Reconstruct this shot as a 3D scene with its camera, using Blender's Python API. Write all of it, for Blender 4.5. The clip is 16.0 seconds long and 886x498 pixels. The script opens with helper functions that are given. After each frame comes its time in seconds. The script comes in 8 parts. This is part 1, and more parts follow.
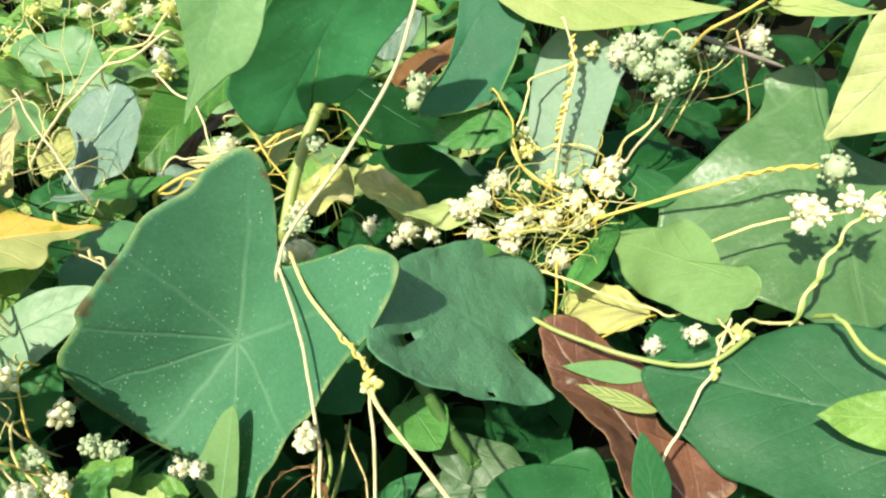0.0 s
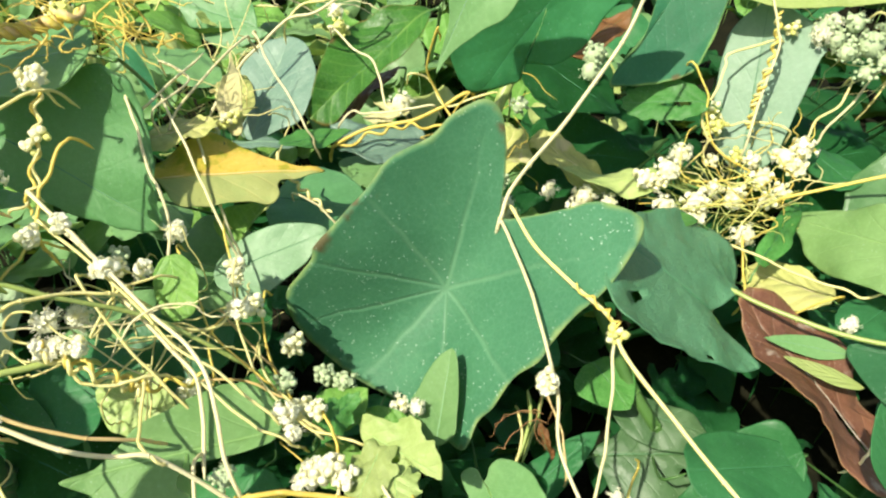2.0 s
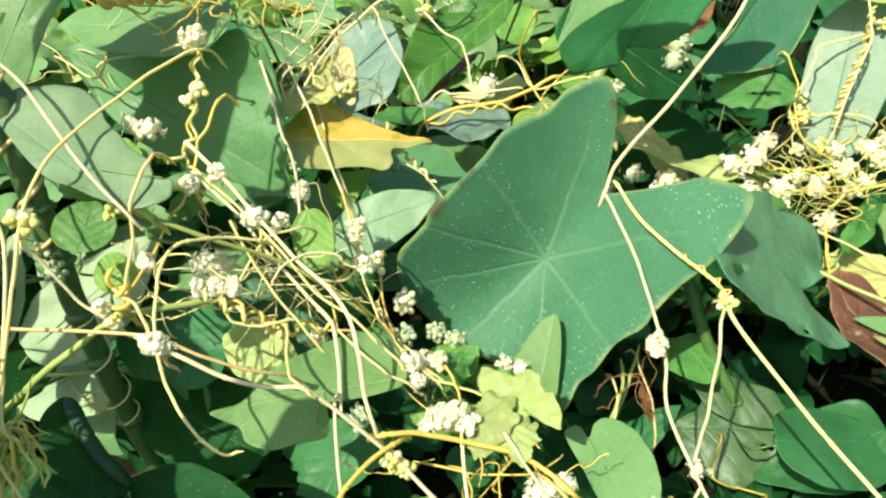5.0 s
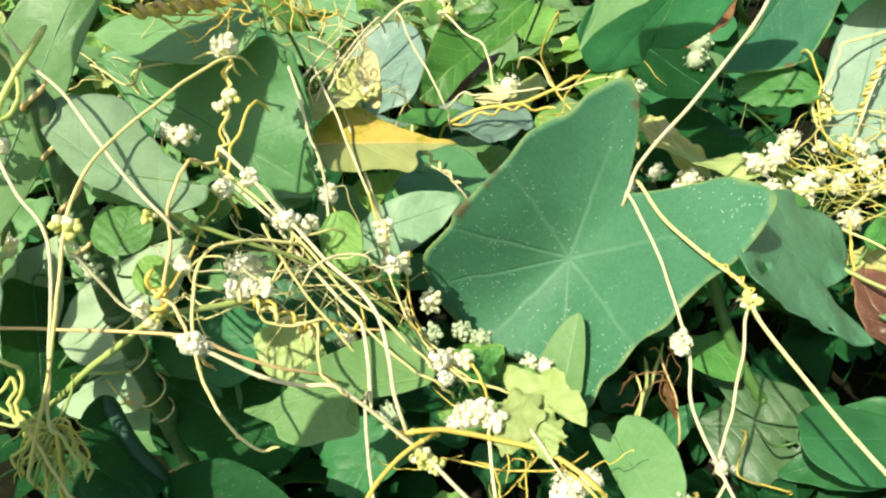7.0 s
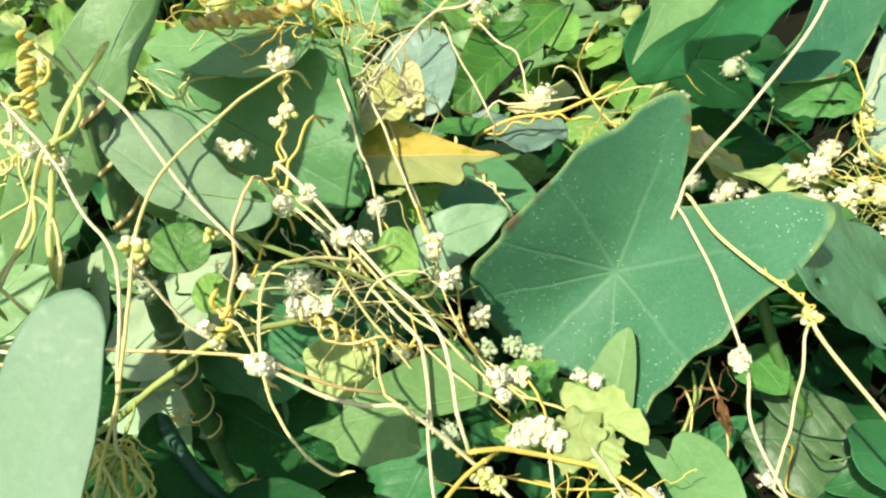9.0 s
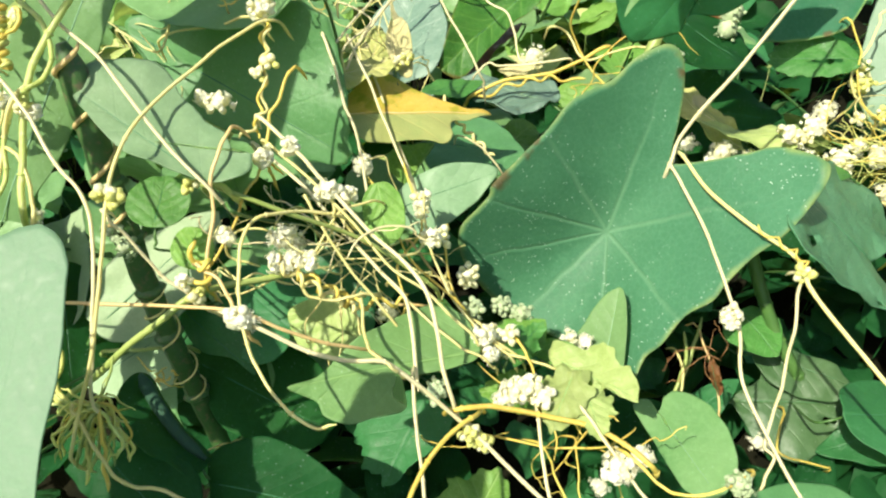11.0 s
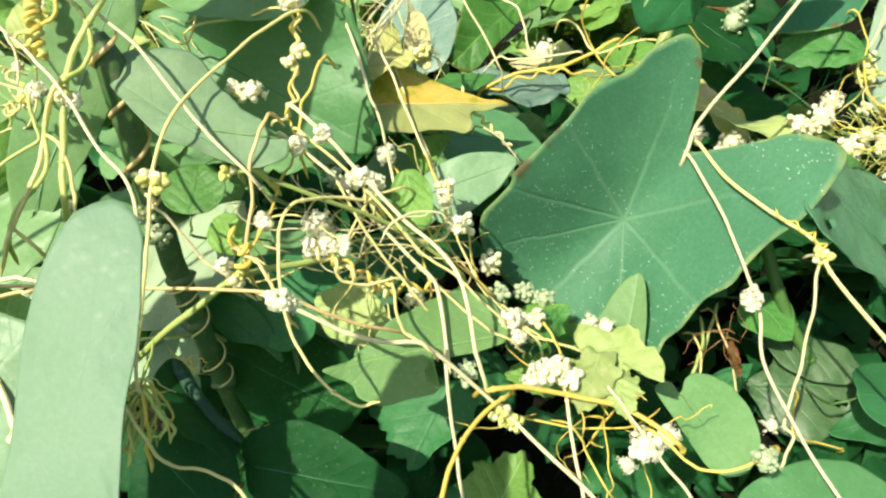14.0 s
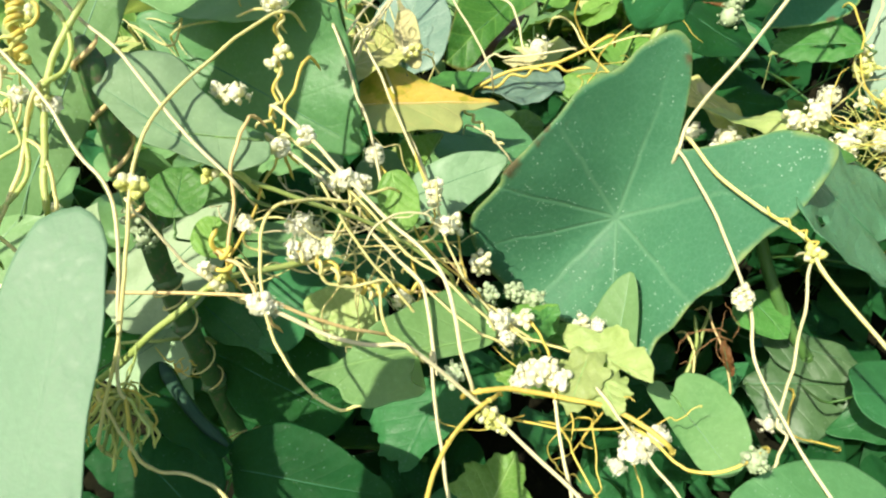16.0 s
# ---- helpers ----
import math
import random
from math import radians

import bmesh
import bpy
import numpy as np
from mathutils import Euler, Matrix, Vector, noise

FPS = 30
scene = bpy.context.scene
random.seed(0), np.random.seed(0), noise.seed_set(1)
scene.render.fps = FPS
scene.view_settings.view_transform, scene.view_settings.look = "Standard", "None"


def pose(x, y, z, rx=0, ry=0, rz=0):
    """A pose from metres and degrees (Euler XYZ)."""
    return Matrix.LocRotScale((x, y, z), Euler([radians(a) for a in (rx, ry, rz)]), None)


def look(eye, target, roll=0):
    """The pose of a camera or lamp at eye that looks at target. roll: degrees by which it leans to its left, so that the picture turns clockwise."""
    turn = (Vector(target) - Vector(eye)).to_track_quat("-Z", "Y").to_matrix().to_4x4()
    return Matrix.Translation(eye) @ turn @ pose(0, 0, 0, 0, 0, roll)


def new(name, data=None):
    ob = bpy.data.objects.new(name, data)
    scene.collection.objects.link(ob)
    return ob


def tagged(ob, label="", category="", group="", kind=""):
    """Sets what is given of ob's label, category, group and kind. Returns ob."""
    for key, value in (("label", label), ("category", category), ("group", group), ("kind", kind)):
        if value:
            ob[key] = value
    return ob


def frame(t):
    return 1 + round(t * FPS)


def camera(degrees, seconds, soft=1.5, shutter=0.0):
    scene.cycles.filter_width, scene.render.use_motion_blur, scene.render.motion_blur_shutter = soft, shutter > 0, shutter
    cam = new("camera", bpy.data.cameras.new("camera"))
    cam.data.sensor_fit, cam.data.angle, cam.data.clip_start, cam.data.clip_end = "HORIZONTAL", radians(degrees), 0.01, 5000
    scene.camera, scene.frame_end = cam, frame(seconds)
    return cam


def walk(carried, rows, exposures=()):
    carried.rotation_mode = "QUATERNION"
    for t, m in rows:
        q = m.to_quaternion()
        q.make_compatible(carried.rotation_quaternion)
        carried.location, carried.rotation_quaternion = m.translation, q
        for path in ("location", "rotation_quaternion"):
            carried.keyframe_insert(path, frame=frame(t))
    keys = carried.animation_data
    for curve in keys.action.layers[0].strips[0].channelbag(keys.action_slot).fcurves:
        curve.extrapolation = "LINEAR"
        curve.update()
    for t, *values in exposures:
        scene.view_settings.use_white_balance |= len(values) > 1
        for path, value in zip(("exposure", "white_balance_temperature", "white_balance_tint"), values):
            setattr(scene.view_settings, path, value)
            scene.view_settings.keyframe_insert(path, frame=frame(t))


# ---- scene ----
cam = camera(62.8, 16.0, soft=2.25)
METRES, EYE, TILT, LEAN, TURN = 0.34, 0.46, -38.0, 0.0, 0.0
ROWS = [
    (0.0, 0.0, 0.0, 0.0, -0.0, -0.0, 0.0),
    (0.5, -0.0673, 0.0065, -0.0017, 0.67, -0.36, -0.54),
    (1.0, -0.1381, 0.0034, -0.0172, 1.06, -0.7, -1.72),
    (1.5, -0.234, -0.0254, -0.0368, 2.19, -0.99, -2.8),
    (2.0, -0.3029, -0.041, -0.0549, 2.79, -1.47, -4.15),
    (2.5, -0.3563, -0.0482, -0.0763, 2.68, -1.18, -4.84),
    (3.0, -0.395, -0.0543, -0.1094, 2.88, -1.21, -5.72),
    (3.5, -0.4352, -0.0754, -0.1205, 3.97, -1.57, -6.43),
    (4.0, -0.4676, -0.0972, -0.11, 4.08, -1.42, -6.71),
    (6.5, -0.4137, -0.1234, -0.1328, 5.02, -2.16, -5.69),
    (7.0, -0.4575, -0.1334, -0.1184, 5.7, -1.98, -6.06),
    (7.5, -0.4821, -0.1374, -0.1118, 5.8, -2.08, -6.11),
    (8.0, -0.5159, -0.1317, -0.1031, 5.66, -1.95, -6.2),
    (10.5, -0.5577, -0.1223, -0.1164, 5.38, -2.4, -5.81),
    (11.0, -0.5342, -0.1065, -0.1375, 5.18, -3.58, -6.02),
    (11.5, -0.5545, -0.1002, -0.1482, 4.32, -3.5, -6.53),
    (12.0, -0.5842, -0.1018, -0.1528, 3.17, -2.69, -6.38),
    (12.5, -0.5856, -0.0855, -0.1619, 3.19, -3.27, -6.28),
    (13.0, -0.5784, -0.1105, -0.1548, 3.48, -3.2, -5.73),
    (13.5, -0.588, -0.1337, -0.1565, 3.51, -3.12, -5.94),
    (14.0, -0.5848, -0.1331, -0.1641, 4.41, -3.44, -5.6),
    (14.5, -0.581, -0.1316, -0.1684, 4.43, -3.38, -5.6),
    (15.0, -0.5967, -0.1301, -0.152, 4.88, -3.52, -5.85),
    (15.5, -0.5848, -0.1286, -0.1563, 5.47, -3.46, -5.6),
    (16.0, -0.555, -0.123, -0.1557, 5.01, -3.74, -5.1),
]
walk(cam, [(t, pose(0, 0, EYE, TILT, LEAN, TURN) @ pose(METRES * x, METRES * y, METRES * z, 90 + pitch, roll, yaw)) for t, x, y, z, yaw, pitch, roll in ROWS], exposures=((0.0, 0.73, 6850, 4), (16.0, 0.73, 6850, 4)))

# ---- world, sun, exposure ----
SUN = Vector((-0.38, -0.46, 0.80)).normalized()
world = bpy.data.worlds.new("world")
scene.world = world
world.use_nodes = True
wn = world.node_tree.nodes
wn.clear()
sky = wn.new("ShaderNodeTexSky")
sky.sky_type = "NISHITA"
sky.sun_disc = False
sky.sun_elevation = math.asin(SUN.z)
sky.sun_rotation = math.atan2(SUN.x, SUN.y)
sky.air_density, sky.dust_density = 1.0, 2.5
wb = wn.new("ShaderNodeBackground")
wb.inputs["Strength"].default_value = 0.11
wo = wn.new("ShaderNodeOutputWorld")
world.node_tree.links.new(sky.outputs[0], wb.inputs["Color"])
world.node_tree.links.new(wb.outputs[0], wo.inputs["Surface"])
sun = new("sun", bpy.data.lights.new("sun", "SUN"))
sun.data.energy = 4.9
sun.data.angle = radians(0.8)
sun.data.color = (1.0, 0.94, 0.82)
sun.matrix_world = look(SUN * 10, (0, 0, 0))


# ---- materials ----
class Nodes:
    """A small helper to chain shader nodes."""

    def __init__(self, name):
        self.mat = bpy.data.materials.new(name)
        self.mat.use_nodes = True
        self.nt = self.mat.node_tree
        self.nt.nodes.clear()

    def add(self, kind, **props):
        n = self.nt.nodes.new(kind)
        for k, v in props.items():
            if k == "operation":
                n.operation = v
            elif k == "blend_type":
                n.blend_type = v
            elif k == "data_type":
                n.data_type = v
        return n

    def link(self, a, b):
        self.nt.links.new(a, b)

    def put(self, socket, v):
        if isinstance(v, bpy.types.NodeSocket):
            self.link(v, socket)
        else:
            socket.default_value = v

    def math(self, op, a, b=0.0, c=0.0, clamp=False):
        n = self.add("ShaderNodeMath", operation=op)
        n.use_clamp = clamp
        for i, v in enumerate((a, b, c)):
            self.put(n.inputs[i], v)
        return n.outputs[0]

    def ramp(self, x, lo, hi):
        n = self.add("ShaderNodeMapRange")
        n.interpolation_type = "SMOOTHSTEP"
        self.put(n.inputs["Value"], x)
        n.inputs["From Min"].default_value, n.inputs["From Max"].default_value = lo, hi
        return n.outputs[0]

    def mix(self, f, a, b):
        n = self.add("ShaderNodeMix", data_type="RGBA")
        self.put(n.inputs[0], f)
        for s, v in ((n.inputs[6], a), (n.inputs[7], b)):
            self.put(s, (*v, 1) if isinstance(v, tuple) and len(v) == 3 else v)
        return n.outputs[2]

    def noise(self, vec, scale, detail=2.0, rough=0.5, w=None):
        n = self.add("ShaderNodeTexNoise")
        if w is not None:
            n.noise_dimensions = "4D"
            self.put(n.inputs["W"], w)
        self.link(vec, n.inputs["Vector"])
        n.inputs["Scale"].default_value = scale
        n.inputs["Detail"].default_value = detail
        n.inputs["Roughness"].default_value = rough
        return n.outputs[0]

    def out(self, shader):
        o = self.add("ShaderNodeOutputMaterial")
        self.link(shader, o.inputs["Surface"])
        return self.mat


def leaf_material(name, col, vein, dark, slope=0.75, count=5.0, rough=0.42, lucent=0.22, veins=0.7,
                  stain=None, stain_at=0.6, hub=False, spots=0.3, rugose=0.3, rim=None, sheen=0.5, net_depth=0.22, depth=0.5, pucker=0.6, web=0.10, half=None):
    """A leaf: midrib and side veins by the blade's own coordinates, mottling, stains, dust, waxy gloss and light through it."""
    col, vein, dark = ((min(1.0, c[0] * 1.10), c[1], c[2] * 0.83) for c in (col, vein, dark))
    g = Nodes(name)
    uvn = g.add("ShaderNodeUVMap")
    uvn.uv_map = "leaf"
    sep = g.add("ShaderNodeSeparateXYZ")
    g.link(uvn.outputs[0], sep.inputs[0])
    tc = g.add("ShaderNodeTexCoord")
    obj = tc.outputs["Object"]
    info = g.add("ShaderNodeObjectInfo")
    rnd = info.outputs["Random"]
    u = g.math("SUBTRACT", sep.outputs[0], 0.5)
    v = sep.outputs[1]
    au = g.math("ABSOLUTE", u)
    wob = g.math("MULTIPLY", g.math("SUBTRACT", g.noise(obj, 45.0), 0.5), 0.05)
    if hub:
        # veins that fan out from the stalk's joint
        ang = g.math("ARCTAN2", u, g.math("SUBTRACT", v, 0.5))
        rad = g.math("SQRT", g.math("ADD", g.math("POWER", u, 2.0), g.math("POWER", g.math("SUBTRACT", v, 0.5), 2.0)))
        best = None
        for a, width in hub:
            d = g.math("ABSOLUTE", g.math("SUBTRACT", g.math("ADD", ang, g.math("MULTIPLY", wob, 2.6)), a))
            d = g.math("MINIMUM", d, g.math("SUBTRACT", 6.2832, d))
            d = g.math("MULTIPLY", g.math("MULTIPLY", g.math("MINIMUM", d, 1.5), rad), 1.0 / width)
            best = d if best is None else g.math("MINIMUM", best, d)
        taper = g.math("SUBTRACT", 1.25, g.math("MULTIPLY", rad, 2.0))
        mask = g.math("MULTIPLY", g.math("SUBTRACT", 1.0, g.ramp(best, 0.0, 1.0)), taper, clamp=True)
        near = g.math("SUBTRACT", 1.0, g.ramp(rad, 0.0, 0.22))
        mask = g.math("MAXIMUM", mask, g.math("MULTIPLY", near, 0.35))
        fine = g.ramp(g.noise(obj, 130.0, 3.0), 0.35, 0.75)
    else:
        mid = g.math("SUBTRACT", 1.0, g.ramp(g.math("ADD", au, g.math("MULTIPLY", v, 0.006)), 0.006, 0.024))
        along = g.math("ADD", g.math("MULTIPLY", g.math("SUBTRACT", v, g.math("MULTIPLY", g.math("POWER", au, 0.85), slope)), count), g.math("MULTIPLY", wob, count))
        along = g.math("ADD", along, g.math("MULTIPLY", g.math("GREATER_THAN", u, 0.0), 0.35))
        tri = g.math("ABSOLUTE", g.math("SUBTRACT", g.math("FRACT", along), 0.5))
        side = g.math("SUBTRACT", 1.0, g.ramp(tri, 0.0, 0.075))
        side = g.math("MULTIPLY", side, g.math("SUBTRACT", 1.0, g.math("MULTIPLY", au, 1.5)))
        mask = g.math("MAXIMUM", mid, g.math("MULTIPLY", side, 0.65), clamp=True)
        fine = g.ramp(tri, 0.0, 0.5)
    net = g.add("ShaderNodeTexVoronoi")
    net.feature = "DISTANCE_TO_EDGE"
    net.inputs["Scale"].default_value = 260.0
    g.link(obj, net.inputs["Vector"])
    mesh_line = g.math("SUBTRACT", 1.0, g.ramp(net.outputs["Distance"], 0.0, 0.09))
    big = g.noise(obj, 28.0, 3.0, 0.55, g.math("MULTIPLY", rnd, 30.0))
    small = g.noise(obj, 340.0, 3.0, 0.6)
    c = g.mix(g.ramp(big, 0.3, 0.75), dark, col)
    c = g.mix(g.math("MULTIPLY", g.ramp(small, 0.4, 0.8), 0.22), c, tuple(min(1.0, x * 1.5 + 0.02) for x in col))
    c = g.mix(g.math("MULTIPLY", mesh_line, web + 0.25 * veins), c, vein)
    if stain:
        edge = g.math("ADD", g.noise(obj, 60.0, 4.0, 0.6, g.math("MULTIPLY", rnd, 17.0)), g.math("MULTIPLY", au, 0.12))
        c = g.mix(g.ramp(edge, stain_at, stain_at + 0.1), c, stain)
    if half:
        c = g.mix(g.math("MULTIPLY", g.ramp(g.math("SUBTRACT", wob, u), 0.0, 0.03), 0.85), c, half)
    if rim:
        rimn = g.add("ShaderNodeAttribute")
        rimn.attribute_name = "rim"
        rim_f = g.math("ADD", rimn.outputs["Fac"], g.math("MULTIPLY", g.math("SUBTRACT", g.noise(obj, 90.0, 3.0), 0.5), 0.10))
        c = g.mix(g.math("MULTIPLY", g.ramp(rim_f, 0.955, 1.03), 0.7), c, rim)
        blot = g.math("MULTIPLY", g.ramp(rimn.outputs["Fac"], 0.88, 0.96), g.ramp(g.noise(obj, 38.0, 3.0, 0.55), 0.60, 0.68))
        c = g.mix(g.math("MULTIPLY", blot, 0.8), c, (0.10, 0.055, 0.03))
    c = g.mix(g.math("MULTIPLY", mask, veins), c, vein)
    if spots:
        vor = g.add("ShaderNodeTexVoronoi")
        vor.inputs["Scale"].default_value = 420.0
        g.link(obj, vor.inputs["Vector"])
        dot = g.math("SUBTRACT", 1.0, g.ramp(vor.outputs["Distance"], 0.08, 0.2))
        gate = g.ramp(g.noise(obj, 24.0, 2.0), 0.36, 0.62)
        colr = g.add("ShaderNodeSeparateColor")
        g.link(vor.outputs["Color"], colr.inputs[0])
        dot = g.math("MULTIPLY", g.math("MULTIPLY", dot, gate), g.math("GREATER_THAN", colr.outputs[0], 0.45))
        c = g.mix(g.math("MULTIPLY", dot, spots), c, (0.62, 0.72, 0.6))
    hsv = g.add("ShaderNodeHueSaturation")
    g.link(c, hsv.inputs["Color"])
    g.put(hsv.inputs["Hue"], g.math("ADD", 0.49, g.math("MULTIPLY", rnd, 0.02)))
    g.put(hsv.inputs["Value"], g.math("ADD", 0.88, g.math("MULTIPLY", g.math("FRACT", g.math("MULTIPLY", rnd, 7.3)), 0.26)))
    c = hsv.outputs[0]
    bump = g.add("ShaderNodeBump")
    bump.inputs["Strength"].default_value = 0.5
    bump.inputs["Distance"].default_value = 0.002
    h = g.math("ADD", g.math("MULTIPLY", g.math("MAXIMUM", mask, g.math("MULTIPLY", mesh_line, net_depth)), -depth), g.math("MULTIPLY", fine, rugose))
    h = g.math("ADD", h, g.math("MULTIPLY", g.noise(obj, 160.0, 3.0, 0.6), 0.35))
    h = g.math("ADD", h, g.math("MULTIPLY", g.noise(obj, 62.0, 2.0, 0.5), pucker))
    g.link(h, bump.inputs["Height"])
    p = g.add("ShaderNodeBsdfPrincipled")
    g.link(c, p.inputs["Base Color"])
    g.link(bump.outputs[0], p.inputs["Normal"])
    g.put(p.inputs["Roughness"], g.math("ADD", rough, g.math("ADD", g.math("MULTIPLY", g.math("SUBTRACT", big, 0.5), 0.25), g.math("MULTIPLY", g.math("SUBTRACT", small, 0.5), 0.35))))
    p.inputs["Specular IOR Level"].default_value = sheen * 0.5
    t = g.add("ShaderNodeBsdfTranslucent")
    tcol = g.mix(0.55, c, (0.30, 0.42, 0.03))
    g.link(tcol, t.inputs["Color"])
    m = g.add("ShaderNodeMixShader")
    m.inputs[0].default_value = lucent
    g.link(p.outputs[0], m.inputs[1])
    g.link(t.outputs[0], m.inputs[2])
    return g.out(m.outputs[0])


def plain_material(name, a, b, scale=60.0, fine=400.0, rough=0.5, lucent=0.0, tcol=(0.5, 0.5, 0.2), c2=None, bumpy=0.3, spread=0.2, shine=0.5):
    """Stems, buds, soil and the like: two colours mixed at two scales, with a little relief."""
    g = Nodes(name)
    tc = g.add("ShaderNodeTexCoord")
    obj = tc.outputs["Object"]
    rnd = g.add("ShaderNodeObjectInfo").outputs["Random"]
    n1 = g.noise(obj, scale, 3.0, 0.55, g.math("MULTIPLY", rnd, 20.0))
    n2 = g.noise(obj, fine, 3.0, 0.6)
    c = g.mix(g.ramp(n1, 0.3, 0.7), a, b)
    if c2:
        c = g.mix(g.ramp(n2, 0.5, 0.75), c, c2)
    hsv = g.add("ShaderNodeHueSaturation")
    g.link(c, hsv.inputs["Color"])
    g.put(hsv.inputs["Value"], g.math("ADD", 1.0 - spread / 2, g.math("MULTIPLY", rnd, spread)))
    bump = g.add("ShaderNodeBump")
    bump.inputs["Strength"].default_value = bumpy
    bump.inputs["Distance"].default_value = 0.001
    g.link(n2, bump.inputs["Height"])
    p = g.add("ShaderNodeBsdfPrincipled")
    g.link(hsv.outputs[0], p.inputs["Base Color"])
    g.link(bump.outputs[0], p.inputs["Normal"])
    p.inputs["Roughness"].default_value = rough
    p.inputs["Specular IOR Level"].default_value = shine
    if not lucent:
        return g.out(p.outputs[0])
    t = g.add("ShaderNodeBsdfTranslucent")
    t.inputs["Color"].default_value = (*tcol, 1)
    m = g.add("ShaderNodeMixShader")
    m.inputs[0].default_value = lucent
    g.link(p.outputs[0], m.inputs[1])
    g.link(t.outputs[0], m.inputs[2])
    return g.out(m.outputs[0])


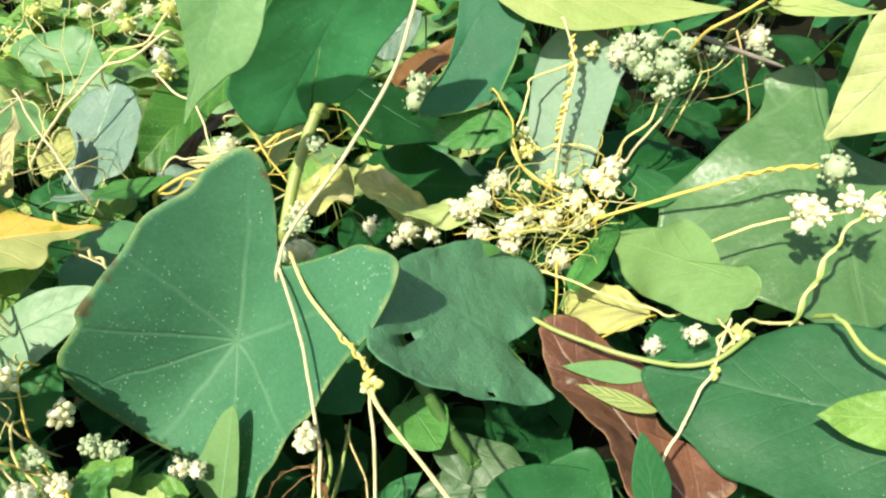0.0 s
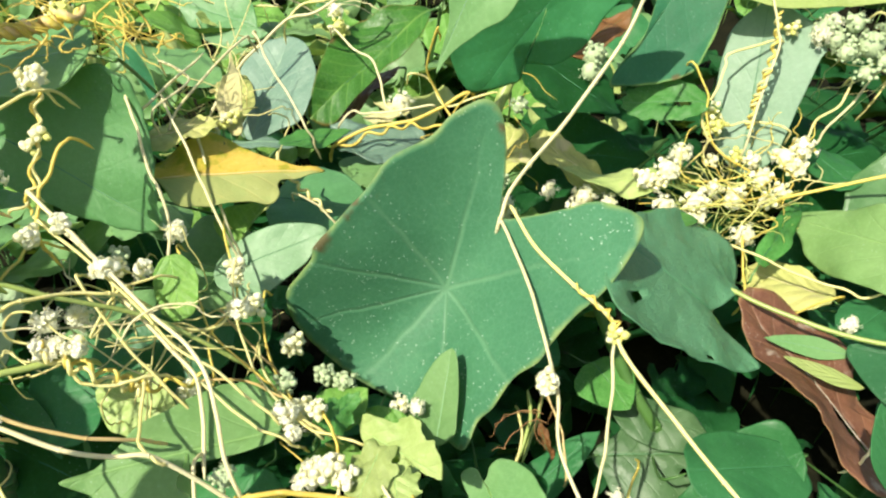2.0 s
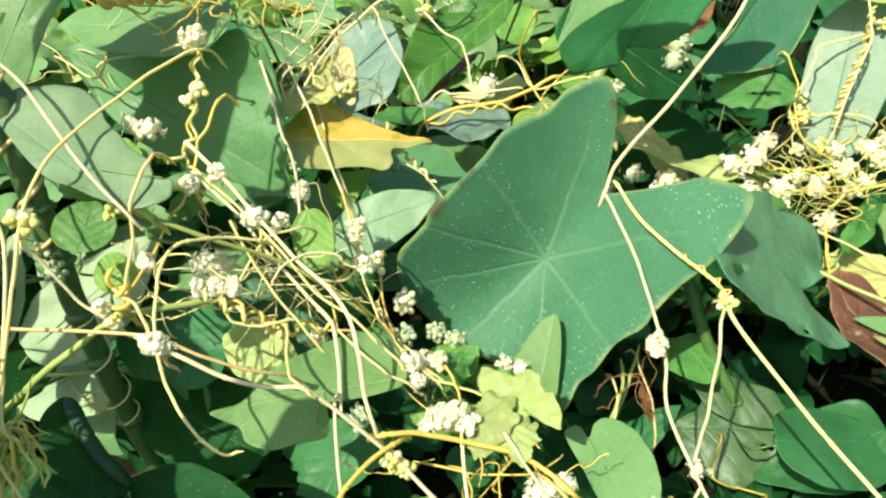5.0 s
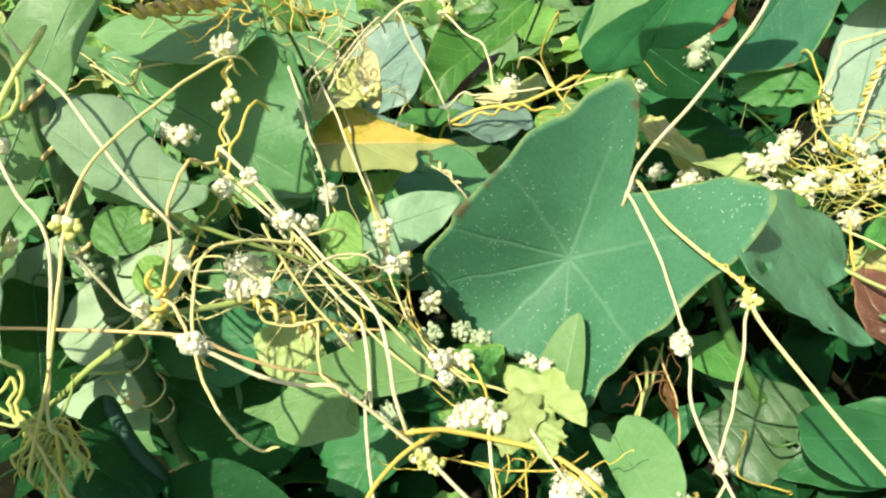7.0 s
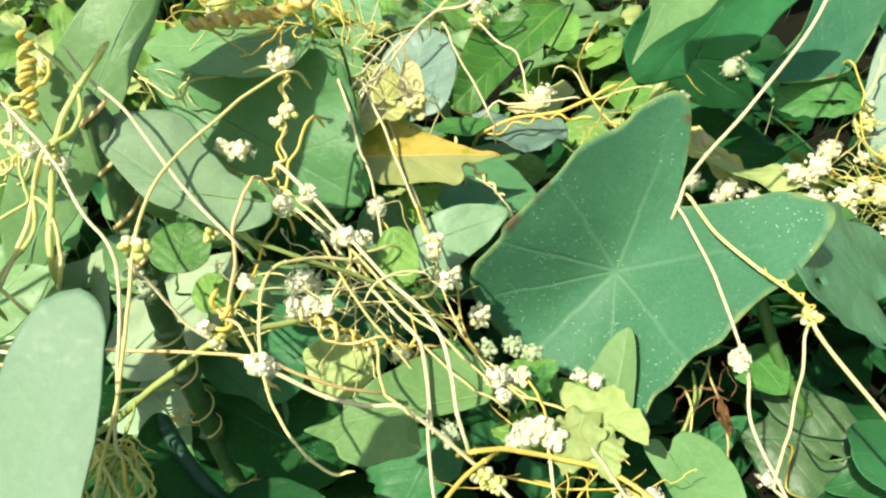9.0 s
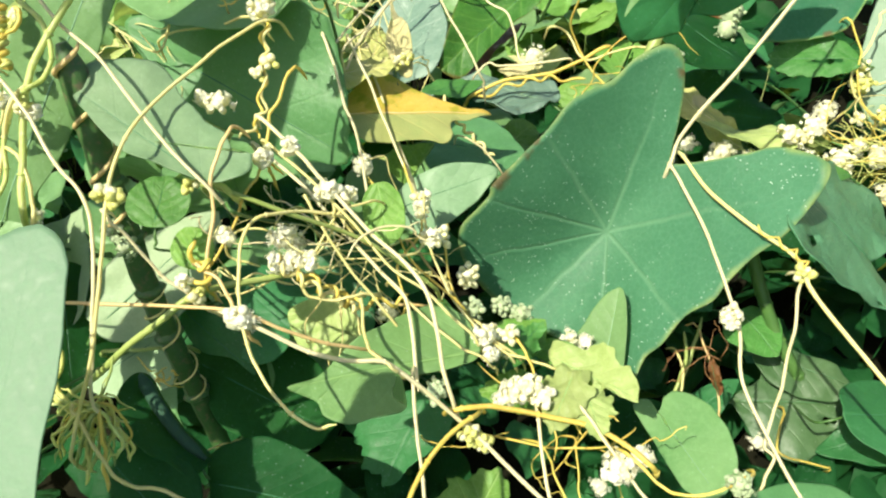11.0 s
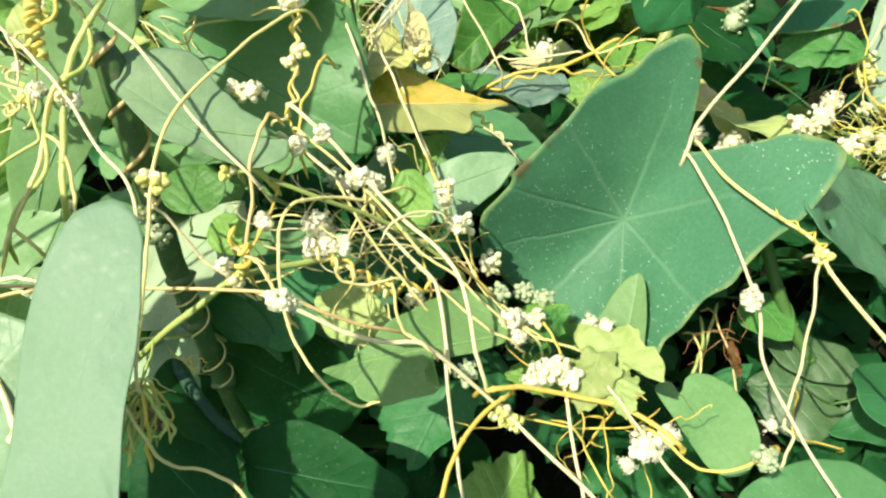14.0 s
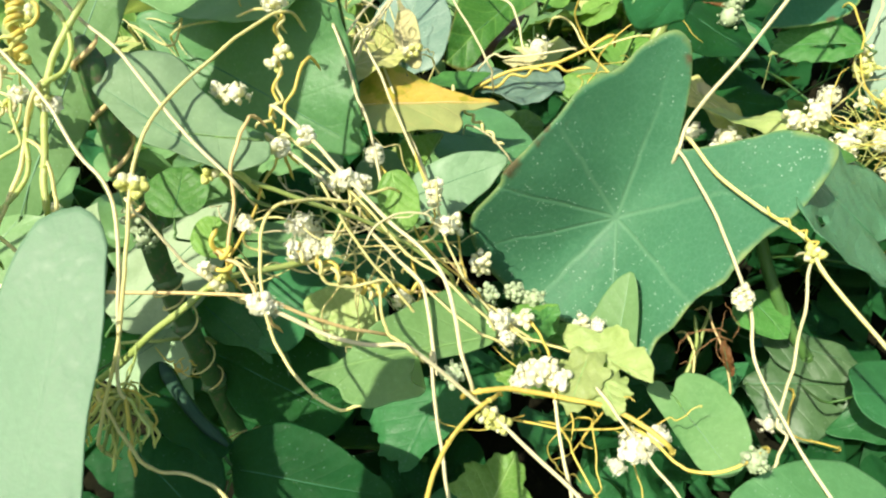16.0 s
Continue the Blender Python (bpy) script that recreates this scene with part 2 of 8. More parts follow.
HUB = ((-2.57, 0.016), (-1.62, 0.014), (-0.55, 0.014), (0.25, 0.010), (1.0, 0.018), (1.62, 0.011), (2.16, 0.014), (2.91, 0.013))
MAT = {
    "under": plain_material("leaf_underside", (0.16, 0.30, 0.14), (0.20, 0.34, 0.16), 40.0, 300.0, 0.6, 0.75, (0.70, 0.86, 0.45)),
    "taro": leaf_material("taro_leaf", (0.048, 0.172, 0.102), (0.135, 0.29, 0.195), (0.038, 0.146, 0.086), hub=HUB, spots=0.9, veins=0.42, net_depth=0.05, pucker=0.4, web=0.03, lucent=0.15, rough=0.55, sheen=0.42, rim=(0.28, 0.33, 0.10), rugose=0.1),
    "deep": leaf_material("deep_green_leaf", (0.036, 0.17, 0.07), (0.08, 0.25, 0.12), (0.024, 0.13, 0.05), veins=0.14, depth=0.25, lucent=0.28, rough=0.42, slope=0.8, count=6.0, rugose=0.08, sheen=0.4),
    # green leaf with deep shade put into its colour, for gaps and low leaves
    "dark": leaf_material("shade_darkened_leaf", (0.012, 0.078, 0.026), (0.03, 0.12, 0.05), (0.008, 0.056, 0.018), veins=0.14, depth=0.25, lucent=0.28, rough=0.5, slope=0.8, count=6.0, rugose=0.08, sheen=0.12),
    "soft": leaf_material("soft_pale_leaf", (0.145, 0.262, 0.200), (0.155, 0.275, 0.210), (0.120, 0.230, 0.172), veins=0.03, rugose=0.01, lucent=0.25, rough=0.5, sheen=0.4, net_depth=0.0, depth=0.03, pucker=0.25, web=0.0, spots=0.0),
    "backlit": leaf_material("thin_green_leaf", (0.032, 0.185, 0.090), (0.06, 0.24, 0.12), (0.024, 0.145, 0.068), veins=0.08, depth=0.15, pucker=1.2, lucent=0.32, rough=0.5, slope=0.8, count=5.0, rugose=0.05, sheen=0.35),
    "sage": leaf_material("sage_leaf", (0.17, 0.315, 0.145), (0.26, 0.41, 0.22), (0.125, 0.26, 0.105), veins=0.18, lucent=0.28, rough=0.5, rugose=0.08, sheen=0.35, web=0.03, net_depth=0.08),
    "young": leaf_material("young_leaf", (0.33, 0.45, 0.20), (0.43, 0.54, 0.28), (0.26, 0.38, 0.15), veins=0.4, lucent=0.35, rough=0.45, rugose=0.3),
    "rough": leaf_material("rough_green_leaf", (0.078, 0.215, 0.135), (0.125, 0.27, 0.18), (0.057, 0.175, 0.106), veins=0.12, lucent=0.2, rough=0.42, rugose=0.12, depth=0.35, count=7.0, slope=0.7, sheen=0.8, spots=0.45, pucker=2.6, web=0.08, net_depth=0.7),
    "husk": leaf_material("dry_husk", (0.58, 0.60, 0.38), (0.66, 0.67, 0.46), (0.46, 0.47, 0.26), veins=0.4, lucent=0.3, rough=0.6, rugose=0.4, count=9.0, slope=0.2),
    "mid": leaf_material("mid_green_leaf", (0.070, 0.230, 0.060), (0.20, 0.40, 0.16), (0.045, 0.165, 0.045), veins=0.35, lucent=0.25, rough=0.45, rugose=0.15),
    "fresh": leaf_material("fresh_green_leaf", (0.155, 0.340, 0.080), (0.32, 0.50, 0.20), (0.105, 0.265, 0.060), veins=0.5, lucent=0.3, rough=0.45),
    "lime": leaf_material("lime_leaf", (0.37, 0.48, 0.21), (0.46, 0.55, 0.30), (0.28, 0.41, 0.15), veins=0.5, lucent=0.32, rough=0.42),
    "pale": leaf_material("pale_grey_green_leaf", (0.155, 0.310, 0.150), (0.24, 0.40, 0.22), (0.110, 0.255, 0.110), veins=0.10, rugose=0.04, depth=0.12, lucent=0.30, rough=0.42, sheen=0.6),
    "grey": leaf_material("blue_grey_leaf", (0.125, 0.225, 0.200), (0.21, 0.31, 0.28), (0.095, 0.185, 0.165), veins=0.3, lucent=0.15, rough=0.42, sheen=0.9, spots=0.6, pucker=0.9, web=0.2),
    "vein": leaf_material("ribbed_leaf", (0.052, 0.170, 0.032), (0.15, 0.30, 0.08), (0.032, 0.120, 0.024), veins=0.8, lucent=0.25, rough=0.40, count=8.0, slope=0.5, rugose=0.9, rim=(0.16, 0.06, 0.02)),
    "glossy": leaf_material("large_glossy_leaf", (0.066, 0.172, 0.076), (0.14, 0.28, 0.13), (0.045, 0.130, 0.052), veins=0.35, lucent=0.22, rough=0.42, count=5.0, slope=0.6, rugose=0.2, sheen=1.0, net_depth=0.04, depth=0.5, pucker=1.7, web=0.04, spots=0.4),
    "yellow": leaf_material("yellowing_leaf", (0.66, 0.50, 0.13), (0.64, 0.52, 0.2), (0.52, 0.42, 0.08), veins=0.3, lucent=0.3, rough=0.5, stain=(0.38, 0.36, 0.04), stain_at=0.52, half=(0.33, 0.40, 0.16)),
    "sere": leaf_material("withered_leaf", (0.44, 0.48, 0.21), (0.54, 0.55, 0.30), (0.31, 0.39, 0.14), veins=0.4, lucent=0.3, rough=0.6, stain=(0.55, 0.50, 0.28), stain_at=0.6, rugose=0.7),
    "dead": leaf_material("dead_brown_leaf", (0.135, 0.062, 0.045), (0.20, 0.11, 0.075), (0.062, 0.030, 0.025), veins=0.4, lucent=0.06, rough=0.45, stain=(0.26, 0.20, 0.16), stain_at=0.62, rugose=0.6, pucker=1.2, rim=(0.30, 0.17, 0.07)),
    "dodder": plain_material("dodder_stem", (0.77, 0.73, 0.36), (0.76, 0.70, 0.28), 30.0, 500.0, 0.45, 0.3, (0.85, 0.72, 0.2), c2=(0.78, 0.70, 0.36)),
    "gold": plain_material("golden_dodder_stem", (0.72, 0.60, 0.13), (0.71, 0.53, 0.11), 30.0, 500.0, 0.45, 0.3, (0.82, 0.72, 0.2), c2=(0.74, 0.62, 0.22)),
    "straw": plain_material("pale_dodder_stem", (0.80, 0.74, 0.47), (0.78, 0.71, 0.40), 30.0, 500.0, 0.45, 0.3, (0.8, 0.7, 0.4), c2=(0.74, 0.66, 0.46)),
    "rust": plain_material("reddish_dodder_stem", (0.70, 0.52, 0.22), (0.72, 0.56, 0.28), 25.0, 500.0, 0.45, 0.3, (0.8, 0.62, 0.3)),
    "lush": plain_material("pale_green_dodder_stem", (0.55, 0.62, 0.21), (0.49, 0.58, 0.16), 30.0, 500.0, 0.45, 0.3, (0.7, 0.75, 0.25), c2=(0.68, 0.68, 0.36)),
    "blanched": leaf_material("blanched_lime_leaf", (0.50, 0.59, 0.34), (0.56, 0.63, 0.42), (0.43, 0.54, 0.26), veins=0.35, lucent=0.32, rough=0.42),
    "brine": leaf_material("blue_green_leaf", (0.028, 0.120, 0.066), (0.070, 0.18, 0.11), (0.020, 0.094, 0.050), veins=0.16, lucent=0.2, rough=0.5, rugose=0.12, depth=0.35, count=6.0, slope=0.7, sheen=0.35, spots=0.4, pucker=1.2, web=0.06, net_depth=0.25),
    "green": plain_material("green_stem", (0.27, 0.35, 0.09), (0.33, 0.40, 0.12), 30.0, 400.0, 0.4, 0.08, (0.3, 0.5, 0.1)),
    "petiole": plain_material("leaf_stalk", (0.05, 0.13, 0.03), (0.08, 0.17, 0.04), 30.0, 400.0, 0.45),
    "wisp": plain_material("dry_brown_wisp", (0.20, 0.10, 0.035), (0.30, 0.16, 0.06), 60.0, 500.0, 0.6, 0.15, (0.4, 0.2, 0.05)),
    "rollededge": plain_material("rolled_leaf_edge", (0.014, 0.058, 0.030), (0.019, 0.068, 0.036), 40.0, 300.0, 0.85),
    "rib": plain_material("dark_midrib", (0.03, 0.14, 0.055), (0.04, 0.16, 0.065), 30.0, 400.0, 0.45),
    "ribpale": plain_material("pale_midrib", (0.16, 0.31, 0.17), (0.19, 0.33, 0.19), 30.0, 400.0, 0.45),
    "ribfresh": plain_material("fresh_midrib", (0.22, 0.40, 0.12), (0.26, 0.43, 0.14), 30.0, 400.0, 0.45),
    "stalk": plain_material("dark_stalk", (0.028, 0.095, 0.022), (0.050, 0.120, 0.030), 40.0, 300.0, 0.5, c2=(0.13, 0.11, 0.06)),
    "twig": plain_material("dry_twig", (0.30, 0.27, 0.22), (0.22, 0.18, 0.13), 60.0, 600.0, 0.7, c2=(0.38, 0.35, 0.30)),
    "bud": plain_material("cream_bud", (0.90, 0.88, 0.64), (0.88, 0.85, 0.54), 120.0, 900.0, 0.5, 0.40, (0.95, 0.92, 0.55), c2=(0.88, 0.87, 0.68), spread=0.12),
    "white": plain_material("white_floret", (0.90, 0.89, 0.77), (0.88, 0.87, 0.70), 120.0, 900.0, 0.5, 0.40, (0.95, 0.94, 0.68), spread=0.1),
    "ygbud": plain_material("yellow_green_bud", (0.74, 0.72, 0.23), (0.62, 0.66, 0.20), 120.0, 900.0, 0.5, 0.25, (0.75, 0.72, 0.2), spread=0.15),
    # greener florets, with partial shade also put into their colour
    "moss": plain_material("grey_green_floret", (0.38, 0.48, 0.28), (0.48, 0.56, 0.34), 120.0, 900.0, 0.6, 0.2, (0.5, 0.6, 0.4), spread=0.15),
    "wan": leaf_material("wan_pale_leaf", (0.29, 0.44, 0.31), (0.34, 0.47, 0.35), (0.24, 0.39, 0.26), veins=0.2, lucent=0.2, rough=0.5, depth=0.2, rugose=0.05),
    "olive": leaf_material("olive_leaf", (0.050, 0.116, 0.056), (0.09, 0.18, 0.09), (0.038, 0.098, 0.046), veins=0.25, lucent=0.15, rough=0.45, depth=0.4, rugose=0.15, pucker=1.2, net_depth=0.08, web=0.03, sheen=0.7, spots=0.35),
    "jade": leaf_material("jade_green_leaf", (0.098, 0.275, 0.128), (0.16, 0.34, 0.18), (0.074, 0.228, 0.100), veins=0.15, lucent=0.3, rough=0.42, sheen=0.6, depth=0.2, rugose=0.06),
    "slate": leaf_material("slate_green_leaf", (0.024, 0.125, 0.075), (0.06, 0.18, 0.12), (0.018, 0.098, 0.058), veins=0.12, lucent=0.25, rough=0.5, sheen=0.25, depth=0.25, rugose=0.06, rim=(0.34, 0.48, 0.12)),
    "hoary": leaf_material("hoary_leaf", (0.190, 0.330, 0.225), (0.16, 0.29, 0.20), (0.150, 0.285, 0.185), veins=0.25, lucent=0.28, rough=0.45, sheen=0.6, depth=0.15, rugose=0.05, web=0.05),
    "glaucous": leaf_material("glaucous_leaf", (0.19, 0.32, 0.265), (0.23, 0.36, 0.30), (0.15, 0.275, 0.22), veins=0.12, lucent=0.25, rough=0.45, sheen=0.6, depth=0.15, rugose=0.03, web=0.05),
    "rusty": leaf_material("rusty_dead_leaf", (0.125, 0.060, 0.026), (0.28, 0.15, 0.07), (0.16, 0.075, 0.035), veins=0.3, lucent=0.15, rough=0.5),
    # soil colour taken nearly to black to stand for shade between the leaves
    "soil": plain_material("shade_darkened_soil", (0.007, 0.008, 0.005), (0.011, 0.011, 0.006), 25.0, 180.0, 0.95, c2=(0.017, 0.016, 0.009), bumpy=0.9, shine=0.05),
}


# ---- builders ----
def catmull(pts, n, closed=False):
    """Points along a smooth curve through pts, n to each span."""
    out, k = [], len(pts)
    for i in range(k if closed else k - 1):
        if closed:
            a, b, c, d = (pts[(i + j) % k] for j in (-1, 0, 1, 2))
        else:
            b, c = pts[i], pts[i + 1]
            a = pts[i - 1] if i else b * 2 - c
            d = pts[i + 2] if i + 2 < k else c * 2 - b
        for s in range(n):
            t = s / n
            out.append(0.5 * (2 * b + (c - a) * t + (2 * a - 5 * b + 4 * c - d) * t * t + (3 * b - a - 3 * c + d) * t ** 3))
    if not closed:
        out.append(pts[-1].copy())
    return out


# half outlines: (across, along), from the stalk's joint to the tip
SHAPES = {
    "heart": ((0.0, 0.02), (0.30, -0.10), (0.70, -0.08), (0.98, 0.14), (0.95, 0.36), (0.68, 0.62), (0.30, 0.85), (0.0, 1.0)),
    "ovate": ((0.0, 0.0), (0.48, 0.03), (0.90, 0.20), (1.0, 0.40), (0.80, 0.65), (0.38, 0.88), (0.0, 1.0)),
    "acute": ((0.0, 0.0), (0.50, 0.04), (0.92, 0.20), (0.98, 0.38), (0.66, 0.60), (0.26, 0.82), (0.0, 1.0)),
    "oval": ((0.0, 0.0), (0.50, 0.05), (0.90, 0.25), (1.0, 0.50), (0.88, 0.75), (0.50, 0.94), (0.0, 1.0)),
    "lance": ((0.0, 0.0), (0.45, 0.08), (0.90, 0.28), (1.0, 0.45), (0.72, 0.70), (0.30, 0.90), (0.0, 1.0)),
    "lobed": ((0.0, 0.0), (0.55, -0.05), (0.70, 0.18), (1.0, 0.22), (0.80, 0.45), (0.88, 0.60), (0.50, 0.70), (0.40, 0.86), (0.0, 1.0)),
}


def outline(shape, lobes=None, n=5):
    """A closed outline; +x is the first half."""
    if lobes:
        return catmull([Vector(p) for p in lobes], n, True)
    half = SHAPES[shape]
    right = catmull([Vector(p) for p in half], n)
    left = [Vector((-p.x, p.y)) for p in reversed(right[1:-1])]
    return right + left


def link_mesh(name, verts, faces, material, parent=None, label="", uv=None, rim=None, smooth=True):
    me = bpy.data.meshes.new(name)
    me.from_pydata(verts, [], faces)
    if uv:
        layer = me.uv_layers.new(name="leaf")
        for loop in me.loops:
            layer.data[loop.index].uv = uv[loop.vertex_index]
    if rim:
        at = me.attributes.new("rim", "FLOAT", "POINT")
        at.data.foreach_set("value", rim)
    if smooth:
        me.polygons.foreach_set("use_smooth", [True] * len(me.polygons))
    me.materials.append(MAT[material])
    me.update()
    ob = new(name, me)
    if parent:
        ob.parent = parent
    if label:
        tagged(ob, label)
    return ob


def blade_grid(shape, length, wide, other, fold=0.0, droop=0.0, cup=0.0, wave=0.0, curl=0.0, seed=0, teeth=0.0, lobes=None, hole=None, holes=None, fine=5, middle=0.42, edge=None, rib=1.0, rings=None, cone=None):
    """Vertices, faces, leaf coordinates and edge nearness of one blade: rings round its middle, bent out of its plane."""
    edge = catmull([Vector(p) for p in edge], fine, True) if edge else outline(shape, lobes, fine)
    hub = lobes is not None
    ctr = Vector((0.0, 0.0)) if hub else Vector((0.0, middle))
    rings = rings or (0.12, 0.25, 0.4, 0.55, 0.7, 0.82, 0.91, 0.965, 1.0)
    if hub:
        rings = tuple(i / 22 for i in range(1, 23))
    wave *= 1.4
    rnd = random.Random(seed)
    phase = rnd.random() * 40
    k = len(edge)
    flat, rim = [ctr], [0.0]
    for s in rings:
        for i, p in enumerate(edge):
            q = ctr + (p - ctr) * s
            if teeth and s > 0.9:
                q = ctr + (q - ctr) * (1 + teeth * ((0.5 if i % 4 < 2 else -0.5) + 0.5 * noise.noise((i * 0.9, phase, 0))))
            elif not hub and s > 0.8:
                q = ctr + (q - ctr) * (1 + 0.03 * noise.noise((i * 0.35, phase, s)))
            flat.append(q)
            rim.append(s)
    verts, uv = [], []

    def lift(q, s):
        x = q.x * (wide if q.x > 0 else other)
        y = q.y * length
        r2 = (x * x + (y - ctr.y * length) ** 2) / (length * length)
        z = fold * abs(x) - droop * length * max(0.0, q.y - 0.35) ** 2 * (1 if not hub else 0) + cup * length * r2
        z += curl * length * (abs(q.x) ** 3) * (0.7 + 0.6 * noise.noise((q.y * 3, phase, 2)))
        if cone:
            # a funnel round the joint whose slope changes with the direction
            r, th = math.hypot(x, y), math.atan2(x, y)
            r = math.sqrt(r * r + 0.012 ** 2) - 0.012
            z += r * (cone[0] + cone[1] * math.cos(2 * th) + cone[2] * math.sin(2 * th) + cone[3] * math.cos(3 * th) + cone[4] * math.sin(3 * th))
        z += wave * length * s * noise.noise((x / length * 3.2 + phase, y / length * 3.2, seed * 0.7))
        z += 0.25 * wave * length * s * s * noise.noise((x / length * 9 + phase, y / length * 9, seed * 0.3))
        return x, y, z

    for q, s in zip(flat, rim):
        x, y, z = lift(q, s)
        verts.append((x, y, z))
        uv.append((0.5 + q.x * 0.5, q.y) if not hub else (0.5 + x / length * 0.5, 0.5 + y / length * 0.5))
    faces = [(0, 1 + (i + 1) % k, 1 + i) for i in range(k)]
    for r in range(len(rings) - 1):
        a, b = 1 + r * k, 1 + (r + 1) * k
        for i in range(k):
            j = (i + 1) % k
            f = (a + i, a + j, b + j, b + i)
            if holes:
                cx = sum(flat[v].x for v in f) / 4
                cy = sum(flat[v].y for v in f) / 4
                if any(((cx - hx) / hr) ** 2 + ((cy - hy) / (hr * 1.3)) ** 2 < 1 for hx, hy, hr in holes):
                    continue
            faces.append(f)
    ys = [0.0 if hub else 0.02] + [0.12 * i for i in range(1, 9)]
    ys = [v for v in ys if v < (0.8 if hub else 0.98)]
    midline = [lift(Vector((0.0, v)), abs(v - ctr.y) / max(ctr.y, 1 - ctr.y)) for v in ys]
    return verts, faces, uv, rim, midline


def sweep(points, radius, sides=7, step=4, taper=0.0, knobbly=0.0, seed=0):
    """Vertices and faces of a round stem along a smooth curve through the points."""
    path = catmull([Vector(p) for p in points], step)
    verts, faces = [], []
    up = Vector((0.31, 0.2, 0.93))
    n = len(path)
    for i, p in enumerate(path):
        d = (path[min(i + 1, n - 1)] - path[max(i - 1, 0)])
        d = d.normalized() if d.length > 1e-9 else Vector((0, 0, 1))
        a = (up - d * up.dot(d)).normalized()
        up = a
        b = d.cross(a)
        r = radius * (1 - taper * i / n) * (1 + knobbly * noise.noise((i * 0.6, seed, 0)))
        r *= min(1.0, 0.35 + 0.22 * min(i, n - 1 - i))
        for j in range(sides):
            t = 2 * math.pi * j / sides
            verts.append(p + (a * math.cos(t) + b * math.sin(t)) * r)
    for i in range(n - 1):
        for j in range(sides):
            k = (j + 1) % sides
            faces.append((i * sides + j, i * sides + k, (i + 1) * sides + k, (i + 1) * sides + j))
    faces.append(tuple(reversed(range(sides))))
    faces.append(tuple(range((n - 1) * sides, n * sides)))
    return verts, faces


SERIAL = [0]
RIBS = {"husk": "straw", "sage": "ribfresh", "young": "ribfresh", "soft": "ribpale", "dead": "twig", "sere": "straw", "yellow": "straw", "lime": "green", "fresh": "ribfresh", "pale": "ribpale", "grey": "ribpale"}


def leaf(name, label, shape, base, tip, side, ratio, material, stem="petiole", foot=None, thick=0.0005, lean=(0.0, 0.0), category="leaf", group="", **bend):
    """A leaf from its stalk's joint to its tip; side is a place on one edge at the widest. Blade and stalk are its parts."""
    SERIAL[0] += 1
    base, tip, side = Vector(base), Vector(tip), Vector(side)
    length = (tip - base).length
    y = (tip - base) / length
    off = (side - base) - y * (side - base).dot(y)
    wide = off.length
    x = off / wide
    z = x.cross(y)
    if z.z < 0 and abs(z.z) > 0.05 or z.dot(Vector((0, -0.6, 0.8))) < 0:
        z = -z
    m = Matrix((x, y, z)).transposed().to_4x4()
    m.translation = base
    top = new(name)
    top.matrix_world = m
    tagged(top, label, category, group)
    v, f, uv, rim, rib = blade_grid(shape, length, wide, wide * ratio, seed=SERIAL[0], **bend)
    p, q, r = (v[i] for i in f[0])
    if (q[0] - p[0]) * (r[1] - p[1]) - (q[1] - p[1]) * (r[0] - p[0]) < 0:
        f = [tuple(reversed(q)) for q in f]
    blade = link_mesh("blade", v, f, material, top, uv=uv, rim=rim)
    solid = blade.modifiers.new("thickness", "SOLIDIFY")
    solid.thickness, solid.offset, solid.material_offset = thick, -1, 1
    blade.data.materials.append(MAT["under"])
    if not bend.get("lobes"):
        mv, mf = sweep(rib, bend.get("rib", 0.7) * max(0.0004, min(0.0009, length * 0.006)), 5, 2, 0.75)
        link_mesh("midrib", mv, mf, RIBS.get(material, "rib"), blade)
    if stem:
        inv = m.inverted()
        away = -y * min(0.035, length * 0.35)
        ground = Vector(foot) if foot else Vector((base.x * 1.12 + lean[0], base.y + 1.05 * base.z + lean[1], -0.006))
        a = base - z * 0.0006
        pts = [a + y * length * 0.04 - z * 0.0012, a - z * 0.002 + away * 0.25 + Vector((0, 0, -0.004)), a + away * 0.4 + Vector((0, 0.010, -0.018)),
               a.lerp(ground, 0.6) + Vector((0, 0.004, -0.004)), ground]
        sv, sf = sweep([inv @ p for p in pts], max(0.0007, min(0.0016, length * 0.011)), 6, 5)
        link_mesh("stalk", sv, sf, stem, top)
    return top


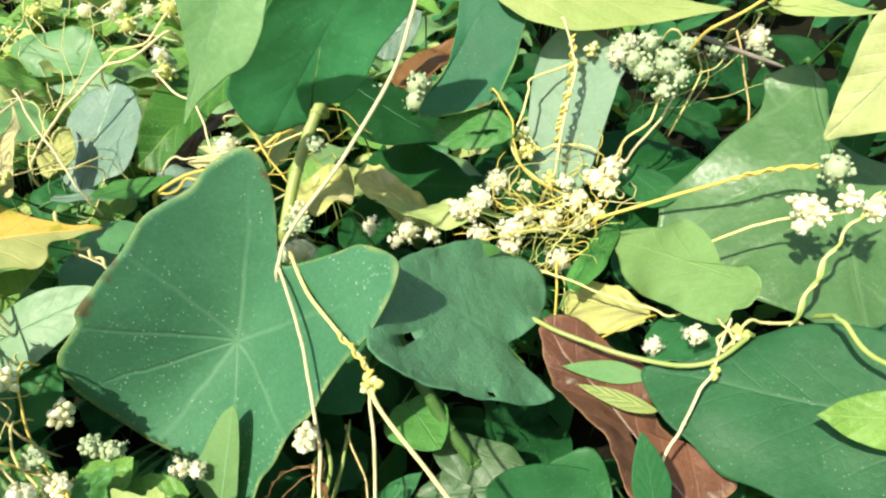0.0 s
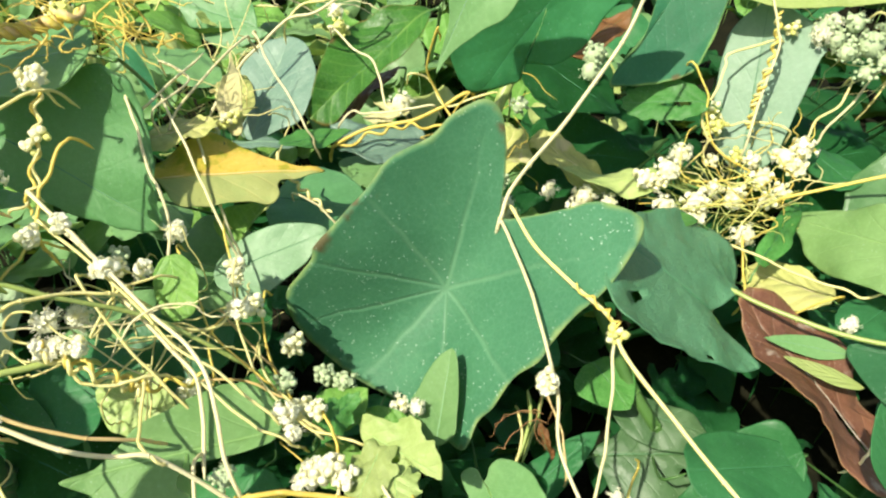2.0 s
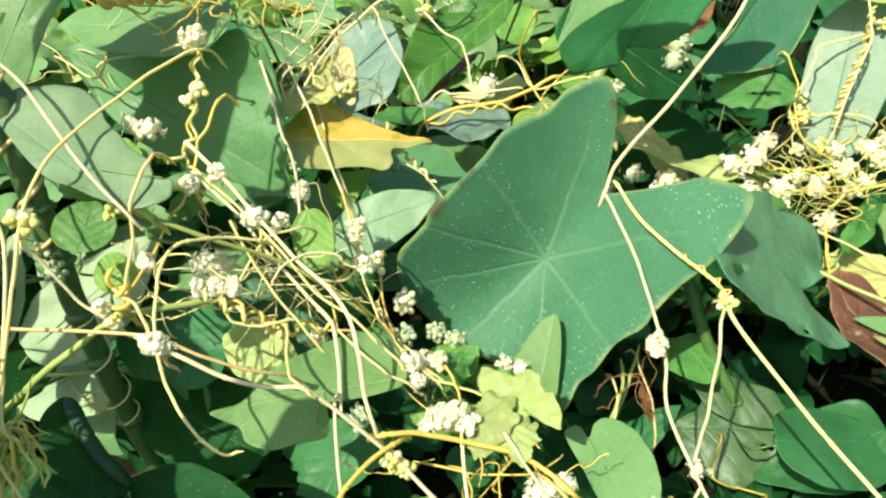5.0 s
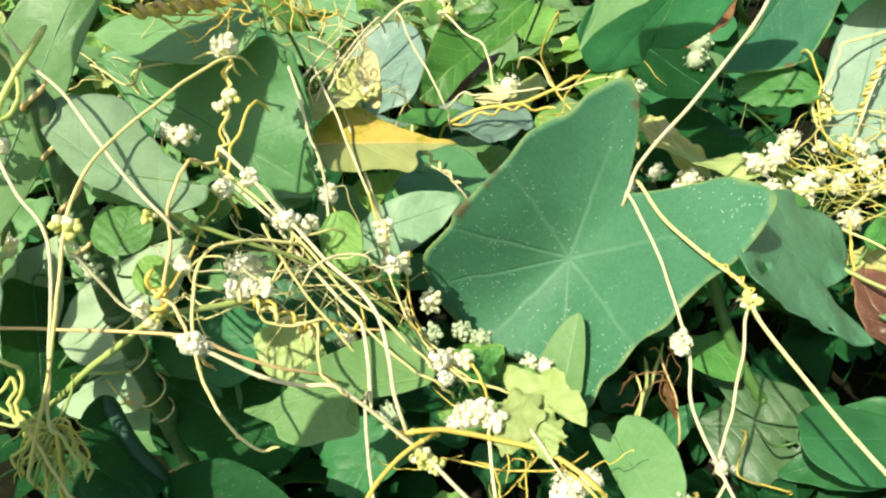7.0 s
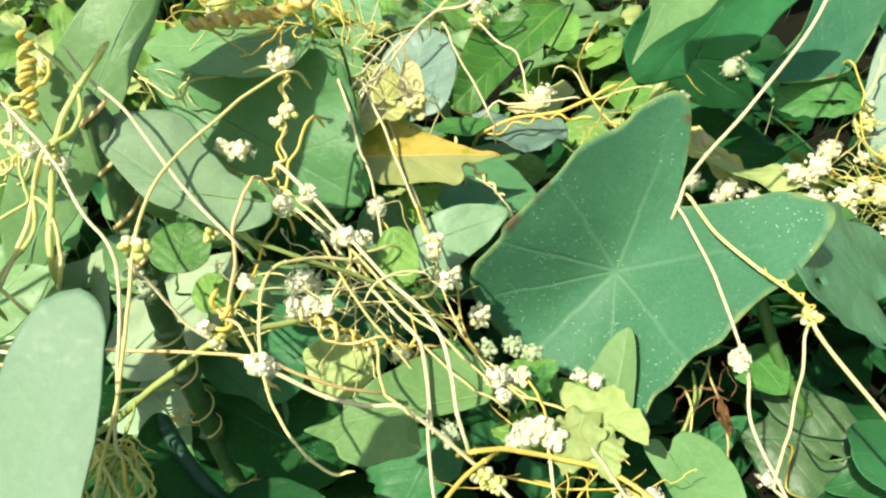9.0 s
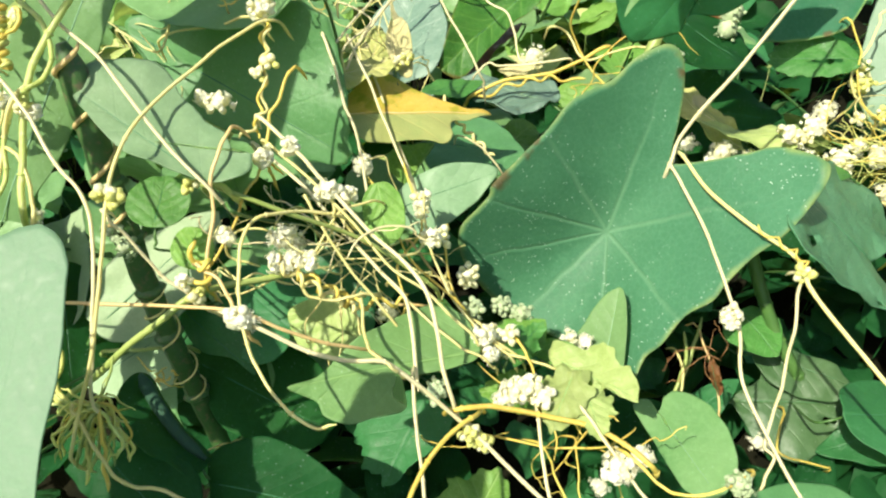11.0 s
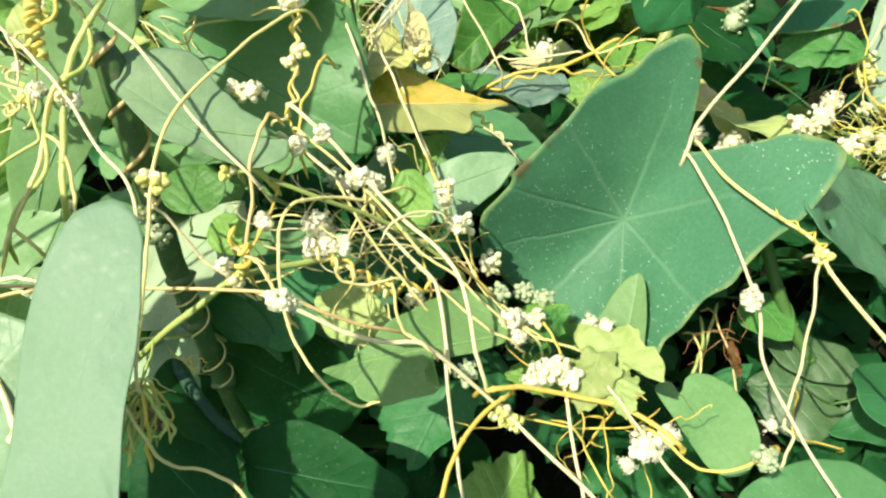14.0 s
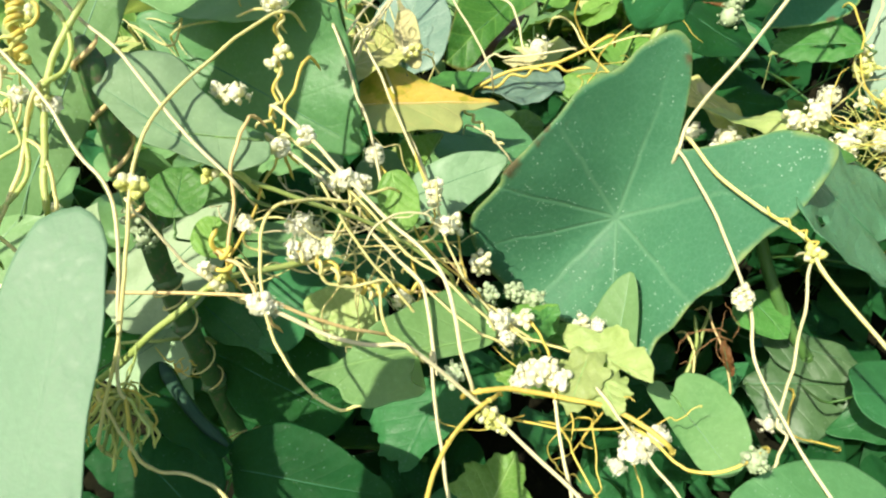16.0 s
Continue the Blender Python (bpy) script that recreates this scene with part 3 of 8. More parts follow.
def vine(label, points, radius, material="dodder", name="dodder_vine", twist=0.0, turns=0.0, step=6, taper=0.0, category="vine", wander=1.0):
    """A parasitic stem through the points; with turns it winds round that line at the distance twist."""
    SERIAL[0] += 1
    pts = [Vector(p) for p in points]
    if turns:
        line = catmull(pts, max(4, int(turns * 10 / max(1, len(pts) - 1))))
        out, up = [], Vector((0.2, 0.3, 0.9))
        for i, p in enumerate(line):
            d = (line[min(i + 1, len(line) - 1)] - line[max(0, i - 1)]).normalized()
            up = (up - d * up.dot(d)).normalized()
            t = 2 * math.pi * turns * i / len(line) + 3.2 * noise.noise((i * 0.045, SERIAL[0], 7))
            rr = twist * (1 + 0.6 * noise.noise((i * 0.21, SERIAL[0], 1)))
            out.append(p + (up * math.cos(t) + d.cross(up) * math.sin(t)) * rr)
        pts, step = out, 2
    else:
        amp = 0.0012 * wander
        line = catmull(pts, 3)
        pts = [p + Vector((noise.noise((i * 0.5, SERIAL[0], k)) for k in (0, 5, 9))) * amp if 0 < i < len(line) - 1 else p for i, p in enumerate(line)]
        step = max(2, step // 2)
    v, f = sweep(pts, radius, 7, step, taper, 0.12, SERIAL[0])
    if turns or len(points) < 4:
        return tagged(link_mesh(name, v, f, material), label, category)
    top = tagged(new(name), label, category)
    link_mesh("stem", v, f, material, top)
    for i in range(2, len(points) - 1, 1 if name == "plant_stalk" else 2):
        d = (Vector(points[i]) - Vector(points[i - 1])).normalized()
        nv, nf = ball(radius * (1.16 if name == "plant_stalk" else 1.4), radius * 0.55, 9, 6)
        turn = d.to_track_quat("Z", "Y").to_matrix().to_4x4()
        link_mesh("node", [Vector(points[i]) + turn @ (p - Vector((0, 0, radius * 0.55))) for p in nv], nf, material, top)
    return top


def ball(rx, rz, seg=10, rows=6, top=0.0):
    """A bud: a round body, drawn out to a point at the top by the share top."""
    verts, faces = [Vector((0, 0, 0))], []
    for i in range(1, rows):
        t = math.pi * i / rows
        z = (1 - math.cos(t)) / 2
        for j in range(seg):
            a = 2 * math.pi * j / seg
            r = math.sin(t) * rx * (1 + 0.17 * z * math.cos(5 * a)) * (1 - top * max(0.0, z - 0.5))
            verts.append(Vector((r * math.cos(a), r * math.sin(a), z * rz * 2)))
    verts.append(Vector((0, 0, 2 * rz * (1 + 0.25 * top))))
    for j in range(seg):
        faces.append((0, 1 + (j + 1) % seg, 1 + j))
        e = 1 + (rows - 2) * seg
        faces.append((len(verts) - 1, e + j, e + (j + 1) % seg))
    for i in range(rows - 2):
        for j in range(seg):
            a, b = 1 + i * seg, 1 + (i + 1) * seg
            k = (j + 1) % seg
            faces.append((a + j, a + k, b + k, b + j))
    return verts, faces


def open_floret():
    """A five-lobed cup with spreading tips and stamens, one unit across."""
    verts, faces = ball(0.30, 0.26, 8, 5)
    for p in range(5):
        a = 2 * math.pi * p / 5
        c, s = math.cos(a), math.sin(a)
        o = len(verts)
        for r, z, w in ((0.18, 0.34, 0.15), (0.36, 0.52, 0.19), (0.52, 0.50, 0.11), (0.60, 0.44, 0.02)):
            for q in (-w, w):
                verts.append(Vector((c * r - s * q, s * r + c * q, z)))
        for i in range(3):
            faces.append((o + 2 * i, o + 2 * i + 1, o + 2 * i + 3, o + 2 * i + 2))
    for p in range(5):
        a = 2 * math.pi * (p + 0.5) / 5
        c, s = math.cos(a), math.sin(a)
        o = len(verts)
        for r, z, w in ((0.10, 0.45, 0.035), (0.24, 0.92, 0.025), (0.26, 1.02, 0.06)):
            for q in (0, 2.1, 4.2):
                verts.append(Vector((c * r + w * math.cos(q), s * r + w * math.sin(q), z)))
        for i in range(2):
            for j in range(3):
                k = (j + 1) % 3
                faces.append((o + 3 * i + j, o + 3 * i + k, o + 3 * i + 3 + k, o + 3 * i + 3 + j))
        faces.append((o + 6, o + 7, o + 8))
    return verts, faces


def star_floret():
    """A plump cup with five blunt spreading lobes, one unit across."""
    verts, faces = ball(0.34, 0.28, 10, 5)
    for p in range(5):
        a = 2 * math.pi * p / 5
        c, s = math.cos(a), math.sin(a)
        o = len(verts)
        for r, z, w in ((0.14, 0.36, 0.16), (0.34, 0.56, 0.24), (0.52, 0.58, 0.20), (0.62, 0.50, 0.06)):
            for q in (-w, 0, w):
                verts.append(Vector((c * r - s * q, s * r + c * q, z + (0.06 if q == 0 else 0.0))))
        for i in range(3):
            for j in range(2):
                faces.append((o + 3 * i + j, o + 3 * i + j + 1, o + 3 * i + j + 4, o + 3 * i + j + 3))
    return verts, faces


def base_mesh(name, data, material):
    me = bpy.data.meshes.new(name)
    me.from_pydata([tuple(v) for v in data[0]], [], data[1])
    me.polygons.foreach_set("use_smooth", [True] * len(me.polygons))
    me.materials.append(MAT[material])
    return me


FLORETS = {
    "bud": base_mesh("bud", ball(0.46, 0.46, 9, 6, 0.35), "bud"),
    "yellow": base_mesh("bud", ball(0.46, 0.48, 9, 6, 0.3), "ygbud"),
    "open": base_mesh("floret", open_floret(), "white"),
    "moss": base_mesh("floret", open_floret(), "moss"),
    "star": base_mesh("floret", star_floret(), "white"),
    "mstar": base_mesh("floret", star_floret(), "moss"),
    "mbud": base_mesh("bud", ball(0.46, 0.46, 9, 6, 0.2), "moss"),
    "white": base_mesh("bud", ball(0.48, 0.44, 9, 6, 0.1), "white"),
}
KINDS = {"bud": "bud star star bud white", "yellow": "yellow yellow bud", "open": "open star open", "moss": "mstar moss mbud mbud", "white": "star star white bud"}
LABELS = {
    "bud": "cluster of creamy white round dodder buds on a thin stem",
    "yellow": "knot of yellow-green dodder buds on a thin stem",
    "open": "cluster of open white dodder flowers with fuzzy stamens",
    "moss": "grey-green cluster of dodder flowers darkened for half shade",
    "white": "bright white bunch of round dodder flower buds",
}


def cluster(kind, place, radius, stretch=(1.0, 1.0, 1.0), count=11, size=0.0043):
    """A head of florets, each one a part, packed round a short fleshy core."""
    SERIAL[0] += 1
    rnd = random.Random(SERIAL[0] * 7 + 1)
    top = new("dodder_flower_cluster")
    top.location = place
    tagged(top, LABELS[kind], "flower cluster", "dodder flower clusters")
    radius *= 1.04
    count = int(count * 1.5)
    core = max(radius - size * 0.75, size * 0.25)
    v, f = ball(core * 0.85, core * 0.85, 8, 5)
    v = [(p.x * stretch[0], p.y * stretch[1], (p.z - core * 0.85) * stretch[2]) for p in v]
    link_mesh("core", v, f, "ygbud" if kind == "yellow" else ("moss" if kind == "moss" else "bud"), top)
    tries = []
    for i in range(count):
        best = None
        for _ in range(12):
            d = Vector((rnd.gauss(0, 1), rnd.gauss(0, 1) - 0.25, rnd.gauss(0, 1) + 0.35)).normalized()
            gap = min(((d - e).length for e in tries), default=9)
            if best is None or gap > best[0]:
                best = (gap, d)
        d = best[1]
        tries.append(d)
        ob = new("floret" if kind in ("open", "moss") else "bud", FLORETS[rnd.choice(KINDS[kind].split())])
        ob.parent = top
        s = size * rnd.choice((0.62, 0.85, 1.0, 1.15)) * rnd.uniform(0.92, 1.08)
        q = Vector((d.x * stretch[0], d.y * stretch[1], d.z * stretch[2])) * core * rnd.uniform(0.70, 1.0)
        ob.matrix_basis = Matrix.Translation(q) @ d.to_track_quat("Z", "Y").to_matrix().to_4x4() @ Matrix.Rotation(rnd.random() * 6, 4, "Z") @ Matrix.Diagonal((s, s, s, 1))
    return top


def tangle(label, centre, size, count, radius, material, seed, reach=0.05, sag=0.3):
    """Many fine stems looping through each other within an egg-shaped space; too many to count."""
    rnd = random.Random(seed)
    verts, faces = [], []
    c = Vector(centre)
    for _ in range(max(5, int(count * 0.30))):
        p = c + Vector((rnd.uniform(-1, 1) * size[0], rnd.uniform(-1, 1) * size[1], rnd.uniform(-1, 1) * size[2]))
        d = Vector((rnd.gauss(0, 1), rnd.gauss(0, 1), rnd.gauss(0, 0.5))).normalized()
        pts = [p]
        bend = Vector((rnd.gauss(0, 0.4), rnd.gauss(0, 0.4), rnd.gauss(0, 0.3)))
        for _ in range(rnd.randint(8, 13)):
            d = (d + bend + Vector((rnd.gauss(0, 0.2), rnd.gauss(0, 0.2), rnd.gauss(0, 0.2)))).normalized()
            q = pts[-1] + d * reach * rnd.uniform(0.18, 0.36)
            q = q.lerp(c, 0.16)
            pts.append(q)
        v, f = sweep(pts, 0.72 * radius * rnd.uniform(0.6, 1.2), 5, 5, 0.5)
        o = len(verts)
        verts += v
        faces += [tuple(i + o for i in q) for q in f]
    return tagged(link_mesh("dodder_tangle", verts, faces, material), label, "vine", kind="stuff")


# ---- ground ----
def ground():
    n, verts, faces = 60, [], []
    xs = [math.copysign(abs(i / 30 - 1) ** 4 * 400 + abs(i / 30 - 1) * 1.5, i - 30) for i in range(n + 1)]
    for yy in xs:
        for xx in xs:
            verts.append((xx, yy + 0.3, 0.012 * noise.noise((xx * 6, yy * 6, 0)) - 0.012))
    for j in range(n):
        for i in range(n):
            a = j * (n + 1) + i
            faces.append((a, a + 1, a + n + 2, a + n + 1))
    return tagged(link_mesh("ground", verts, faces, "soil"), "soil beneath the creeping plants, blackened for their shade", "ground", kind="structure")


ground()


def undergrowth(name, label, material, count, seed, area, height, length, shape="ovate", up=0.45, keep=None, fine=2):
    """A thicket of small leaves, too many to count, over an area of the ground."""
    rnd = random.Random(seed)
    verts, faces, uvs, rims = [], [], [], []
    for _ in range(count):
        x, y = rnd.uniform(*area[0]), rnd.uniform(*area[1])
        if keep and not keep(x, y):
            continue
        h0, h1 = height(x, y)
        z = rnd.uniform(h0, h1)
        ln = rnd.uniform(*length)
        v, f, uv, rim, _ = blade_grid(shape, ln, ln * rnd.uniform(0.26, 0.42), ln * rnd.uniform(0.26, 0.42), fold=rnd.uniform(0, 0.3), droop=rnd.uniform(0.1, 0.8), wave=0.12, seed=rnd.randint(0, 9999), fine=fine, rings=(0.4, 0.75, 1.0) if fine == 1 else None)
        m = Matrix.Translation((x, y, z)) @ Euler((rnd.gauss(0.15, up), rnd.gauss(0, up), rnd.uniform(0, 6.28))).to_matrix().to_4x4()
        o = len(verts)
        verts += [m @ Vector(p) for p in v]
        faces += [tuple(i + o for i in q) for q in f]
        uvs += uv
        rims += rim
        foot = Vector((x, y, -0.01))
        top = m @ Vector((0, 0, 0))
        sv, sf = sweep([foot, foot.lerp(top, 0.5) + Vector((0.004, 0.004, 0)), top], 0.0009, 4, 3)
        o = len(verts)
        verts += sv
        faces += [tuple(i + o for i in q) for q in sf]
        uvs += [(0.5, 0.5)] * len(sv)
        rims += [0.0] * len(sv)
    return tagged(link_mesh(name, verts, faces, material, uv=uvs, rim=rims), label, "undergrowth", kind="stuff")


def low(x, y):
    return (0.002, 0.035 + 0.04 * max(0.0, min(1.0, (y - 0.3) / 0.3)))


def far(x, y):
    return (0.02, 0.11 + 0.05 * noise.noise((x * 3, y * 3, 4)))


def open_side(x, y):
    """Where the bright leaves grow: not in the dark hollow behind the large leaves."""
    return x < -0.05 or y > 1.15


def shallow(x, y):
    """Away from the hollow behind the flower heads; dark colours stand for its shade."""
    return not (0.10 < x < 0.50 and 0.55 < y < 1.08)


# low leaves take the shade-darkened colour so that gaps look black
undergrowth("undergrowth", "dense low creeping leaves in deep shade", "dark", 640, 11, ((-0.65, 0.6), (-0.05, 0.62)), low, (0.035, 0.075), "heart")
undergrowth("undergrowth", "pale low leaves beside a dark stalk", "pale", 46, 31, ((-0.66, -0.30), (0.20, 0.46)), lambda x, y: (0.06, 0.12), (0.04, 0.075), "ovate", 0.3)
undergrowth("undergrowth", "dense low creeping green leaves", "deep", 180, 12, ((-0.65, 0.6), (0.1, 0.62)), low, (0.03, 0.07), "ovate", keep=shallow)
undergrowth("undergrowth", "sunlit creeping leaves farther back", "fresh", 620, 13, ((-1.5, 1.5), (0.60, 2.2)), far, (0.04, 0.10), "ovate", keep=open_side)
undergrowth("undergrowth", "grey-green creeping leaves farther back", "pale", 520, 14, ((-1.5, 1.5), (0.60, 2.2)), far, (0.05, 0.11), "heart", keep=open_side)
undergrowth("undergrowth", "deep green creeping leaves farther back", "deep", 420, 15, ((-1.5, 1.5), (0.62, 2.2)), far, (0.05, 0.11), "heart", keep=shallow)
undergrowth("undergrowth", "small sunlit yellow-green leaves among dodder", "lime", 170, 18, ((-0.95, 0.1), (0.50, 1.35)), far, (0.03, 0.07), "ovate")
undergrowth("undergrowth", "small fresh green leaves among dodder", "fresh", 260, 19, ((-0.95, 0.2), (0.48, 1.2)), far, (0.03, 0.07), "oval", keep=open_side)
undergrowth("undergrowth", "small grey-green leaves among dodder", "pale", 200, 20, ((-0.95, 0.1), (0.48, 1.2)), far, (0.04, 0.08), "heart")
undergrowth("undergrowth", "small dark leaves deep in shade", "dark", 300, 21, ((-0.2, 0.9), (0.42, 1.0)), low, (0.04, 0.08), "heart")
undergrowth("undergrowth", "creeping leaves in the distance", "mid", 900, 16, ((-4, 4), (2.0, 6.0)), far, (0.12, 0.26), "heart")
undergrowth("undergrowth", "creeping leaves beside and behind the open patch", "mid", 380, 17, ((-2.2, 2.2), (-1.4, 0.0)), lambda x, y: (0.0, 0.06), (0.06, 0.12), "heart")


def ring(near, wide):
    """Whether a place lies round the close patch, between two distances from its middle."""
    def keep(x, y):
        r = math.hypot(x, y - 0.8) + 0.35 * noise.noise((x * 1.5, y * 1.5, 8))
        inner = -0.62 < x < 0.62 and -0.05 < y < 2.2 or abs(x) < 1.5 and 0.6 < y < 2.2
        return near < r < wide and not inner
    return keep


for shade, amount, grain in (("mid", 1500, 41), ("deep", 1300, 42), ("pale", 900, 43), ("fresh", 700, 44)):
    undergrowth("undergrowth", "creeping leaves spreading round the close patch", shade, amount, grain, ((-2.6, 2.6), (-1.8, 3.4)), lambda x, y: (0.0, 0.09), (0.06, 0.13), "heart", 0.4, ring(0.0, 2.4), 1)
    undergrowth("undergrowth", "large creeping leaves in the distance all round", shade, amount, grain + 10, ((-6.5, 6.5), (-5.6, 7.2)), lambda x, y: (0.0, 0.16), (0.18, 0.34), "heart", 0.4, ring(2.2, 6.3), 1)


# ---- the large arrow-shaped leaf ----
TARO = ((-0.7, -1.17), (-0.76, -1.07), (-0.73, -0.88), (-0.65, -0.66), (-0.55, -0.41), (-0.7, -0.37), (-0.89, -0.36), (-1.05, -0.36), (-1.2, -0.36), (-1.35, -0.29), (-1.44, -0.21), (-1.43, -0.13), (-1.34, -0.02), (-1.21, 0.1), (-1.08, 0.19), (-0.91, 0.28), (-0.72, 0.42), (-0.62, 0.51), (-0.43, 0.59), (-0.25, 0.75), (-0.12, 0.83), (0.0, 0.98), (0.13, 0.94), (0.3, 0.78), (0.47, 0.7), (0.68, 0.58), (0.86, 0.41), (0.99, 0.14), (1.01, -0.11), (0.93, -0.3), (0.78, -0.4), (0.66, -0.48), (0.61, -0.55), (0.44, -0.65), (0.33, -0.72), (0.17, -0.82), (0.01, -0.95), (-0.12, -1.0), (-0.3, -1.04), (-0.45, -1.13), (-0.59, -1.17))
leaf("taro_leaf", "large matt blue-green arrow-shaped leaf dusted with white specks", "heart", (-0.1197, 0.2995, 0.1582), (-0.0919, 0.2553, 0.0931), (-0.1967, 0.2982, 0.1262), 1.0, "taro", lobes=TARO, cone=(0.5597, 0.1099, -0.3551, 0.0138, 0.0351), wave=0.012, thick=0.0007, foot=(-0.0816, 0.3902, -0.0060), fine=4)

# ---- leaves round the large leaf ----
leaf('heart_leaf', 'dark green heart-shaped leaf with small chewed holes', 'heart', (0.0394, 0.2956, 0.1592), (-0.0286, 0.3003, 0.2103), (0.0206, 0.3693, 0.1841), 1.0, 'rough', cup=0.06, wave=0.05, fine=7, edge=((1.0, 0.24), (0.98, -0.15), (0.75, -0.31), (0.31, -0.17), (0.01, 0.0), (-0.11, -0.13), (-0.26, -0.28), (-0.36, -0.33), (-0.52, -0.14), (-0.69, 0.21), (-0.79, 0.46), (-0.87, 0.73), (-0.88, 0.92), (-0.76, 1.06), (-0.52, 1.07), (-0.17, 0.99), (0.13, 0.96), (0.42, 0.79), (0.74, 0.54)), holes=((-0.51, 0.78, 0.035), (-0.61, 0.17, 0.03)))
leaf('heart_leaf', 'bright green heart-shaped leaf with a torn edge', 'heart', (0.1707, 0.3051, 0.1982), (0.1198, 0.4225, 0.1419), (0.1356, 0.3354, 0.1544), 1.0, 'sage', stem=None, rib=0.4, wave=0.06, droop=0.1, edge=((0.0, 1.0), (-0.34, 0.84), (-0.69, 0.63), (-0.81, 0.47), (-0.61, 0.33), (-0.22, 0.22), (-0.21, 0.12), (-0.28, 0.06), (-0.03, -0.02), (0.36, -0.04), (0.58, 0.04), (0.84, 0.02), (0.97, 0.09), (1.0, 0.21), (0.97, 0.36), (0.98, 0.56), (0.78, 0.74), (0.34, 0.86)))
leaf('oval_leaf', 'yellow-green leaf tip over a darker leaf', 'ovate', (0.2302, 0.2120, 0.1953), (0.1776, 0.2232, 0.1854), (0.2075, 0.2273, 0.1987), 1.2, 'fresh', wave=0.06)
leaf('oval_leaf', 'pale yellow-green leaf in full sun', 'ovate', (0.2710, 0.3902, 0.3065), (0.2289, 0.3845, 0.2436), (0.2759, 0.3742, 0.2681), 1.0, 'blanched', wave=0.05, stem=None, edge=((0.0, 1.0), (-0.32, 0.78), (-0.57, 0.55), (-0.9, 0.27), (-0.99, 0.08), (-0.6, -0.17), (0.37, -0.11), (1.0, 0.21), (0.98, 0.55), (0.57, 0.77), (0.24, 0.91)))
leaf('long_leaf', 'bright lime-green leaf seen almost edge on', 'acute', (0.0331, 0.5018, 0.2983), (0.1926, 0.4811, 0.2848), (0.1181, 0.4654, 0.2761), 1.0, 'lime', wave=0.04, stem=None)
leaf('strap_leaf', 'pale grey-green strap-shaped leaf wound with dodder', 'ovate', (0.0817, 0.4346, 0.1684), (0.0904, 0.5043, 0.2706), (0.1223, 0.4444, 0.2184), 1.0, 'glaucous', wave=0.02, fold=0.05, lean=(0.02, 0.25), edge=((0.02, 1.0), (-0.47, 0.86), (-0.59, 0.71), (-0.6, 0.48), (-0.58, 0.27), (-0.39, 0.12), (0.0, 0.0), (0.43, 0.07), (0.63, 0.25), (0.9, 0.64), (1.0, 0.73), (0.81, 0.84), (0.4, 0.94)))
leaf('pointed_leaf', 'dark green leaf with a bright rolled rim', 'ovate', (0.0413, 0.5103, 0.2994), (-0.0167, 0.4605, 0.2194), (0.0527, 0.4704, 0.2547), 1.0, 'slate', wave=0.04, curl=0.05, stem=None, edge=((-0.01, 1.01), (-0.04, 0.86), (0.01, 0.69), (-0.18, 0.44), (-0.47, 0.17), (-0.05, -0.03), (0.57, -0.11), (0.69, 0.1), (0.87, 0.34), (1.0, 0.6), (0.93, 0.72), (0.63, 0.84), (0.34, 0.94)))
leaf('pointed_leaf', 'light green pointed leaf with a faint midrib', 'acute', (-0.1030, 0.3589, 0.3524), (-0.1317, 0.3279, 0.2836), (-0.1381, 0.3498, 0.3332), 1.0, 'pale', wave=0.03, fold=0.1, stem=None, edge=((1.0, 0.12), (0.65, 0.35), (0.37, 0.53), (0.15, 0.68), (-0.01, 1.0), (-0.13, 0.86), (-0.51, 0.65), (-0.87, 0.49), (-0.97, 0.3), (-0.89, 0.06), (-0.75, -0.09), (0.01, -0.01)))
leaf('dead_leaf', 'folded dead red-brown leaf with a ragged split', 'ovate', (0.1324, 0.2221, 0.1143), (0.0601, 0.3195, 0.1531), (0.0758, 0.2392, 0.1334), 1.0, 'dead', fold=0.22, wave=0.06, stem=None, holes=((0.04, 0.33, 0.07), (0.05, 0.24, 0.08), (0.07, 0.14, 0.07)), fine=8, edge=((0.17, 0.98), (-0.13, 1.0), (-0.64, 0.89), (-0.87, 0.75), (-0.89, 0.54), (-0.58, 0.4), (-0.63, 0.22), (-0.91, 0.04), (-0.58, -0.08), (0.63, -0.03), (0.91, 0.07), (1.0, 0.18), (0.86, 0.31), (0.71, 0.4), (0.74, 0.53), (0.59, 0.69), (0.39, 0.82)))
leaf('grass_blade', 'narrow pale green blade lying across dead leaves', 'lance', (0.1203, 0.2866, 0.1414), (0.0690, 0.2893, 0.1481), (0.0977, 0.2941, 0.1477), 0.9, 'pale', stem=None)
leaf('oval_leaf', 'small narrow yellow-green leaf', 'lance', (0.1192, 0.2615, 0.1417), (0.0756, 0.2748, 0.1490), (0.0993, 0.2741, 0.1449), 1.2, 'lime', stem=None)
leaf('oval_leaf', 'curled yellow-green leaf in part shade', 'oval', (0.1368, 0.3509, 0.1294), (0.0841, 0.3788, 0.1246), (0.1183, 0.3808, 0.1271), 1.4, 'sere', wave=0.1)
leaf('oval_leaf', 'shaded green leaf under flower heads', 'oval', (0.0827, 0.3548, 0.1507), (0.1239, 0.4212, 0.1545), (0.1133, 0.3895, 0.1463), 0.8, 'mid', wave=0.06)
leaf('toothed_leaf', 'rough green wrinkled leaf low down', 'oval', (0.0237, 0.2262, 0.0999), (0.0984, 0.2446, 0.0909), (0.0606, 0.2618, 0.0966), 1.2, 'deep', wave=0.05)
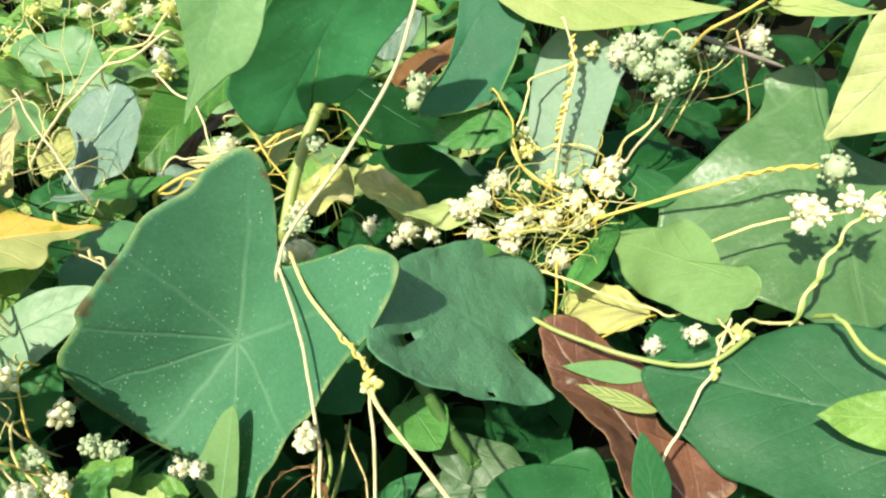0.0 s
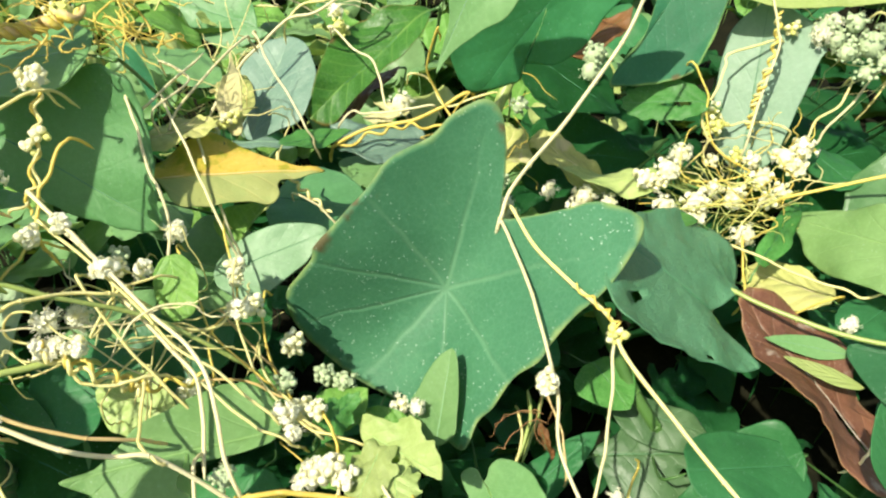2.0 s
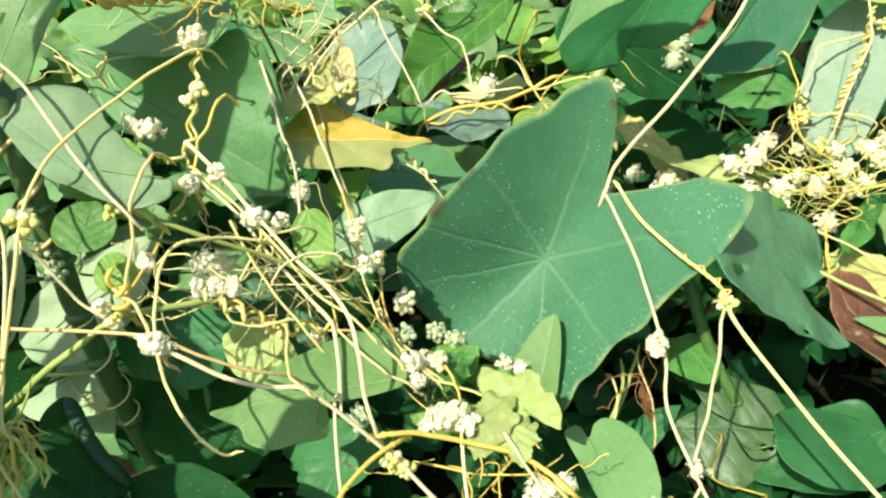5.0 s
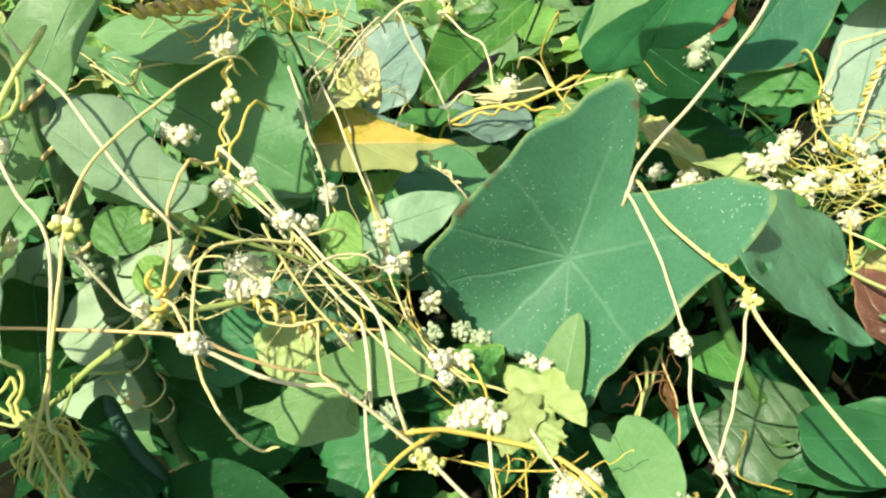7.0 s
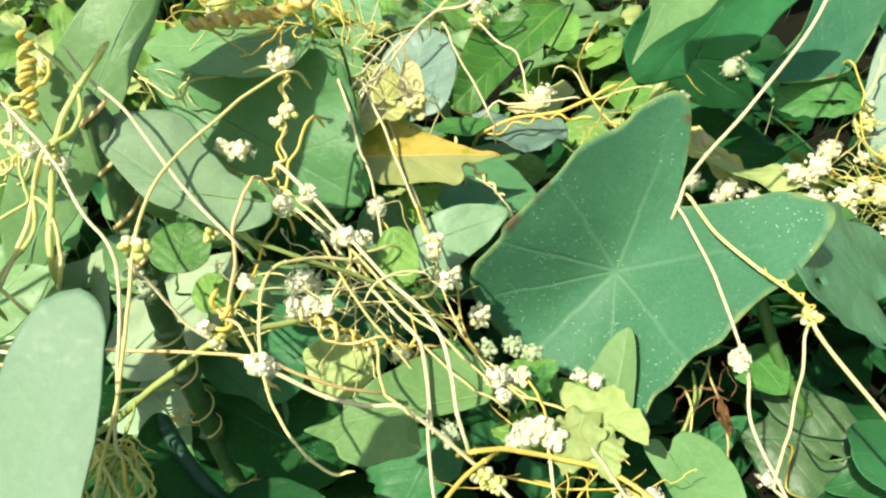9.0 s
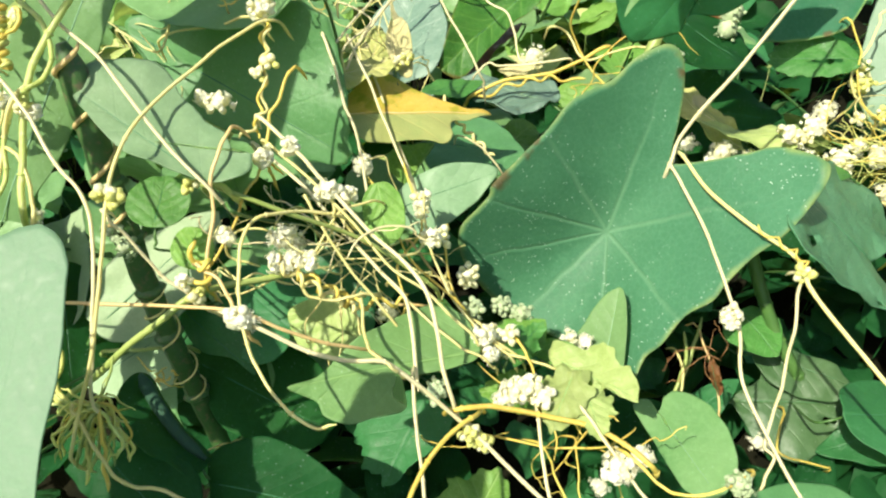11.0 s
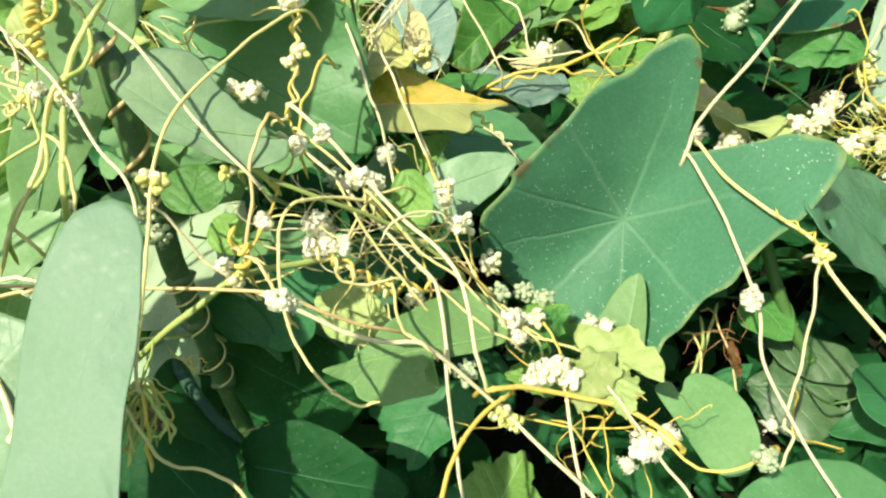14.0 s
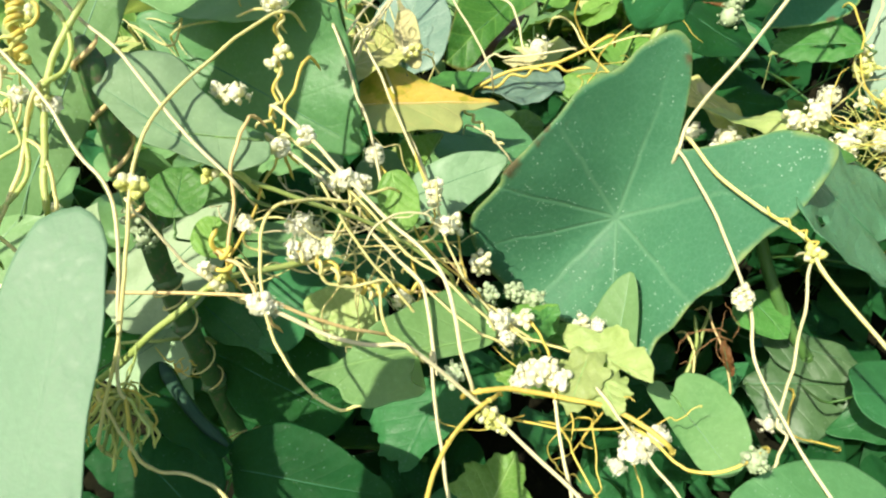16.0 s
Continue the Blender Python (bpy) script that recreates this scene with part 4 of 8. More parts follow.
leaf('oval_leaf', 'shaded green leaf with dark stains', 'ovate', (-0.0039, 0.2917, 0.0752), (0.0489, 0.2748, 0.0720), (0.0113, 0.2678, 0.0665), 1.0, 'olive', wave=0.08, edge=((-0.03, -0.07), (-0.47, 0.17), (-0.57, 0.56), (-0.43, 0.91), (0.42, 1.09), (1.0, 0.62), (0.83, 0.14)))
leaf('pointed_leaf', 'narrow dark green upright leaf', 'lance', (0.0979, 0.1827, 0.1578), (0.0915, 0.2121, 0.1874), (0.1059, 0.1959, 0.1666), 0.9, 'deep')
leaf('lobed_leaf', 'light green leaf with an insect hole', 'oval', (0.0495, 0.4431, 0.2199), (-0.0076, 0.4567, 0.2080), (0.0262, 0.4623, 0.2233), 0.95, 'mid', wave=0.08, holes=((-0.15, 0.36, 0.13),), teeth=0.06)
leaf('withered_leaf', 'crumpled straw-yellow leaf behind flower heads', 'oval', (-0.0099, 0.4319, 0.1519), (-0.0680, 0.4791, 0.1637), (-0.0453, 0.4805, 0.1654), 0.9, 'sere', wave=0.22)
leaf('withered_leaf', 'straw-yellow drooping leaf in the sun', 'ovate', (-0.0988, 0.4275, 0.1625), (-0.0759, 0.4818, 0.1671), (-0.0668, 0.4408, 0.1633), 0.9, 'sere', wave=0.15)
leaf('withered_leaf', 'narrow yellow-green curled leaf', 'lance', (0.0461, 0.4192, 0.1682), (-0.0491, 0.4357, 0.1568), (-0.0017, 0.4403, 0.1626), 1.2, 'lime', wave=0.12)
leaf('oval_leaf', 'lime-green leaf edge under flower heads', 'lance', (0.0380, 0.3623, 0.1765), (-0.0281, 0.3329, 0.1876), (0.0056, 0.3570, 0.1860), 0.6, 'mid', wave=0.03)
# these three carry the gap's shade in their colour
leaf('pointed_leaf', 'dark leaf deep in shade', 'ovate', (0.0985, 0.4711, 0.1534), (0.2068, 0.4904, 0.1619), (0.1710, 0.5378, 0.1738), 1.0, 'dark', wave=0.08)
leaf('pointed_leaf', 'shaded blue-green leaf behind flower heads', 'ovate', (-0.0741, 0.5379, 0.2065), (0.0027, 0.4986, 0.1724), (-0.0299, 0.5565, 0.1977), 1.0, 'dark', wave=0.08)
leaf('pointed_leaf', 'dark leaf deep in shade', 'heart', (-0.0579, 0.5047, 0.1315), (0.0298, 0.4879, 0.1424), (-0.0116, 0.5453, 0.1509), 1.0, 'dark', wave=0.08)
leaf('dead_leaf', 'rust-red dry leaf in a gap', 'ovate', (-0.0392, 0.5565, 0.1977), (0.0150, 0.6003, 0.2213), (-0.0019, 0.5637, 0.2069), 1.0, 'rusty', wave=0.1)
leaf('oval_leaf', 'lime-green leaf by the stick', 'lance', (0.2063, 0.4586, 0.2998), (0.2747, 0.4454, 0.2992), (0.2333, 0.4437, 0.2970), 1.0, 'lime', wave=0.06)
# darkened colour stands in for the shade near the stick
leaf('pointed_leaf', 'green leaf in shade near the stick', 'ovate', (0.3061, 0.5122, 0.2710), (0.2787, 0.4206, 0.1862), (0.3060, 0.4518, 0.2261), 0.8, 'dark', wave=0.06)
leaf('oval_leaf', 'small dark leaf in the shade below flower heads', 'oval', (0.1345, 0.4535, 0.1795), (0.1612, 0.4217, 0.1714), (0.1634, 0.4509, 0.1763), 1.0, 'deep', wave=0.06)
leaf('oval_leaf', 'shaded leaf under the heart-shaped leaf', 'ovate', (0.1633, 0.3362, 0.1432), (0.1254, 0.3048, 0.1354), (0.1339, 0.3390, 0.1306), 1.3, 'deep', wave=0.06)
leaf('oval_leaf', 'shaded leaf beneath the large leaf', 'ovate', (-0.0785, 0.3074, 0.1225), (-0.0482, 0.2793, 0.1190), (-0.0505, 0.3074, 0.1225), 1.0, 'deep', wave=0.05)

# ---- leaves towards the far side ----
leaf('oval_leaf', 'blue-grey leaf with a pale midrib', 'oval', (-0.3046, 0.5086, 0.1258), (-0.2850, 0.5868, 0.1832), (-0.2522, 0.5252, 0.1536), 1.0, 'grey', wave=0.04, fold=0.12, edge=((-0.45, 0.08), (-0.6, 0.35), (-0.71, 0.63), (-0.54, 0.87), (-0.01, 1.01), (0.51, 0.92), (0.85, 0.7), (1.0, 0.44), (0.93, 0.22), (0.5, 0.07), (0.02, -0.03)))
leaf('ribbed_leaf', 'ribbed green leaf with brown edges', 'ovate', (-0.1628, 0.6263, 0.2018), (-0.2531, 0.5150, 0.1456), (-0.2307, 0.6002, 0.1939), 1.0, 'vein', wave=0.08, fold=0.15, edge=((0.07, 1.0), (0.44, 0.83), (0.89, 0.62), (1.0, 0.43), (0.75, 0.23), (0.37, 0.09), (-0.02, -0.02), (-0.44, 0.19), (-0.49, 0.33), (-0.37, 0.52), (-0.43, 0.75), (-0.45, 0.93)))
leaf('dead_leaf', 'dark brown withered leaf in shade', 'ovate', (-0.1926, 0.6152, 0.1496), (-0.2390, 0.5292, 0.1383), (-0.2245, 0.5880, 0.1452), 1.0, 'dead', wave=0.1, edge=((0.19, -0.02), (-0.56, 0.09), (-0.64, 0.48), (-0.67, 0.97), (0.11, 0.99), (1.0, 0.82), (0.91, 0.53), (0.74, 0.24)))
leaf('heart_leaf', 'grey-green leaf farther back', 'ovate', (-0.3567, 0.7236, 0.1332), (-0.4639, 0.7485, 0.1479), (-0.3890, 0.7640, 0.1649), 1.0, 'jade', wave=0.05, edge=((-0.01, 1.01), (0.46, 0.87), (0.75, 0.64), (1.0, 0.38), (0.79, 0.24), (0.31, 0.09), (-0.04, 0.01), (-0.15, -0.11), (-0.79, 0.18), (-0.86, 0.41), (-0.62, 0.65), (-0.24, 0.87)))
leaf('broad_leaf', 'grey-green leaf seen almost edge on', 'ovate', (-0.3078, 0.3149, 0.2905), (-0.4057, 0.3046, 0.2803), (-0.3490, 0.2844, 0.2782), 1.0, 'pale', wave=0.05)
leaf('pointed_leaf', 'dark blue-green folded leaf', 'ovate', (-0.3824, 0.4746, 0.2190), (-0.3468, 0.4372, 0.1862), (-0.3567, 0.4623, 0.2153), 1.0, 'slate', wave=0.04, fold=0.3, edge=((-0.05, -0.04), (0.66, 0.18), (1.0, 0.46), (0.78, 0.76), (-0.01, 1.01), (0.04, 0.58), (-0.15, 0.25)))
leaf('oval_leaf', 'blue-green leaf half under the large leaf', 'ovate', (-0.2433, 0.3691, 0.1685), (-0.1716, 0.3597, 0.1654), (-0.2050, 0.3284, 0.1623), 1.0, 'jade', wave=0.05)
leaf('oval_leaf', 'grey dry leaf behind the large leaf', 'ovate', (-0.1542, 0.4658, 0.1503), (-0.2339, 0.5067, 0.1451), (-0.1927, 0.4465, 0.1467), 0.9, 'grey', wave=0.12)
leaf('oval_leaf', 'small green leaf behind yellow leaf', 'lance', (-0.2587, 0.4408, 0.1623), (-0.2121, 0.4882, 0.1520), (-0.2296, 0.4519, 0.1570), 1.0, 'mid', wave=0.05)
leaf('withered_leaf', 'papery cream withered leaf', 'ovate', (-0.2625, 0.3551, 0.2307), (-0.2816, 0.4342, 0.2451), (-0.2587, 0.3893, 0.2377), 1.0, 'husk', wave=0.12, edge=((-0.03, 1.0), (0.29, 0.78), (0.63, 0.62), (1.0, 0.24), (0.82, -0.06), (-0.0, 0.01), (-0.41, 0.25), (-0.03, 0.49), (0.08, 0.75)))
leaf('oval_leaf', 'lime-green leaf with a bent tip', 'ovate', (-0.2991, 0.3317, 0.2313), (-0.2575, 0.3356, 0.2395), (-0.2740, 0.3136, 0.2381), 1.0, 'sere', wave=0.1)
leaf('oval_leaf', 'small translucent lime leaf among dodder', 'oval', (-0.2482, 0.2307, 0.2296), (-0.2384, 0.2079, 0.2089), (-0.2319, 0.2197, 0.2193), 0.9, 'fresh', wave=0.04)
leaf('oval_leaf', 'pale leaf in sun farther back', 'heart', (-0.3833, 0.5513, 0.1586), (-0.3720, 0.6027, 0.1593), (-0.3447, 0.5453, 0.1509), 1.2, 'pale', wave=0.08)
leaf('oval_leaf', 'pale green leaf low behind', 'ovate', (-0.2859, 0.3040, 0.1507), (-0.2333, 0.3289, 0.1501), (-0.2665, 0.3521, 0.1635), 0.9, 'pale', wave=0.06)
leaf('withered_leaf', 'cream-yellow leaf beside blue-grey leaf', 'lance', (-0.3044, 0.4935, 0.1495), (-0.3181, 0.5528, 0.1605), (-0.3055, 0.5220, 0.1536), 1.0, 'sere', wave=0.1)
leaf('oval_leaf', 'grey-green leaf behind the large leaf', 'ovate', (-0.3080, 0.4740, 0.1409), (-0.2015, 0.4795, 0.1479), (-0.2546, 0.4671, 0.1482), 0.8, 'grey', wave=0.06)

# ---- leaves on the dodder-covered side ----
leaf('long_leaf', 'pale green leaf hung with dodder stems', 'ovate', (-0.4378, 0.1883, 0.2010), (-0.3524, 0.2934, 0.3816), (-0.3864, 0.2315, 0.2748), 1.7, 'pale', wave=0.05)
leaf('oval_leaf', 'yellow-green oval leaf crossed by fine shadows', 'oval', (-0.2554, 0.2038, 0.1419), (-0.2945, 0.2105, 0.1492), (-0.2753, 0.1926, 0.1346), 1.0, 'lime', wave=0.04, edge=((0.1, 1.05), (-0.59, 0.86), (-0.94, 0.57), (-0.74, 0.28), (-0.25, -0.01), (0.22, 0.04), (0.85, 0.2), (1.0, 0.48), (0.91, 0.75)))
# leaves round the stalk in the darkened colour have their shade painted in
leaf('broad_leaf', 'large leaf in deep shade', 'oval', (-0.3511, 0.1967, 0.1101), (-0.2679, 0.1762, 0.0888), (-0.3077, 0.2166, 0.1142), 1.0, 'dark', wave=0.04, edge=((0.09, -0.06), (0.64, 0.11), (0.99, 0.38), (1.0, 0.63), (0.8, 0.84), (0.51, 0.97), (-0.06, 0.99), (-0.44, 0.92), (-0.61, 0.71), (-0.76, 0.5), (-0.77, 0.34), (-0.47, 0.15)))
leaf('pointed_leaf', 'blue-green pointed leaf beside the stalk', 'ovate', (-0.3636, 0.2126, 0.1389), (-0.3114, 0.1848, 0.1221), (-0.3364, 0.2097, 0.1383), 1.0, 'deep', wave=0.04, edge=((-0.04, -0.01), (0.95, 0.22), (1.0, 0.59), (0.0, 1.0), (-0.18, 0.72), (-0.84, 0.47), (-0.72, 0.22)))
leaf('heart_leaf', 'broad green leaf low in front, darkened for shade', 'heart', (-0.3046, 0.1110, 0.1341), (-0.2353, 0.0988, 0.1467), (-0.2739, 0.1301, 0.1461), 1.0, 'dark', wave=0.05, cup=0.05, edge=((0.17, -0.09), (0.51, -0.08), (0.81, 0.05), (1.0, 0.24), (0.93, 0.48), (0.68, 0.73), (0.45, 0.91), (0.03, 1.15), (-0.63, 0.89), (-0.87, 0.46), (-0.48, 0.08)))
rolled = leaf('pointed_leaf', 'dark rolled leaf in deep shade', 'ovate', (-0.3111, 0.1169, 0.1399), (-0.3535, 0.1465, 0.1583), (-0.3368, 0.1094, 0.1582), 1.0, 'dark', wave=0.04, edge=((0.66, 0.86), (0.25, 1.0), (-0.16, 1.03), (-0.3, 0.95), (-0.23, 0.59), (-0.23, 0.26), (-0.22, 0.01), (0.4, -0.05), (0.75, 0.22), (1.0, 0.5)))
rv, rf = sweep([rolled.matrix_world.inverted() @ Vector(p) for p in ((-0.3519, 0.1482, 0.1593), (-0.3446, 0.1408, 0.1567), (-0.3330, 0.1307, 0.1523), (-0.3215, 0.1231, 0.1472), (-0.3103, 0.1181, 0.1415))], 0.0034, 9, 5, 0.25)
link_mesh("rolled_edge", rv, rf, "rollededge", rolled, "slate-green rolled leaf edge")
leaf('oval_leaf', 'pale leaf lying low in half shade', 'ovate', (-0.3820, 0.2120, 0.1095), (-0.4221, 0.1856, 0.0902), (-0.3783, 0.1770, 0.0944), 1.0, 'wan', wave=0.05, edge=((0.39, -0.05), (-0.25, 0.11), (-0.44, 0.4), (-0.09, 0.71), (-0.05, 1.02), (0.57, 0.75), (0.78, 0.42), (1.0, 0.07)))
leaf('oval_leaf', 'leaf low beside the stalk, darkened for shade', 'heart', (-0.3175, 0.0881, 0.1350), (-0.3574, 0.1114, 0.1505), (-0.3133, 0.1115, 0.1459), 1.2, 'dark', wave=0.04)
leaf('pointed_leaf', 'green leaf behind the stalk, darkened for shade', 'ovate', (-0.4280, 0.2139, 0.1674), (-0.4025, 0.1553, 0.1200), (-0.3984, 0.2097, 0.1350), 1.0, 'dark', wave=0.05, edge=((-0.52, -0.0), (-0.0, 0.02), (0.55, 0.13), (0.55, 0.33), (0.95, 0.51), (1.0, 0.62), (0.62, 0.81), (0.19, 0.9), (-0.05, 1.01), (-0.29, 0.81), (-0.61, 0.56)))
leaf('toothed_leaf', 'bright green leaf with a toothed edge', 'lobed', (-0.1871, 0.1325, 0.0650), (-0.1699, 0.1733, 0.0792), (-0.1536, 0.1522, 0.0686), 1.1, 'fresh', wave=0.06, teeth=0.06)
leaf('toothed_leaf', 'green leaf with a toothed lower edge', 'ovate', (-0.2165, 0.2076, 0.0944), (-0.2358, 0.1589, 0.0696), (-0.2627, 0.2060, 0.0794), 1.0, 'deep', wave=0.05, teeth=0.06, edge=((1.0, 0.56), (0.54, 0.16), (0.08, 0.01), (-0.43, 0.03), (-0.51, 0.28), (-0.33, 0.59), (-0.08, 0.99), (0.12, 0.93), (0.39, 0.95), (0.51, 0.8), (0.73, 0.73)))
leaf('toothed_leaf', 'light green lobed leaf in sun', 'lobed', (-0.1484, 0.1882, 0.1614), (-0.1129, 0.1636, 0.1702), (-0.1277, 0.1909, 0.1739), 1.0, 'young', wave=0.12, teeth=0.05, edge=((0.05, -0.13), (0.47, -0.06), (0.63, 0.21), (0.96, 0.37), (1.0, 0.54), (0.65, 0.68), (0.69, 0.84), (-0.0, 1.03), (-0.17, 0.86), (-0.13, 0.65), (-0.6, 0.61), (-0.37, 0.34), (-0.43, 0.13)))
leaf('toothed_leaf', 'small light green toothed leaf', 'lobed', (-0.1406, 0.1790, 0.1659), (-0.1508, 0.1488, 0.1554), (-0.1332, 0.1591, 0.1652), 1.0, 'young', wave=0.14, teeth=0.06)
leaf('toothed_leaf', 'small green crinkled leaf in sun', 'lobed', (-0.1350, 0.1708, 0.1635), (-0.1272, 0.1468, 0.1582), (-0.1177, 0.1573, 0.1616), 1.0, 'young', wave=0.14, teeth=0.06)
leaf('toothed_leaf', 'small green toothed leaf beside flower heads', 'lobed', (-0.1729, 0.1856, 0.1617), (-0.1572, 0.2097, 0.1647), (-0.1594, 0.1906, 0.1584), 1.0, 'mid', wave=0.1, teeth=0.06)
leaf('pointed_leaf', 'narrow smooth green upright leaf', 'ovate', (-0.1178, 0.2182, 0.1156), (-0.1131, 0.2552, 0.1528), (-0.1344, 0.2425, 0.1234), 1.0, 'pale', fold=0.08, droop=0.0, edge=((0.23, 0.95), (-0.03, 1.01), (-0.23, 0.9), (-0.4, 0.65), (-0.5, 0.34), (-0.49, 0.13), (-0.05, -0.01), (0.56, 0.05), (1.0, 0.27), (0.75, 0.55), (0.52, 0.79)))
leaf('oval_leaf', 'pale blue-green leaf low in front', 'ovate', (0.0171, 0.1321, 0.1183), (-0.0708, 0.1304, 0.1260), (-0.0281, 0.1577, 0.1296), 1.1, 'jade', wave=0.04)
leaf('oval_leaf', 'shaded grey-green leaf with a small hole', 'ovate', (-0.0169, 0.2669, 0.0520), (0.0550, 0.2680, 0.0607), (0.0145, 0.2315, 0.0385), 1.0, 'olive', wave=0.08, holes=((0.3, 0.78, 0.045),), fine=8, edge=((-0.05, -0.02), (-0.37, 0.23), (-0.56, 0.3), (-0.35, 0.53), (-0.1, 0.76), (-0.1, 1.06), (0.38, 0.88), (0.76, 0.69), (1.0, 0.53), (0.88, 0.34), (0.63, 0.16), (0.26, 0.04)))
leaf('broad_leaf', 'blue-green leaf with wavy edges', 'ovate', (0.0921, 0.2465, 0.0954), (0.0323, 0.2375, 0.0448), (0.0606, 0.2689, 0.0795), 1.0, 'deep', wave=0.08, edge=((0.0, 1.0), (0.45, 0.76), (0.78, 0.6), (0.86, 0.43), (1.0, 0.25), (0.83, -0.03), (-0.31, -0.02), (-0.98, 0.32), (-0.75, 0.61), (-0.38, 0.81)))
leaf('oval_leaf', 'round green leaf among dodder', 'oval', (-0.3407, 0.1772, 0.2310), (-0.3421, 0.2010, 0.2430), (-0.3270, 0.1907, 0.2373), 1.1, 'mid', wave=0.05)
leaf('oval_leaf', 'small round green leaf among dodder', 'oval', (-0.3214, 0.1636, 0.2211), (-0.3182, 0.1760, 0.2348), (-0.3096, 0.1710, 0.2282), 1.0, 'fresh', wave=0.05)
leaf('oval_leaf', 'shaded leaf behind dodder', 'heart', (-0.2962, 0.2097, 0.1341), (-0.3490, 0.2422, 0.1464), (-0.3051, 0.2498, 0.1503), 1.0, 'deep', wave=0.05)
leaf('oval_leaf', 'shaded leaf behind flower heads', 'heart', (-0.2573, 0.2517, 0.1170), (-0.3125, 0.2716, 0.1304), (-0.2667, 0.2869, 0.1428), 1.0, 'deep', wave=0.05)
leaf('oval_leaf', 'dark leaf beneath the large leaf', 'ovate', (-0.0228, 0.3017, 0.1029), (-0.0015, 0.2706, 0.0955), (0.0003, 0.3020, 0.1007), 1.2, 'mid', wave=0.05)
leaf('oval_leaf', 'grey-green shaded leaf low down', 'ovate', (-0.0676, 0.2414, 0.0241), (-0.0144, 0.2789, 0.0609), (-0.0301, 0.2502, 0.0451), 1.0, 'deep', wave=0.06)
leaf('oval_leaf', 'sunlit leaf low in front', 'heart', (-0.3820, 0.1033, 0.2047), (-0.4352, 0.1438, 0.2109), (-0.3974, 0.1344, 0.2113), 1.0, 'fresh', wave=0.05)
leaf('oval_leaf', 'pale leaf behind dodder stems', 'ovate', (-0.4659, 0.2041, 0.1765), (-0.4568, 0.2640, 0.2132), (-0.4471, 0.2331, 0.1923), 1.2, 'pale', wave=0.05)
leaf('oval_leaf', 'pale green leaf at the edge', 'ovate', (-0.4696, 0.2040, 0.2072), (-0.4711, 0.2710, 0.2227), (-0.4605, 0.2296, 0.2049), 1.0, 'fresh', wave=0.05)
leaf('yellow_leaf', 'yellowing pointed leaf with an olive lower half', 'ovate', (-0.2843, 0.3037, 0.2216), (-0.1983, 0.3424, 0.2107), (-0.2583, 0.3481, 0.2270), 1.0, 'yellow', wave=0.06, edge=((0.27, -0.04), (0.64, 0.07), (0.94, 0.24), (1.0, 0.36), (0.74, 0.5), (0.47, 0.6), (0.17, 0.8), (0.0, 1.0), (-0.15, 0.83), (-0.21, 0.7), (-0.56, 0.68), (-0.72, 0.6), (-0.62, 0.49), (-0.67, 0.29), (-0.67, 0.1), (-0.29, 0.02)))
leaf('heart_leaf', 'grey-green heart-shaped leaf under dodder stems', 'ovate', (-0.3059, 0.1720, 0.2647), (-0.3809, 0.2071, 0.2824), (-0.3209, 0.2137, 0.2803), 1.0, 'hoary', wave=0.05, cup=0.03, edge=((-0.0, 1.0), (0.51, 0.99), (0.86, 0.84), (1.0, 0.67), (0.83, 0.53), (0.77, 0.4), (0.7, 0.28), (0.68, 0.14), (0.52, 0.03), (0.64, -0.05), (0.43, -0.11), (0.16, -0.07), (0.01, 0.0), (-0.08, 0.1), (-0.21, 0.27), (-0.3, 0.46), (-0.23, 0.69), (-0.1, 0.9)))
leaf('long_leaf', 'pale soft grey-green leaf close to the camera', 'ovate', (-0.2924, -0.0037, 0.2775), (-0.3004, 0.0698, 0.3252), (-0.3129, 0.0247, 0.2953), 1.0, 'soft', wave=0.02, rib=0.02, foot=(-0.36, -0.09, -0.006), edge=((0.78, -0.01), (0.84, 0.16), (0.89, 0.37), (1.0, 0.58), (0.93, 0.71), (0.77, 0.84), (0.54, 0.95), (0.22, 0.99), (-0.18, 1.0), (-0.45, 0.95), (-0.6, 0.87), (-0.68, 0.72), (-0.7, 0.56), (-0.69, 0.41), (-0.76, 0.17), (-0.81, 0.01)))
leaf('heart_leaf', 'light green leaf with a bitten edge and long tip', 'ovate', (-0.1900, 0.1774, 0.1732), (-0.2727, 0.1378, 0.1793), (-0.2325, 0.1830, 0.1867), 1.0, 'sage', wave=0.05, fold=0.06, edge=((0.0, 1.0), (0.09, 0.84), (0.38, 0.72), (0.63, 0.6), (0.81, 0.45), (0.98, 0.28), (1.0, 0.12), (0.72, 0.01), (0.2, -0.04), (-0.16, 0.01), (-0.23, 0.15), (-0.24, 0.3), (-0.22, 0.4), (-0.35, 0.47), (-0.57, 0.49), (-0.79, 0.44), (-0.87, 0.51), (-0.85, 0.63), (-0.87, 0.74), (-0.63, 0.83), (-0.29, 0.88)))
leaf('heart_leaf', 'smooth grey-green heart-shaped leaf', 'ovate', (-0.0902, 0.1890, 0.1275), (-0.0667, 0.1421, 0.1298), (-0.0624, 0.1801, 0.1401), 1.0, 'pale', wave=0.03, cup=0.04, edge=((-0.38, -0.23), (-0.02, -0.19), (0.01, -0.03), (0.3, -0.12), (0.62, -0.09), (0.91, 0.09), (1.0, 0.34), (0.92, 0.61), (0.66, 0.86), (0.26, 1.0), (-0.22, 0.97), (-0.47, 0.78), (-0.48, 0.52), (-0.45, 0.21)))
